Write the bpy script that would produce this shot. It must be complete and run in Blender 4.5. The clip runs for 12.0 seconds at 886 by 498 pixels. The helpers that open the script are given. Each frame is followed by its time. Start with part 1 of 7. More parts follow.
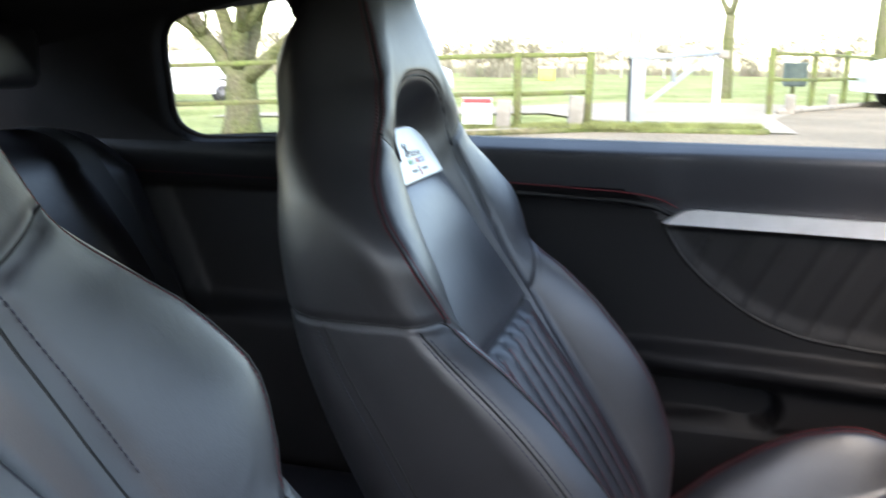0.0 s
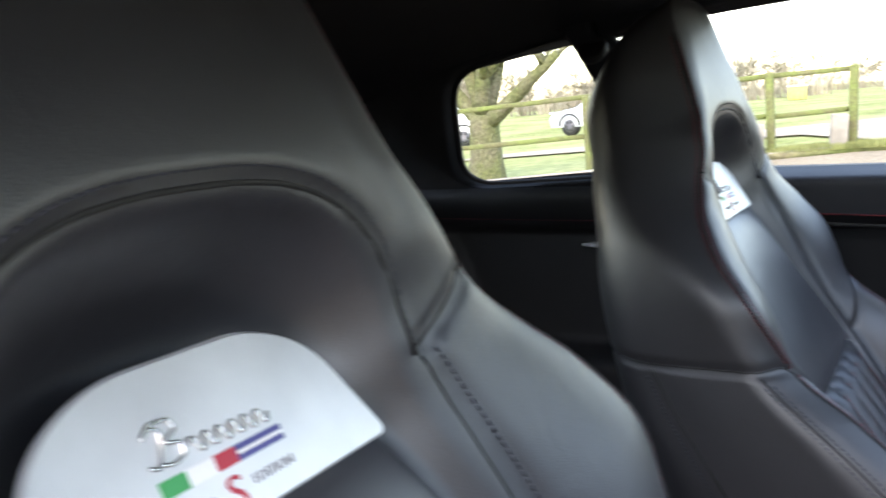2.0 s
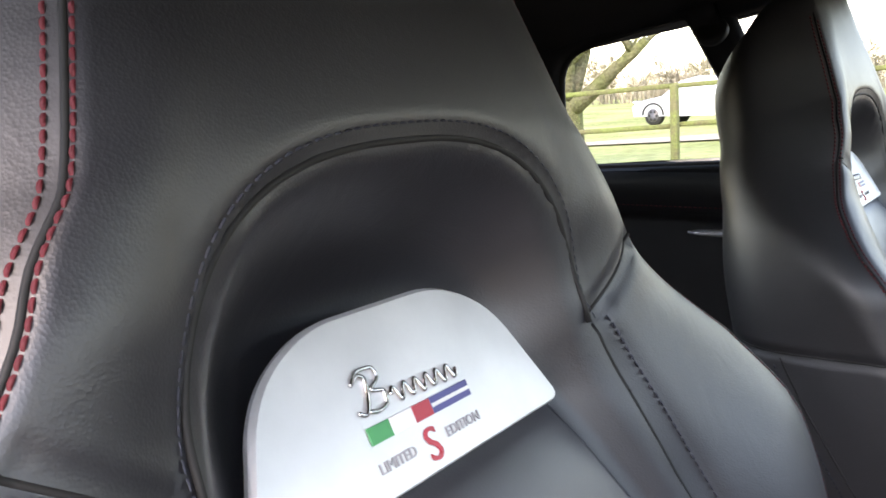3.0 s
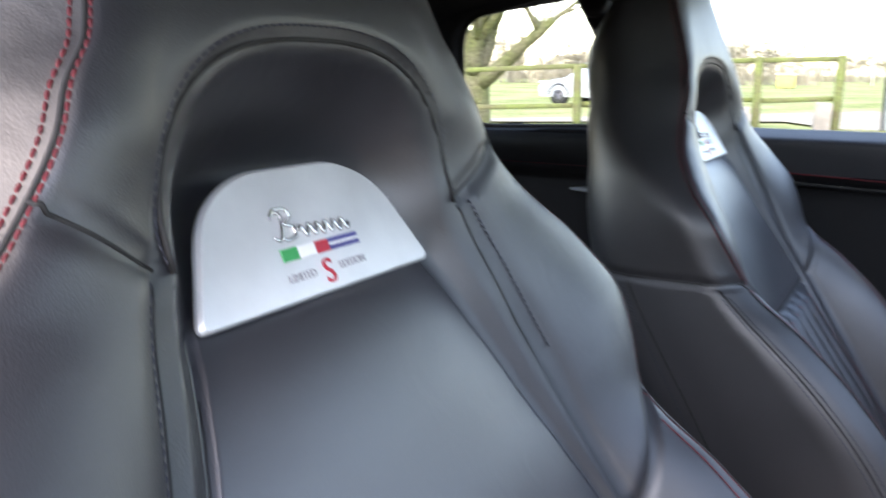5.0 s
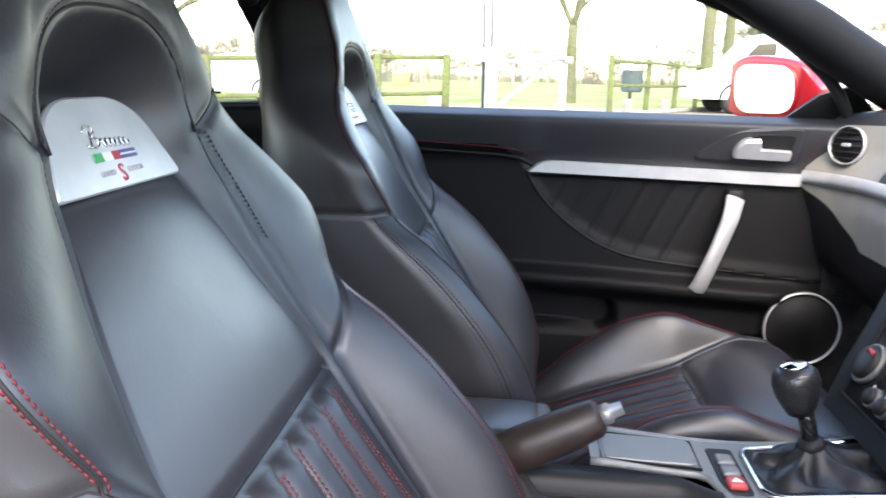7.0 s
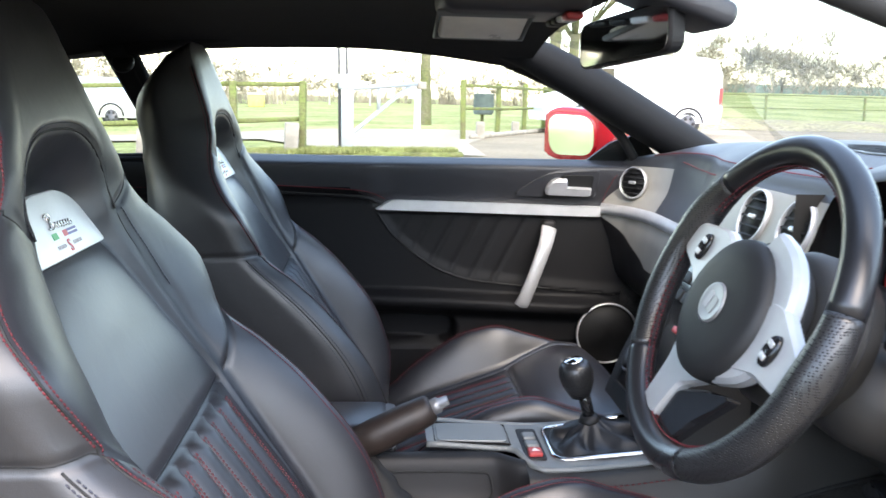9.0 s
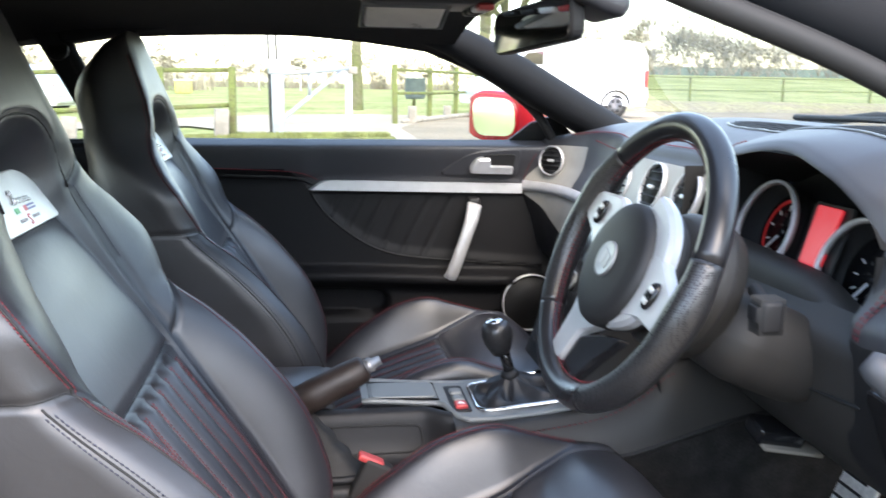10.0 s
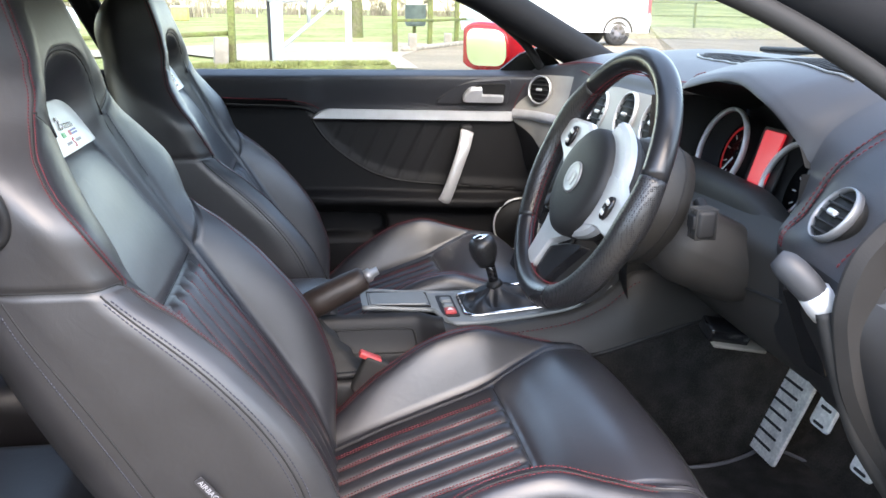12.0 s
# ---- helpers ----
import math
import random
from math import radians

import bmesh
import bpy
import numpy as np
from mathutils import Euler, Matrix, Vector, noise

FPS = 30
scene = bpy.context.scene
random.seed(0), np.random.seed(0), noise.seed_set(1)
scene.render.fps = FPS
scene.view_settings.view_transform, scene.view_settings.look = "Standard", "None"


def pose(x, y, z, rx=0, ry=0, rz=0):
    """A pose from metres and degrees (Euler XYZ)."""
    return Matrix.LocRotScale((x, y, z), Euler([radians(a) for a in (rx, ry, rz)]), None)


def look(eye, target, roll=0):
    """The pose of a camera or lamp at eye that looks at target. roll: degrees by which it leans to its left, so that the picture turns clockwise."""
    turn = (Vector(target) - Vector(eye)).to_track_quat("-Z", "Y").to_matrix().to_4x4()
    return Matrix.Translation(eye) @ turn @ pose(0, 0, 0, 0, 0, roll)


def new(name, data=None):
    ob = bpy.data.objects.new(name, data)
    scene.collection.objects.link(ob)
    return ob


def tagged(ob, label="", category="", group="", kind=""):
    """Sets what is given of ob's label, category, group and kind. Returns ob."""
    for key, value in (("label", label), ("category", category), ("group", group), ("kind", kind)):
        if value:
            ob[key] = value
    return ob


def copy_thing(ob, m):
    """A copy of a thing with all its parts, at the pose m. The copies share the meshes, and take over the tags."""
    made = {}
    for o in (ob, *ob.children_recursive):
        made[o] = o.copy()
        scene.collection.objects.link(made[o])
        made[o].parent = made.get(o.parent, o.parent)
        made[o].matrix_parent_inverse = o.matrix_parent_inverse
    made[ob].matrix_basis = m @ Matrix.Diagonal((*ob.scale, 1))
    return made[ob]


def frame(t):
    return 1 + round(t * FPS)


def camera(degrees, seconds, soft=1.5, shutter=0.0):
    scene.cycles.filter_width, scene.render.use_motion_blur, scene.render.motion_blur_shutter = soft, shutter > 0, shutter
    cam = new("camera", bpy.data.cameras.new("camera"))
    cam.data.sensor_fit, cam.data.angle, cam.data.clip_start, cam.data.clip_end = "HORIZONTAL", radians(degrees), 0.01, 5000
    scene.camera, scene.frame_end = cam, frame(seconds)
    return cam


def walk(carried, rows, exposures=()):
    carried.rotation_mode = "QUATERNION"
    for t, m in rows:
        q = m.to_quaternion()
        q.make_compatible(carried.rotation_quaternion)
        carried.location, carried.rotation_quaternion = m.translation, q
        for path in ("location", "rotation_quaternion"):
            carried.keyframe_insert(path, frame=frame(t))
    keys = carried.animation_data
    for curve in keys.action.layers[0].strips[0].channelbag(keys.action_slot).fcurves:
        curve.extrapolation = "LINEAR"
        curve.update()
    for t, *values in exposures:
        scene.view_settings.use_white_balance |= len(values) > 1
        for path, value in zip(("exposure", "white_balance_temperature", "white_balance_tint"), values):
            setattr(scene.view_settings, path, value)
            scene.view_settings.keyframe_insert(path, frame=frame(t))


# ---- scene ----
cam = camera(55.88, 12.0, soft=1.5, shutter=0.5)
# seconds, eye x y z, degrees left, up, lean
ROWS = [
    (0.0, 0.1236, -0.5245, 1.0090, 15.086, -12.291, 0.657),
    (0.3, 0.1181, -0.5090, 1.0092, 18.900, -10.456, -0.255),
    (0.5, 0.1138, -0.5049, 1.0099, 20.416, -9.689, -0.707),
    (1.0, 0.1019, -0.5079, 1.0125, 24.830, -9.380, -1.511),
    (1.5, 0.0915, -0.5247, 1.0105, 28.061, -9.687, -3.162),
    (2.0, 0.0536, -0.5550, 1.0181, 31.547, -9.271, -4.177),
    (2.5, 0.0087, -0.5708, 1.0126, 36.284, -9.217, -4.169),
    (3.0, 0.0166, -0.5804, 1.0114, 36.706, -9.948, -2.729),
    (3.2, 0.0198, -0.5824, 1.0119, 35.651, -10.485, -2.220),
    (4.8, 0.0702, -0.6517, 0.9970, 32.400, -11.910, 1.088),
    (5.0, 0.0839, -0.6673, 0.9859, 30.045, -11.918, 0.474),
    (5.5, 0.1051, -0.7193, 0.9733, 23.218, -12.904, 0.045),
    (6.0, 0.1121, -0.7730, 0.9545, 18.441, -13.797, 1.131),
    (6.5, 0.1043, -0.8333, 0.9486, 10.922, -13.195, 1.208),
    (7.0, 0.1051, -0.8878, 0.9634, 5.042, -11.796, 1.677),
    (7.5, 0.1567, -0.9179, 0.9864, 2.913, -12.018, 1.143),
    (7.7, 0.1751, -0.9309, 0.9939, 2.972, -11.801, 0.300),
    (9.3, 0.1208, -1.1786, 1.0368, -5.651, -10.064, 2.158),
    (9.5, 0.1196, -1.1968, 1.0313, -5.979, -10.323, 2.604),
    (10.0, 0.1288, -1.2499, 1.0343, -8.975, -11.138, 0.930),
    (10.5, 0.1270, -1.2950, 1.0289, -11.728, -12.953, 1.499),
    (11.0, 0.1192, -1.3335, 1.0298, -10.688, -15.328, 2.474),
    (11.5, 0.1163, -1.3684, 1.0433, -9.442, -15.430, 1.923),
    (12.0, 0.1248, -1.3946, 1.0493, -8.931, -15.932, 0.838),
]
walk(cam, [(t, pose(x, y, z, 0, 0, left) @ pose(0, 0, 0, 90 + up) @ pose(0, 0, 0, 0, 0, lean)) for t, x, y, z, left, up, lean in ROWS],
     exposures=[(0.0, 3.36, 7600, 14), (1.5, 3.38, 7600, 14), (2.6, 3.46, 8400, 22), (3.2, 3.46, 8400, 22), (5.0, 3.45, 7600, 19), (6.5, 3.6, 7500, 17), (7.6, 3.5, 7650, 13), (9.3, 3.38, 7550, 12), (12.0, 3.42, 7700, 13)])

# ---- light ----
SUN_EL, SUN_AZ = 48.0, -80.0      # height, and direction in plan measured from the car's nose
world = bpy.data.worlds.new("sky")
scene.world = world
world.use_nodes = True
wn = world.node_tree.nodes
sky = wn.new("ShaderNodeTexSky")
sky.sky_type = "NISHITA"
sky.sun_disc = False
sky.sun_elevation = radians(SUN_EL)
sky.sun_rotation = radians(90.0 - SUN_AZ)
sky.air_density, sky.dust_density, sky.ozone_density = 1.0, 1.0, 1.0
world.node_tree.links.new(sky.outputs[0], wn["Background"].inputs[0])
wn["Background"].inputs[1].default_value = 0.15
sun = new("sun", bpy.data.lights.new("sun", "SUN"))
sun.data.energy, sun.data.angle, sun.data.color = 0.22, radians(40), (1.0, 0.95, 0.88)
sun_dir = Vector((math.cos(radians(SUN_EL)) * math.cos(radians(SUN_AZ)), math.cos(radians(SUN_EL)) * math.sin(radians(SUN_AZ)), math.sin(radians(SUN_EL))))
sun.matrix_world = look(sun_dir * 30, (0, 0, 0))

# ---- materials ----


def material(name, color, rough=0.5, metal=0.0, var=0.15, scale=8.0, bump=0.0, bump_scale=300.0, spec=0.5, bump_kind="noise", coat=0.0, dist=0.001, tint=None, fine=0.0, fine_scale=120.0, crease=0.0):
    m = bpy.data.materials.new(name)
    m.use_nodes = True
    nt = m.node_tree
    b = nt.nodes["Principled BSDF"]
    b.inputs["Roughness"].default_value = rough
    b.inputs["Metallic"].default_value = metal
    b.inputs["Specular IOR Level"].default_value = spec
    b.inputs["Coat Weight"].default_value = coat
    tc = nt.nodes.new("ShaderNodeTexCoord")
    n1 = nt.nodes.new("ShaderNodeTexNoise")
    n1.inputs["Scale"].default_value = scale
    n1.inputs["Detail"].default_value = 5
    nt.links.new(tc.outputs["Object"], n1.inputs["Vector"])
    ramp = nt.nodes.new("ShaderNodeMix")
    ramp.data_type = "RGBA"
    other = tint or tuple(c * (1 + var) for c in color)
    ramp.inputs[6].default_value = (*[c * (1 - var) for c in color], 1)
    ramp.inputs[7].default_value = (*other, 1)
    mr = nt.nodes.new("ShaderNodeMapRange")
    mr.inputs[1].default_value, mr.inputs[2].default_value = 0.35, 0.65
    nt.links.new(n1.outputs[0], mr.inputs[0])
    nt.links.new(mr.outputs[0], ramp.inputs[0])
    out = ramp.outputs[2]
    if fine:
        n3 = nt.nodes.new("ShaderNodeTexNoise")
        n3.inputs["Scale"].default_value = fine_scale
        n3.inputs["Detail"].default_value = 3
        nt.links.new(tc.outputs["Object"], n3.inputs["Vector"])
        mr2 = nt.nodes.new("ShaderNodeMapRange")
        mr2.inputs[1].default_value, mr2.inputs[2].default_value = 0.3, 0.7
        mr2.inputs[3].default_value, mr2.inputs[4].default_value = 1 - fine, 1 + fine
        nt.links.new(n3.outputs[0], mr2.inputs[0])
        mul = nt.nodes.new("ShaderNodeVectorMath")
        mul.operation = "SCALE"
        nt.links.new(out, mul.inputs[0])
        nt.links.new(mr2.outputs[0], mul.inputs["Scale"])
        out = mul.outputs[0]
    nt.links.new(out, b.inputs["Base Color"])
    rr = nt.nodes.new("ShaderNodeMapRange")
    rr.inputs[3].default_value, rr.inputs[4].default_value = max(0.02, rough - 0.08), min(1, rough + 0.08)
    nt.links.new(n1.outputs[0], rr.inputs[0])
    nt.links.new(rr.outputs[0], b.inputs["Roughness"])
    if bump:
        bp = nt.nodes.new("ShaderNodeBump")
        bp.inputs["Strength"].default_value = bump
        bp.inputs["Distance"].default_value = dist
        if bump_kind == "cells":
            n2 = nt.nodes.new("ShaderNodeTexVoronoi")
        else:
            n2 = nt.nodes.new("ShaderNodeTexNoise")
            n2.inputs["Detail"].default_value = 4
        n2.inputs["Scale"].default_value = bump_scale
        nt.links.new(tc.outputs["Object"], n2.inputs["Vector"])
        nt.links.new(n2.outputs[0], bp.inputs["Height"])
        nt.links.new(bp.outputs[0], b.inputs["Normal"])
        if crease:
            n4, bp2 = nt.nodes.new("ShaderNodeTexNoise"), nt.nodes.new("ShaderNodeBump")
            n4.inputs["Scale"].default_value, n4.inputs["Detail"].default_value, n4.inputs["Distortion"].default_value = 38, 6, 1.2
            bp2.inputs["Strength"].default_value, bp2.inputs["Distance"].default_value = crease, 0.004
            nt.links.new(tc.outputs["Object"], n4.inputs["Vector"])
            nt.links.new(n4.outputs[0], bp2.inputs["Height"])
            nt.links.new(bp2.outputs[0], bp.inputs["Normal"])
    return m


LEATHER = material("black_leather", (0.012, 0.012, 0.0155), 0.43, var=0.15, scale=14, bump=0.16, bump_scale=1100, bump_kind="cells", spec=1.0, dist=0.0004, crease=0.09)
LEATHER_SOFT = material("smooth_black_leather", (0.026, 0.026, 0.031), 0.35, spec=1.0, var=0.10, scale=10, bump=0.10, bump_scale=1200, bump_kind="cells", dist=0.0004, crease=0.06)
DASH = material("soft_black_plastic", (0.042, 0.043, 0.048), 0.48, var=0.08, scale=9, bump=0.35, bump_scale=650, dist=0.0006)
PLASTIC = material("hard_black_plastic", (0.012, 0.012, 0.013), 0.55, spec=0.35, var=0.1, scale=12, bump=0.2, bump_scale=700, dist=0.0005)
GLOSS = material("gloss_black_plastic", (0.012, 0.012, 0.013), 0.12, var=0.1)
TUNNEL = material("dark_grey_console_plastic", (0.022, 0.0205, 0.019), 0.6, var=0.08, scale=12, bump=0.2, bump_scale=700, dist=0.0005)
END_BLACK = material("matt_black_end_plastic", (0.020, 0.019, 0.0185), 0.68, spec=0.3, var=0.12, scale=12, bump=0.25, bump_scale=700, dist=0.0005)
PILLAR = material("dark_pillar_cloth", (0.015, 0.0155, 0.017), 0.8, spec=0.15, var=0.08, scale=16, bump=0.3, bump_scale=900, dist=0.0005)
BOOT_HIDE = material("thin_dark_leather", (0.014, 0.014, 0.016), 0.42, var=0.15, scale=20, bump=0.2, bump_scale=500, dist=0.0006)
GRIP_HIDE = material("worn_grip_leather", (0.026, 0.018, 0.015), 0.48, var=0.2, scale=30, bump=0.2, bump_scale=700, bump_kind="cells", dist=0.0005)
TRIM_HIDE = material("dark_door_leather", (0.008, 0.008, 0.009), 0.56, spec=0.25, var=0.12, scale=14, bump=0.14, bump_scale=1100, bump_kind="cells", dist=0.0004)
MOULD = material("grey_moulding", (0.045, 0.048, 0.054), 0.5, var=0.05)
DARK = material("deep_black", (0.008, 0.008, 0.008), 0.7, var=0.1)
CARPET = material("black_carpet", (0.027, 0.026, 0.025), 0.95, var=0.3, scale=25, bump=1.0, bump_scale=900, spec=0.1, dist=0.003, fine=0.4, fine_scale=500)
LINER = material("black_headliner_cloth", (0.022, 0.022, 0.024), 0.95, var=0.1, scale=20, bump=0.5, bump_scale=900, spec=0.15)
ALU = material("brushed_aluminium", (0.66, 0.665, 0.67), 0.38, 0.5, var=0.06, scale=30, bump=0.1, bump_scale=800, dist=0.0003)
CHROME = material("chrome", (0.75, 0.75, 0.76), 0.10, 1.0, var=0.04)
RIM_HIDE = material("polished_rim_leather", (0.016, 0.016, 0.018), 0.30, var=0.12, scale=14, bump=0.12, bump_scale=900, bump_kind="cells", spec=0.6, dist=0.0003)
SPOKE = material("satin_silver_paint", (0.48, 0.485, 0.49), 0.36, 0.3, var=0.05, scale=30)
DOOR_BLACK = material("black_door_plastic", (0.007, 0.007, 0.008), 0.60, spec=0.22, var=0.1, scale=12, bump=0.2, bump_scale=700, dist=0.0005)
# copy of the seat leather for the sides, their light put into the tone
SIDE_HIDE = material("lit_side_leather", (0.022, 0.0215, 0.0235), 0.45, spec=0.9, var=0.12, scale=14, bump=0.14, bump_scale=1100, bump_kind="cells", dist=0.0004, crease=0.10)
HUB = material("dark_hub_plastic", (0.014, 0.014, 0.015), 0.58, var=0.08, scale=12, bump=0.3, bump_scale=700, dist=0.0005)
FASCIA = material("grey_satin_fascia", (0.35, 0.335, 0.295), 0.45, 0.0, var=0.05, scale=30, bump=0.08, bump_scale=800, dist=0.0003)
CONSOLE = material("silver_console_plastic", (0.165, 0.175, 0.175), 0.42, 0.15, var=0.05, scale=30)
RED_PAINT = material("red_car_paint", (0.42, 0.012, 0.020), 0.25, 0.0, var=0.04, coat=0.6)
THREAD = material("red_thread", (0.10, 0.007, 0.012), 0.75, var=0.15, scale=60)
# the same red thread, painted paler where light catches it
THREAD_LT = material("lit_red_thread", (0.15, 0.012, 0.018), 0.75, var=0.15, scale=60)
THREAD_DK = material("dark_thread", (0.026, 0.028, 0.040), 0.75, var=0.15, scale=60)
RUBBER = material("black_rubber", (0.015, 0.015, 0.015), 0.7, var=0.1)
RED_PLASTIC = material("red_plastic", (0.44, 0.055, 0.055), 0.4, var=0.08)
WHITE = material("white_paint", (0.78, 0.78, 0.78), 0.45, var=0.06, scale=6)
GREEN_INK = material("green_enamel", (0.02, 0.30, 0.09), 0.35, var=0.05)
RED_INK = material("red_enamel", (0.45, 0.02, 0.04), 0.35, var=0.05)
BLUE_INK = material("blue_enamel", (0.06, 0.06, 0.22), 0.35, var=0.05)
GREY_INK = material("grey_enamel", (0.36, 0.36, 0.38), 0.4, var=0.05)
LENS = material("pale_lamp_plastic", (0.80, 0.78, 0.70), 0.3, var=0.05, scale=30)
GRASS = material("meadow_grass", (0.24, 0.27, 0.09), 0.9, var=0.25, scale=0.35, bump=0.8, bump_scale=20, spec=0.1, dist=0.05, fine=0.35, fine_scale=6, tint=(0.31, 0.32, 0.14))
EARTH = material("dry_verge", (0.20, 0.17, 0.10), 0.95, var=0.3, scale=1.2, bump=0.8, bump_scale=14, spec=0.1, dist=0.05, fine=0.4, fine_scale=9, tint=(0.13, 0.16, 0.05))
TARMAC = material("pale_worn_tarmac", (0.24, 0.195, 0.135), 0.9, var=0.15, scale=0.8, bump=0.7, bump_scale=60, spec=0.2, dist=0.02, fine=0.25, fine_scale=30)
GRAVEL = material("pale_gravel_path", (0.33, 0.285, 0.215), 0.95, var=0.12, scale=1.0, bump=0.7, bump_scale=40, spec=0.1, dist=0.02, fine=0.2, fine_scale=30)
OLDWOOD = material("mossy_fence_timber", (0.20, 0.19, 0.10), 0.9, var=0.3, scale=5, bump=0.8, bump_scale=50, spec=0.1, dist=0.01, tint=(0.15, 0.18, 0.06), fine=0.2, fine_scale=40)
CONCRETE = material("weathered_concrete", (0.27, 0.24, 0.20), 0.9, var=0.2, scale=6, bump=0.5, bump_scale=60, dist=0.005)
WHEEL_GREY = material("grey_wheel_paint", (0.085, 0.085, 0.09), 0.45, 0.2, var=0.1, scale=8)
RING_BRIGHT = material("knurled_silver", (0.62, 0.62, 0.63), 0.36, 0.25, var=0.1, scale=60, bump=0.6, bump_scale=420, bump_kind="cells", dist=0.001)
RING_SILVER = material("dull_silver_ring", (0.30, 0.302, 0.31), 0.36, 0.5, var=0.06, scale=30)
GALV = material("galvanised_steel", (0.40, 0.42, 0.44), 0.5, 0.4, var=0.1, scale=8)
BARK = material("tree_bark", (0.22, 0.20, 0.13), 0.95, var=0.3, scale=4, bump=1.0, bump_scale=24, spec=0.1, dist=0.04, tint=(0.13, 0.14, 0.06), fine=0.3, fine_scale=30)
TWIG = material("bare_twigs", (0.26, 0.22, 0.17), 0.95, var=0.3, scale=2, spec=0.1)
# far twigs lightened, so that distance haze sits in their colour
BUSH = material("hazed_winter_hedge", (0.30, 0.275, 0.215), 0.95, var=0.25, scale=0.25, spec=0.1, tint=(0.35, 0.31, 0.235), fine=0.2, fine_scale=3)
ARM_GREY = material("grey_arm_plastic", (0.09, 0.092, 0.10), 0.5, var=0.06, scale=20)
PEDAL = material("worn_pedal_aluminium", (0.76, 0.75, 0.71), 0.45, 0.3, var=0.18, scale=40, fine=0.15, fine_scale=200)
MIRROR = material("mirror_glass", (0.85, 0.87, 0.88), 0.02, 1.0, var=0.01)


def perforated(name, color, rough, pitch):
    """Leather with rows of small punched holes."""
    m = material(name, color, rough, var=0.1, scale=10, spec=0.8)
    nt = m.node_tree
    b = nt.nodes["Principled BSDF"]
    tc = nt.nodes.new("ShaderNodeTexCoord")
    v = nt.nodes.new("ShaderNodeTexVoronoi")
    v.inputs["Scale"].default_value = 1.0 / pitch
    v.inputs["Randomness"].default_value = 0.25
    nt.links.new(tc.outputs["Object"], v.inputs["Vector"])
    hole = nt.nodes.new("ShaderNodeMapRange")
    hole.inputs[1].default_value, hole.inputs[2].default_value = 0.24, 0.38
    nt.links.new(v.outputs["Distance"], hole.inputs[0])
    mul = nt.nodes.new("ShaderNodeMath")
    mul.operation = "MULTIPLY"
    mul.inputs[1].default_value = 0.8
    nt.links.new(hole.outputs[0], mul.inputs[0])
    nt.links.new(mul.outputs[0], b.inputs["Specular IOR Level"])
    bp = nt.nodes.new("ShaderNodeBump")
    bp.inputs["Strength"].default_value, bp.inputs["Distance"].default_value = 0.7, 0.0008
    nt.links.new(hole.outputs[0], bp.inputs["Height"])
    nt.links.new(bp.outputs[0], b.inputs["Normal"])
    return m


PERF = perforated("perforated_leather", (0.014, 0.014, 0.015), 0.36, 0.0024)


def glass_material(name, tint):
    m = bpy.data.materials.new(name)
    m.use_nodes = True
    nt = m.node_tree
    nt.nodes.remove(nt.nodes["Principled BSDF"])
    tr, gl, fr, mx = (nt.nodes.new("ShaderNode" + k) for k in ("BsdfTransparent", "BsdfGlossy", "Fresnel", "MixShader"))
    tr.inputs[0].default_value = (*tint, 1)
    gl.inputs["Roughness"].default_value = 0.01
    fr.inputs[0].default_value = 1.25
    nt.links.new(fr.outputs[0], mx.inputs[0])
    nt.links.new(tr.outputs[0], mx.inputs[1])
    nt.links.new(gl.outputs[0], mx.inputs[2])
    nt.links.new(mx.outputs[0], nt.nodes["Material Output"].inputs[0])
    return m


GLASS = glass_material("window_glass", (0.80, 0.83, 0.81))


def lit_material(name, color, strength, base):
    m = material(name, base, 0.3)
    b = m.node_tree.nodes["Principled BSDF"]
    b.inputs["Emission Color"].default_value = (*color, 1)
    b.inputs["Emission Strength"].default_value = strength
    return m


DISPLAY = lit_material("red_backlit_display", (1.0, 0.03, 0.06), 0.06, (0.10, 0.006, 0.006))

# ---- mesh helpers ----


def mesh_of(verts, faces, smooth=True):
    me = bpy.data.meshes.new("m")
    me.from_pydata([tuple(v) for v in verts], [], faces)
    if smooth:
        me.shade_smooth()
    me.update()
    return me


def bm_mesh(bm, smooth=True):
    me = bpy.data.meshes.new("m")
    bmesh.ops.recalc_face_normals(bm, faces=bm.faces)
    bm.to_mesh(me)
    bm.free()
    if smooth:
        me.shade_smooth()
    return me


def part(name, me, mat, parent=None, label=""):
    """Links a mesh as one object; under a thing or a part where parent is given."""
    if isinstance(me, bmesh.types.BMesh):
        me = bm_mesh(me)
    me.name = name
    if not me.materials:
        me.materials.append(mat)
    ob = new(name, me)
    if parent is not None:
        ob.parent = parent
    return tagged(ob, label)


def empty(name, label, category, at=(0, 0, 0), group="", kind=""):
    ob = new(name)
    ob.empty_display_size = 0.05
    ob.location = at
    return tagged(ob, label, category, group, kind)


def smooth_step(a, b, x):
    t = np.clip((np.asarray(x, float) - a) / (b - a), 0, 1)
    return t * t * (3 - 2 * t)


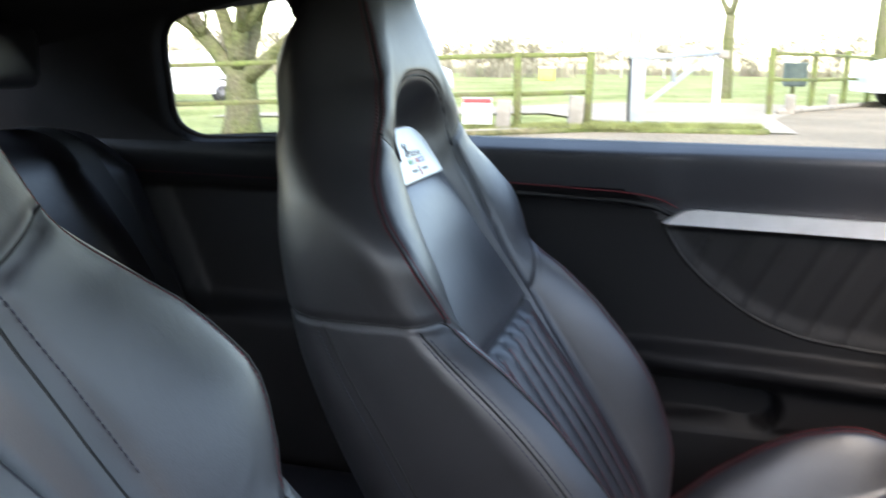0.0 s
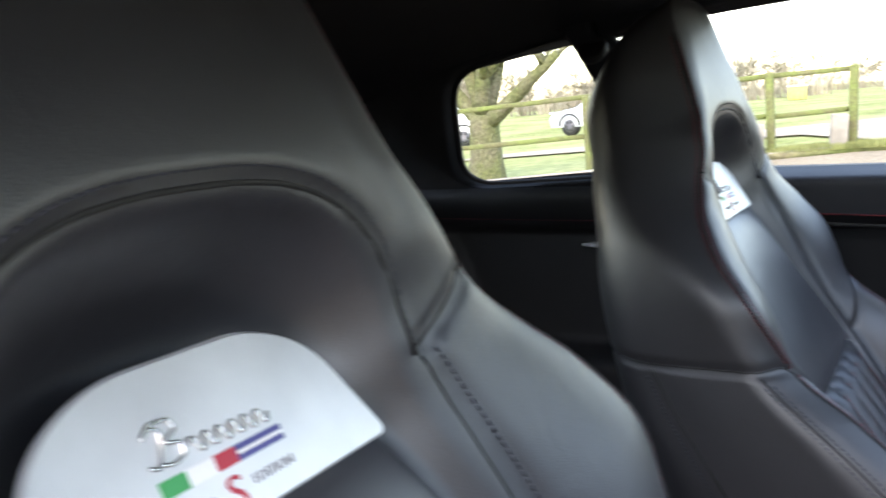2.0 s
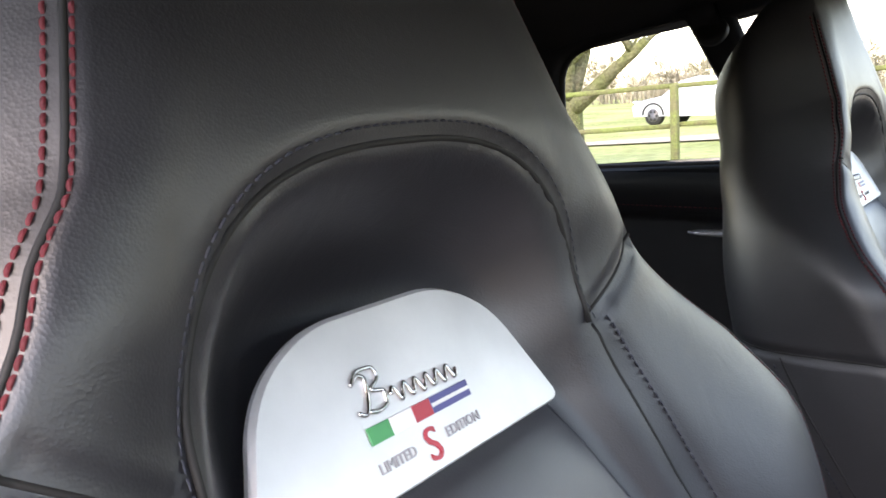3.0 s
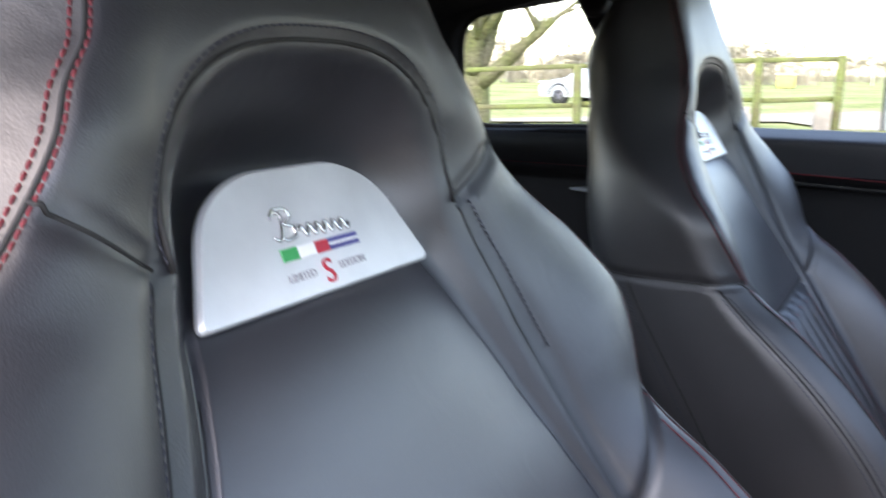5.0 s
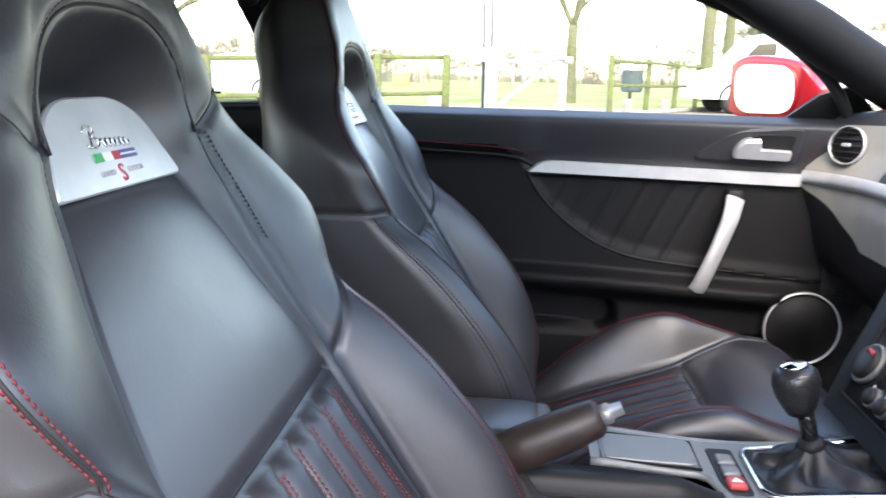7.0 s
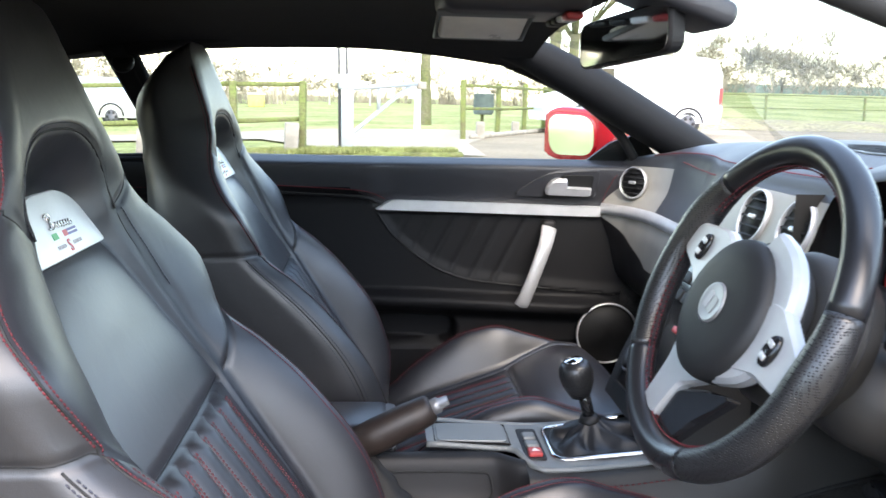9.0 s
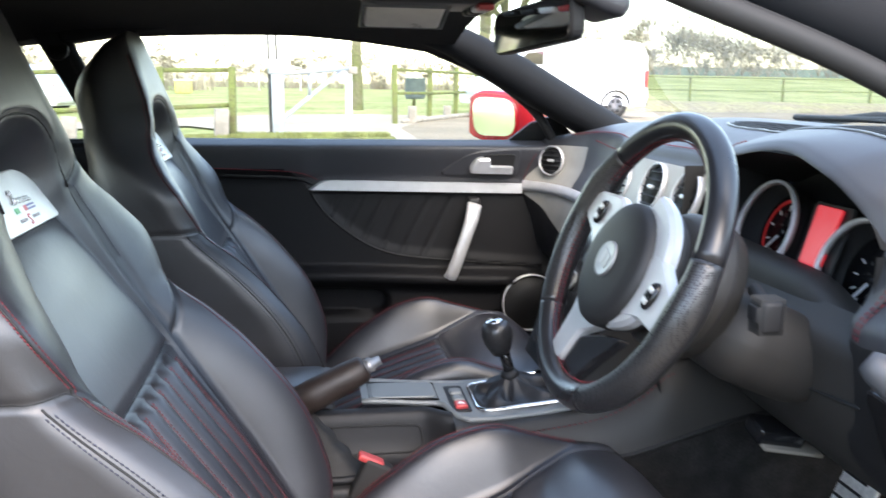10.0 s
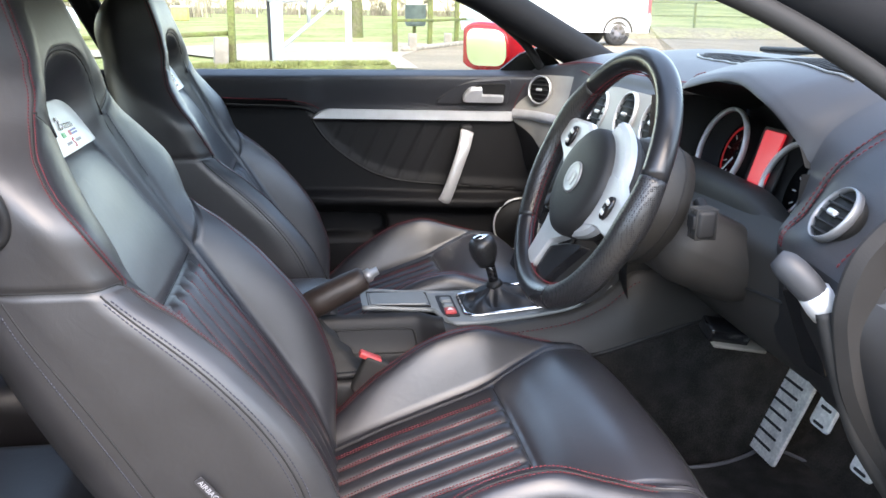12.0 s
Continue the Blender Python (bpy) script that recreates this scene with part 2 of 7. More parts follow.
def table(xs, ys, x):
    """Smooth interpolation through a short table (monotone cubic)."""
    xs, ys = np.asarray(xs, float), np.asarray(ys, float)
    d = np.diff(ys) / np.diff(xs)
    m = np.zeros(len(xs))
    m[0], m[-1] = d[0], d[-1]
    for i in range(1, len(xs) - 1):
        m[i] = 0 if d[i - 1] * d[i] <= 0 else 2 * d[i - 1] * d[i] / (d[i - 1] + d[i])
    x = np.clip(np.asarray(x, float), xs[0], xs[-1])
    i = np.clip(np.searchsorted(xs, x) - 1, 0, len(xs) - 2)
    h = xs[i + 1] - xs[i]
    t = (x - xs[i]) / h
    return ys[i] * (1 + 2 * t) * (1 - t) ** 2 + h * m[i] * t * (1 - t) ** 2 + ys[i + 1] * t * t * (3 - 2 * t) + h * m[i + 1] * t * t * (t - 1)


def grid_faces(rows, cols, loop=False, keep=None):
    fs = []
    for r in range(rows - 1):
        for c in range(cols if loop else cols - 1):
            d = (c + 1) % cols
            if keep is None or keep(r, c):
                fs.append((r * cols + c, r * cols + d, (r + 1) * cols + d, (r + 1) * cols + c))
    return fs


def sub_mesh(verts, faces, smooth=True, normals=None):
    """A mesh of just the faces given, out of a common list of points; normals keep the shading whole across the cuts."""
    used = sorted({i for f in faces for i in f})
    ix = {v: k for k, v in enumerate(used)}
    me = mesh_of([verts[i] for i in used], [tuple(ix[i] for i in f) for f in faces], smooth)
    if normals is not None:
        me.normals_split_custom_set_from_vertices([normals[i] for i in used])
    return me


def whole_normals(verts, groups):
    me = mesh_of(verts, [f for g in groups.values() for f in g])
    out = [tuple(v.normal) for v in me.vertices]
    bpy.data.meshes.remove(me)
    return out


def tube(points, radius, segs=10, closed=False, flat=1.0, cap=True):
    """A round bar along points; radius may be a list, flat squeezes it across its second axis."""
    pts = [Vector(p) for p in points]
    n = len(pts)
    rad = list(radius) if hasattr(radius, "__len__") else [radius] * n
    verts, side = [], None
    for i, p in enumerate(pts):
        a = pts[(i - 1) % n] if closed else pts[max(i - 1, 0)]
        b = pts[(i + 1) % n] if closed else pts[min(i + 1, n - 1)]
        d = (b - a).normalized()
        if side is None:
            side = d.cross(Vector((0, 0, 1)) if abs(d.z) < 0.9 else Vector((1, 0, 0))).normalized()
        side = (side - d * side.dot(d)).normalized()
        up = d.cross(side)
        for k in range(segs):
            w = 2 * math.pi * k / segs
            verts.append(p + (side * math.cos(w) + up * math.sin(w) * flat) * rad[i])
    fs = []
    for i in range(n if closed else n - 1):
        j = (i + 1) % n
        for k in range(segs):
            q = (k + 1) % segs
            fs.append((i * segs + k, i * segs + q, j * segs + q, j * segs + k))
    if cap and not closed:
        fs += [tuple(reversed(range(segs))), tuple(range((n - 1) * segs, n * segs))]
    return mesh_of(verts, fs)


def box(size, at=(0, 0, 0), bevel=0.004, turn=None, segs=2):
    bm = bmesh.new()
    bmesh.ops.create_cube(bm, size=1)
    bmesh.ops.scale(bm, vec=size, verts=bm.verts)
    if bevel:
        bmesh.ops.bevel(bm, geom=bm.edges[:], offset=min(bevel, 0.49 * min(size)), segments=segs, profile=0.5, affect="EDGES")
    if turn is not None:
        bmesh.ops.transform(bm, matrix=turn, verts=bm.verts)
    bmesh.ops.translate(bm, vec=at, verts=bm.verts)
    return bm_mesh(bm)


def rounded(points, r, steps=5):
    """Rounds the corners of a flat polygon of 2D points."""
    out, n = [], len(points)
    for i in range(n):
        p, a, b = Vector(points[i]), Vector(points[i - 1]), Vector(points[(i + 1) % n])
        q = r[i] if hasattr(r, "__len__") else r
        u, v = (a - p), (b - p)
        q = min(q, u.length * 0.48, v.length * 0.48)
        s, e = p + u.normalized() * q, p + v.normalized() * q
        for k in range(steps + 1):
            t = k / steps
            out.append(tuple(s * (1 - t) ** 2 + p * 2 * t * (1 - t) + e * t * t))
    return out


def plate(outline, thick, m, edge=0.0015):
    """A plate of that outline (2D, in x and y of the pose m), with thickness along z and a chamfered front edge."""
    n = len(outline)
    c = Vector((sum(p[0] for p in outline) / n, sum(p[1] for p in outline) / n))
    vs = []
    for z, s in ((0, 0.0), (thick - edge, 0.0), (thick, edge)):
        for p in outline:
            d = Vector(p) - c
            q = c + d * max(0.0, 1 - s / max(d.length, 1e-6))
            vs.append(m @ Vector((q.x, q.y, z)))
    fs = [tuple(reversed(range(n))), tuple(range(2 * n, 3 * n))]
    for k in range(2):
        for i in range(n):
            j = (i + 1) % n
            fs.append((k * n + i, k * n + j, (k + 1) * n + j, (k + 1) * n + i))
    me = mesh_of(vs, fs, False)
    return me


def ring(center_m, r_out, r_in, depth, segs=40, squash=1.0):
    """A flat ring of rounded section; axis is the z of the pose."""
    prof = [(r_in, 0), (r_in, depth * 0.7), ((r_in * 3 + r_out) / 4, depth), ((r_in + r_out * 3) / 4, depth), (r_out, depth * 0.7), (r_out, 0)]
    vs = [center_m @ Vector((r * math.cos(w) * squash, r * math.sin(w), z)) for w in (2 * math.pi * k / segs for k in range(segs)) for r, z in prof]
    return mesh_of(vs, [(i * 6 + k, i * 6 + (k + 1) % 6, ((i + 1) % segs) * 6 + (k + 1) % 6, ((i + 1) % segs) * 6 + k) for i in range(segs) for k in range(6)])


def turned(profile, m, segs=28):
    """A turned body: profile of (radius, height) along the z of the pose."""
    k = len(profile)
    vs = [m @ Vector((r * math.cos(w), r * math.sin(w), z)) for w in (2 * math.pi * i / segs for i in range(segs)) for r, z in profile]
    fs = [(i * k + j, ((i + 1) % segs) * k + j, ((i + 1) % segs) * k + j + 1, i * k + j + 1) for i in range(segs) for j in range(k - 1)]
    fs += [tuple(i * k for i in reversed(range(segs))), tuple(i * k + k - 1 for i in range(segs))]
    return mesh_of(vs, fs)


def joined(*meshes):
    vs, fs = [], []
    for me in meshes:
        o = len(vs)
        vs += [tuple(v.co) for v in me.vertices]
        fs += [tuple(o + i for i in p.vertices) for p in me.polygons]
    return mesh_of(vs, fs)


def stitches(points, length=0.0055, gap=0.0035, width=0.0012, normals=None, lift=0.0004):
    """A row of short thread stitches along a line of points, as one mesh."""
    pts = [Vector(p) for p in points]
    run = [0.0]
    for a, b in zip(pts, pts[1:]):
        run.append(run[-1] + (b - a).length)
    vs, fs = [], []

    def along(d):
        i = min(max(int(np.searchsorted(run, d)) - 1, 0), len(pts) - 2)
        t = (d - run[i]) / max(run[i + 1] - run[i], 1e-9)
        return pts[i].lerp(pts[i + 1], t), (normals[i] if normals else Vector((0, 0, 1)))
    d = 0.0
    while d + length < run[-1]:
        (a, n), (b, _) = along(d), along(d + length)
        n = Vector(n)
        t = (b - a).normalized()
        s = t.cross(n).normalized() * width
        o = len(vs)
        mid = (a + b) / 2 + n * (width * 0.9 + lift)
        a, b = a + n * 0.0001, b + n * 0.0001
        vs += [a + s * 0.6, a - s * 0.6, mid - t * length * 0.2 + s, mid - t * length * 0.2 - s, mid + t * length * 0.2 + s, mid + t * length * 0.2 - s, b + s * 0.6, b - s * 0.6]
        fs += [(o, o + 1, o + 3, o + 2), (o + 2, o + 3, o + 5, o + 4), (o + 4, o + 5, o + 7, o + 6), (o, o + 2, o + 4, o + 6), (o + 1, o + 7, o + 5, o + 3)]
        d += length + gap
    return mesh_of(vs, fs)

# ---- car shell (setting) ----


def sheet(points_fn, us, vs, loop=False):
    verts = [points_fn(u, v) for u in us for v in vs]
    return mesh_of(verts, grid_faces(len(us), len(vs), loop))


def solid(ob, t, offset=0):
    m = ob.modifiers.new("thickness", "SOLIDIFY")
    m.thickness, m.offset = t, offset
    return ob


def spline(points, n=24):
    pts = np.array(points, float)
    t = np.linspace(0, 1, len(pts))
    return [Vector([float(table(t, pts[:, k], a)) for k in range(3)]) for a in np.linspace(0, 1, n)]


def struct(name, me, mat, label, category):
    return tagged(part(name, me, mat), label, category, kind="structure")


def roof_half(x):
    return table([-1.25, -0.6, -0.3, 0.0, 0.25, 0.42], [0.46, 0.56, 0.575, 0.58, 0.57, 0.545], x)


def roof_edge_z(x):
    return table([-1.25, -0.75, -0.60, -0.41, -0.34, -0.11, 0.07, 0.21, 0.40], [0.98, 1.066, 1.096, 1.122, 1.131, 1.146, 1.150, 1.142, 1.118], x)


def roof_point(x, f, lift=0.0):
    """f runs from -1 to 1 across the car."""
    w, z = float(roof_half(x)), float(roof_edge_z(x))
    return Vector((x, w * f, z + 0.05 * (1 - abs(f) ** 2.6) + lift))


fs_roof = np.linspace(-1, 1, 31)
struct("headliner", sheet(lambda x, f: roof_point(x, f), np.linspace(-0.92, 0.43, 40), np.linspace(-1.12, 1.12, 35)), LINER, "black cloth headliner under the roof", "ceiling")
solid(struct("roof_skin", sheet(lambda x, f: roof_point(x, f * 1.09, 0.05 - 0.03 * abs(f) ** 4), np.linspace(-0.95, 0.385, 40), fs_roof), RED_PAINT, "glossy red painted car roof", "roof"), 0.012)

for s in (1, -1):
    # windscreen pillar with its trim, roof rail, door pillar
    path = spline([(0.26, 0.575 * s, 1.168), (0.40, 0.585 * s, 1.140), (0.53, 0.620 * s, 1.085), (0.67, 0.680 * s, 1.018), (0.83, 0.745 * s, 0.940), (0.98, 0.80 * s, 0.865)], 26)
    if s > 0:
        struct("windscreen_pillar", tube(path, [0.034 + 0.027 * min(1, i / 12) for i in range(26)], 16, flat=0.72), PILLAR, "dark grey trimmed windscreen pillar", "pillar")
    else:
        struct("windscreen_pillar", tube([p + Vector((0, 0.002, 0.014)) for p in path], [0.032 + 0.012 * min(1, i / 12) for i in range(26)], 16, flat=0.8), PILLAR, "dark grey trimmed windscreen pillar", "pillar")
        struct("pillar_seal", tube([p + Vector((0.0, -0.022, 0.056)) for p in path], 0.016, 12), RUBBER, "black rubber seal along the windscreen pillar", "seal")
        struct("pillar_seal", tube([p + Vector((0.004, -0.034, 0.080)) for p in path], 0.014, 12), PLASTIC, "black moulding along the windscreen pillar", "seal")
        struct("pillar_skin", tube([p + Vector((0.012, -0.038, 0.108)) for p in path], 0.028, 14), RED_PAINT, "red painted outer windscreen pillar", "pillar")
    struct("roof_rail", tube(spline([(-0.37, 0.60 * s, 1.132), (-0.11, 0.608 * s, 1.170), (0.1, 0.606 * s, 1.176), (0.27, 0.59 * s, 1.166)]), 0.028, 12), LINER, "black cloth roof side rail", "roof rail")
    struct("door_seal", tube(spline([(-0.36, 0.632 * s, 1.115), (-0.11, 0.640 * s, 1.152), (0.1, 0.636 * s, 1.156), (0.27, 0.625 * s, 1.146), (0.42, 0.635 * s, 1.10), (0.55, 0.668 * s, 1.045), (0.66, 0.715 * s, 0.97), (0.72, 0.76 * s, 0.90)], 40), 0.011, 10), RUBBER, "black rubber door seal", "seal")
    struct("door_pillar", tube(spline([(-0.394, 0.60 * s, 1.14), (-0.360, 0.645 * s, 1.04), (-0.318, 0.70 * s, 0.93), (-0.292, 0.735 * s, 0.86), (-0.285, 0.76 * s, 0.6), (-0.285, 0.77 * s, 0.25)], 30), 0.033, 14, flat=0.7), PILLAR, "black trimmed door pillar", "pillar")
    struct("sill", box((2.4, 0.10, 0.22), (0.0, 0.77 * s, 0.20), 0.02), PLASTIC, "black trimmed door sill", "sill")


def panel_with_hole(hole, outer, depth, lip):
    """A panel round an opening: hole and outer are 2D outlines in x and z; depth gives y."""
    n = 72
    run = np.cumsum([0] + [math.dist(hole[i], hole[(i + 1) % len(hole)]) for i in range(len(hole))])
    pts = []
    for k in range(n):
        d = run[-1] * k / n
        i = int(np.searchsorted(run, d, side="right")) - 1
        t = (d - run[i]) / max(run[i + 1] - run[i], 1e-9)
        a, b = hole[i], hole[(i + 1) % len(hole)]
        pts.append((a[0] + (b[0] - a[0]) * t, a[1] + (b[1] - a[1]) * t))
    cx, cz = sum(p[0] for p in pts) / n, sum(p[1] for p in pts) / n
    (x0, z0), (x1, z1) = outer
    verts = []
    for x, z in pts:
        dx, dz = x - cx, z - cz
        k = min(((x1 if dx > 0 else x0) - cx) / dx if abs(dx) > 1e-6 else 1e9, ((z1 if dz > 0 else z0) - cz) / dz if abs(dz) > 1e-6 else 1e9)
        col = [(x, z, lip), (x + dx * 0.01, z + dz * 0.01, lip * 0.3), (x + dx * 0.05, z + dz * 0.05, 0.0)]
        for f in (0.15, 0.35, 0.6, 1.0):
            zo = z + (cz + dz * k - z) * f
            col.append((min(x + (cx + dx * k - x) * f, max(x, -0.372 + 0.33 * (1.12 - zo))), zo, 0.0))
        verts += [Vector((a, depth(a, b) + e, b)) for a, b, e in col]
    return mesh_of(verts, [(i * 7 + j, i * 7 + j + 1, ((i + 1) % n) * 7 + j + 1, ((i + 1) % n) * 7 + j) for i in range(n) for j in range(6)])


def quarter_depth(x, z):
    return float(table([0.2, 0.80, 0.885, 0.91, 1.05, 1.12], [0.74, 0.74, 0.715, 0.690, 0.610, 0.572], z)) + 0.10 * min(0.0, (x + 0.65)) * 0.8


QUARTER = rounded([(-0.634, 1.076), (-0.420, 1.119), (-0.337, 0.899), (-0.682, 0.885)], [0.055, 0.012, 0.02, 0.06], 6)
struct("quarter_trim", panel_with_hole(QUARTER, ((-1.25, 0.86), (-0.30, 1.14)), quarter_depth, 0.035), LINER, "black trim round the rear side window", "wall")
mirrored = panel_with_hole(QUARTER, ((-1.25, 0.86), (-0.30, 1.14)), quarter_depth, 0.035)
mirrored.transform(Matrix.Diagonal((1, -1, 1, 1)))
struct("quarter_trim", mirrored, LINER, "black trim round the rear side window", "wall")
w = empty("window_2", "small rear side window with rounded corners", "window", (-0.49, 0.70, 0.99), kind="structure")
g = part("pane", mesh_of([Vector((x + 0.49, quarter_depth(x, z) + 0.034 - 0.70, z - 0.99)) for x, z in QUARTER], [tuple(range(len(QUARTER)))], False), GLASS, w, "clear glass pane")
g.visible_shadow = False
part("window_seal", tube([(x + 0.49, quarter_depth(x, z) + 0.030 - 0.70, z - 0.99) for x, z in QUARTER], 0.006, 8, closed=True), RUBBER, w, "black rubber window seal")


def quarter_low(x, z):
    """Side lining beside the rear seat: ledge under the window, sunk panel, arm rest."""
    y = quarter_depth(x, 0.86) + 0.0 - 0.03 * float(smooth_step(0.80, 0.865, z)) * float(smooth_step(0.905, 0.875, z))
    y += 0.03 * float(smooth_step(0.815, 0.805, z)) * float(smooth_step(-0.745, -0.725, x - 0.36 * (0.813 - z))) * float(smooth_step(-0.33, -0.35, x))
    y -= 0.04 * float(smooth_step(0.62, 0.58, z))
    return y + 0.0


for s in (1, -1):
    struct("side_lining", sheet(lambda x, z: Vector((x, quarter_low(x, z) * s, z)), np.linspace(-1.25, -0.27, 80), np.linspace(0.2, 0.885, 70)), PLASTIC, "black lining beside the rear seat", "wall")
ob = part("lining_strip", joined(tube([(-0.30 - 0.02 * k, 0.738 - 0.002 * k, 0.787) for k in range(9)], [0.012, 0.012, 0.012, 0.012, 0.012, 0.012, 0.011, 0.009, 0.004], 10, flat=0.5)), ALU)
tagged(ob, "short satin aluminium strip on the side lining", "trim", kind="structure")
part_line = [Vector((x, quarter_low(x, 0.862) - 0.002, 0.835 + 0.004 * math.sin(x * 4))) for x in np.linspace(-1.0, -0.30, 50)]
struct("lining_stitching", stitches(part_line, 0.005, 0.003, 0.0008, [Vector((0, -1, 0.3))] * 50), THREAD, "red thread stitching on the side lining", "trim")

knob = empty("belt_anchor", "round black belt anchor on the door pillar", "belt anchor", (-0.378, 0.590, 1.088))
part("disc", turned([(0.0, 0.0), (0.022, 0.0), (0.021, 0.008), (0.016, 0.011), (0.0, 0.010)], pose(0, 0, 0, 90) @ pose(0, 0, 0, -28), 28), PLASTIC, knob)
# floor, bulkhead, tail
struct("floor", box((2.6, 1.5, 0.04), (0.0, 0, 0.155), 0.0), CARPET, "black carpeted car floor", "floor")
struct("bulkhead", sheet(lambda y, t: Vector((0.58 + 0.62 * t, y, float(table([0, 0.12, 0.2, 0.55, 0.7, 1.0], [0.176, 0.25, 0.275, 0.285, 0.35, 0.70], t)))), np.linspace(-0.74, 0.74, 12), np.linspace(0, 1, 40)), CARPET, "black carpeted bulkhead at the foot well", "bulkhead")
struct("cabin_rear", sheet(lambda y, t: Vector((-1.25, y, 0.2 + 0.70 * t)), np.linspace(-0.76, 0.76, 8), np.linspace(0, 1, 6)), LINER, "black trimmed tail of the cabin", "wall")
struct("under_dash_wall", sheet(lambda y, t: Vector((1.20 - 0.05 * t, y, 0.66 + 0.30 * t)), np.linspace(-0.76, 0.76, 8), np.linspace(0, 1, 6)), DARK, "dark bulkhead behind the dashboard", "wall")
for s in (1, -1):
    struct("foot_well_side", sheet(lambda x, z: Vector((x, 0.755 * s, z)), np.linspace(0.70, 1.2, 6), np.linspace(0.18, 0.92, 8)), CARPET, "black carpeted foot well side", "wall")

# windscreen and door glass
scr = empty("window_3", "raked clear windscreen", "window", (0.7, 0, 1.05), kind="structure")
g = part("pane", sheet(lambda t, f: Vector((0.40 + 0.60 * t + 0.05 * (1 - f * f) - 0.7, (0.54 + 0.20 * t) * f, 1.172 - 0.215 * t + 0.02 * math.sin(math.pi * t) - 1.05)), np.linspace(0, 1, 8), np.linspace(-1, 1, 16)), GLASS, scr, "clear windscreen glass")
g.visible_shadow = False
win = empty("window_1", "closed passenger door window", "window", (0.15, 0.72, 1.02), kind="structure")
g = part("pane", sheet(lambda t, z: Vector(((-0.33 + 1.06 * t + 0.0) - 0.15, float(table([0.86, 1.16], [0.785, 0.645], z)) - 0.72, z - 1.02)), np.linspace(0, 1, 6), np.linspace(0.86, 1.16, 5)), GLASS, win, "clear door glass")
g.visible_shadow = False
hatch = empty("window_4", "wide raked tailgate window", "window", (-1.08, 0, 1.0), kind="structure")
g = part("pane", sheet(lambda x, f: roof_point(x, f, 0.02) - Vector((-1.08, 0, 1.0)), np.linspace(-1.25, -0.92, 6), np.linspace(-1, 1, 12)), GLASS, hatch, "clear tailgate glass")
g.visible_shadow = False
part("hatch_frame", tube([roof_point(-0.925, f, 0.004) - Vector((-1.08, 0, 1.0)) for f in np.linspace(-1, 1, 16)], 0.016, 8), LINER, hatch, "black frame of the tailgate")

# ---- front seats ----
TH = radians(32)
US, NN = Vector((-math.sin(TH), 0, math.cos(TH))), Vector((math.cos(TH), 0, math.sin(TH)))
SEAT_AT = (0.097, -0.365, 0.0)
HIP = 0.4906


def back_point(u, s, n):
    return Vector((0, u, HIP)) + US * s + NN * n


TS = [-0.12, 0, 0.1, 0.2, 0.27, 0.335, 0.365, 0.4, 0.438, 0.474, 0.505, 0.535, 0.549, 0.557, 0.562, 0.568, 0.597, 0.632, 0.66, 0.678, 0.688]
T_WC = [0.135, 0.145, 0.148, 0.15, 0.15, 0.133, 0.122, 0.109, 0.094, 0.082, 0.08, 0.076, 0.073, 0.07, 0.068, 0.065, 0.053, 0.041, 0.031, 0.022, 0.009]
T_GR = [0.15, 0.16, 0.164, 0.162, 0.16, 0.149, 0.143, 0.134, 0.123, 0.113, 0.103, 0.098, 0.095, 0.092, 0.089, 0.086, 0.07, 0.054, 0.041, 0.03, 0.013]
T_WE = [0.19, 0.208, 0.213, 0.214, 0.213, 0.212, 0.226, 0.237, 0.228, 0.198, 0.161, 0.137, 0.130, 0.124, 0.120, 0.117, 0.108, 0.098, 0.087, 0.073, 0.042]
T_WO = [0.205, 0.232, 0.24, 0.242, 0.242, 0.24, 0.246, 0.252, 0.244, 0.226, 0.203, 0.186, 0.180, 0.177, 0.175, 0.172, 0.160, 0.149, 0.133, 0.110, 0.060]
T_NC = [-0.02, 0, 0.002, -0.003, -0.006, -0.0055, -0.0055, -0.004, -0.003, -0.006, -0.011, -0.014, 0, 0.028, 0.056, 0.061, 0.068, 0.076, 0.081, 0.084, 0.085]
T_NG = [-0.015, 0, 0, 0, 0.001, 0.003, 0.0055, 0.009, 0.0155, 0.0205, 0.028, 0.046, 0.052, 0.056, 0.059, 0.061, 0.068, 0.076, 0.081, 0.084, 0.085]
T_NE = [-0.02, 0.058, 0.075, 0.064, 0.046, 0.024, 0.028, 0.031, 0.026, 0.024, 0.03, 0.045, 0.049, 0.052, 0.054, 0.055, 0.062, 0.07, 0.077, 0.082, 0.084]
T_NM = [-0.014, 0.040, 0.052, 0.0445, 0.0325, 0.019, 0.026, 0.03, 0.029, 0.029, 0.035, 0.0485, 0.053, 0.0555, 0.057, 0.0585, 0.0655, 0.073, 0.079, 0.0828, 0.0842]
T_NB = [-0.17, -0.175, -0.17, -0.158, -0.145, -0.128, -0.118, -0.108, -0.098, -0.081, -0.075, -0.068, -0.063, -0.061, -0.06, -0.06, -0.058, -0.052, -0.040, -0.018, 0.022]

T_WB = [0.215, 0.232, 0.236, 0.236, 0.234, 0.23, 0.228, 0.22, 0.206, 0.19, 0.174, 0.160, 0.154, 0.150, 0.147, 0.144, 0.128, 0.110, 0.090, 0.066, 0.032]

SEG = (48, 4, 12, 5, 5, 5, 5)      # cells between the key lines, from the middle of the front to the middle of the back
KEY = np.cumsum((0,) + SEG)
K_PANEL, K_SEAM, K_EDGE, K_SIDE, K_MID, K_REAR = KEY[1:7]
HALF = int(KEY[-1])


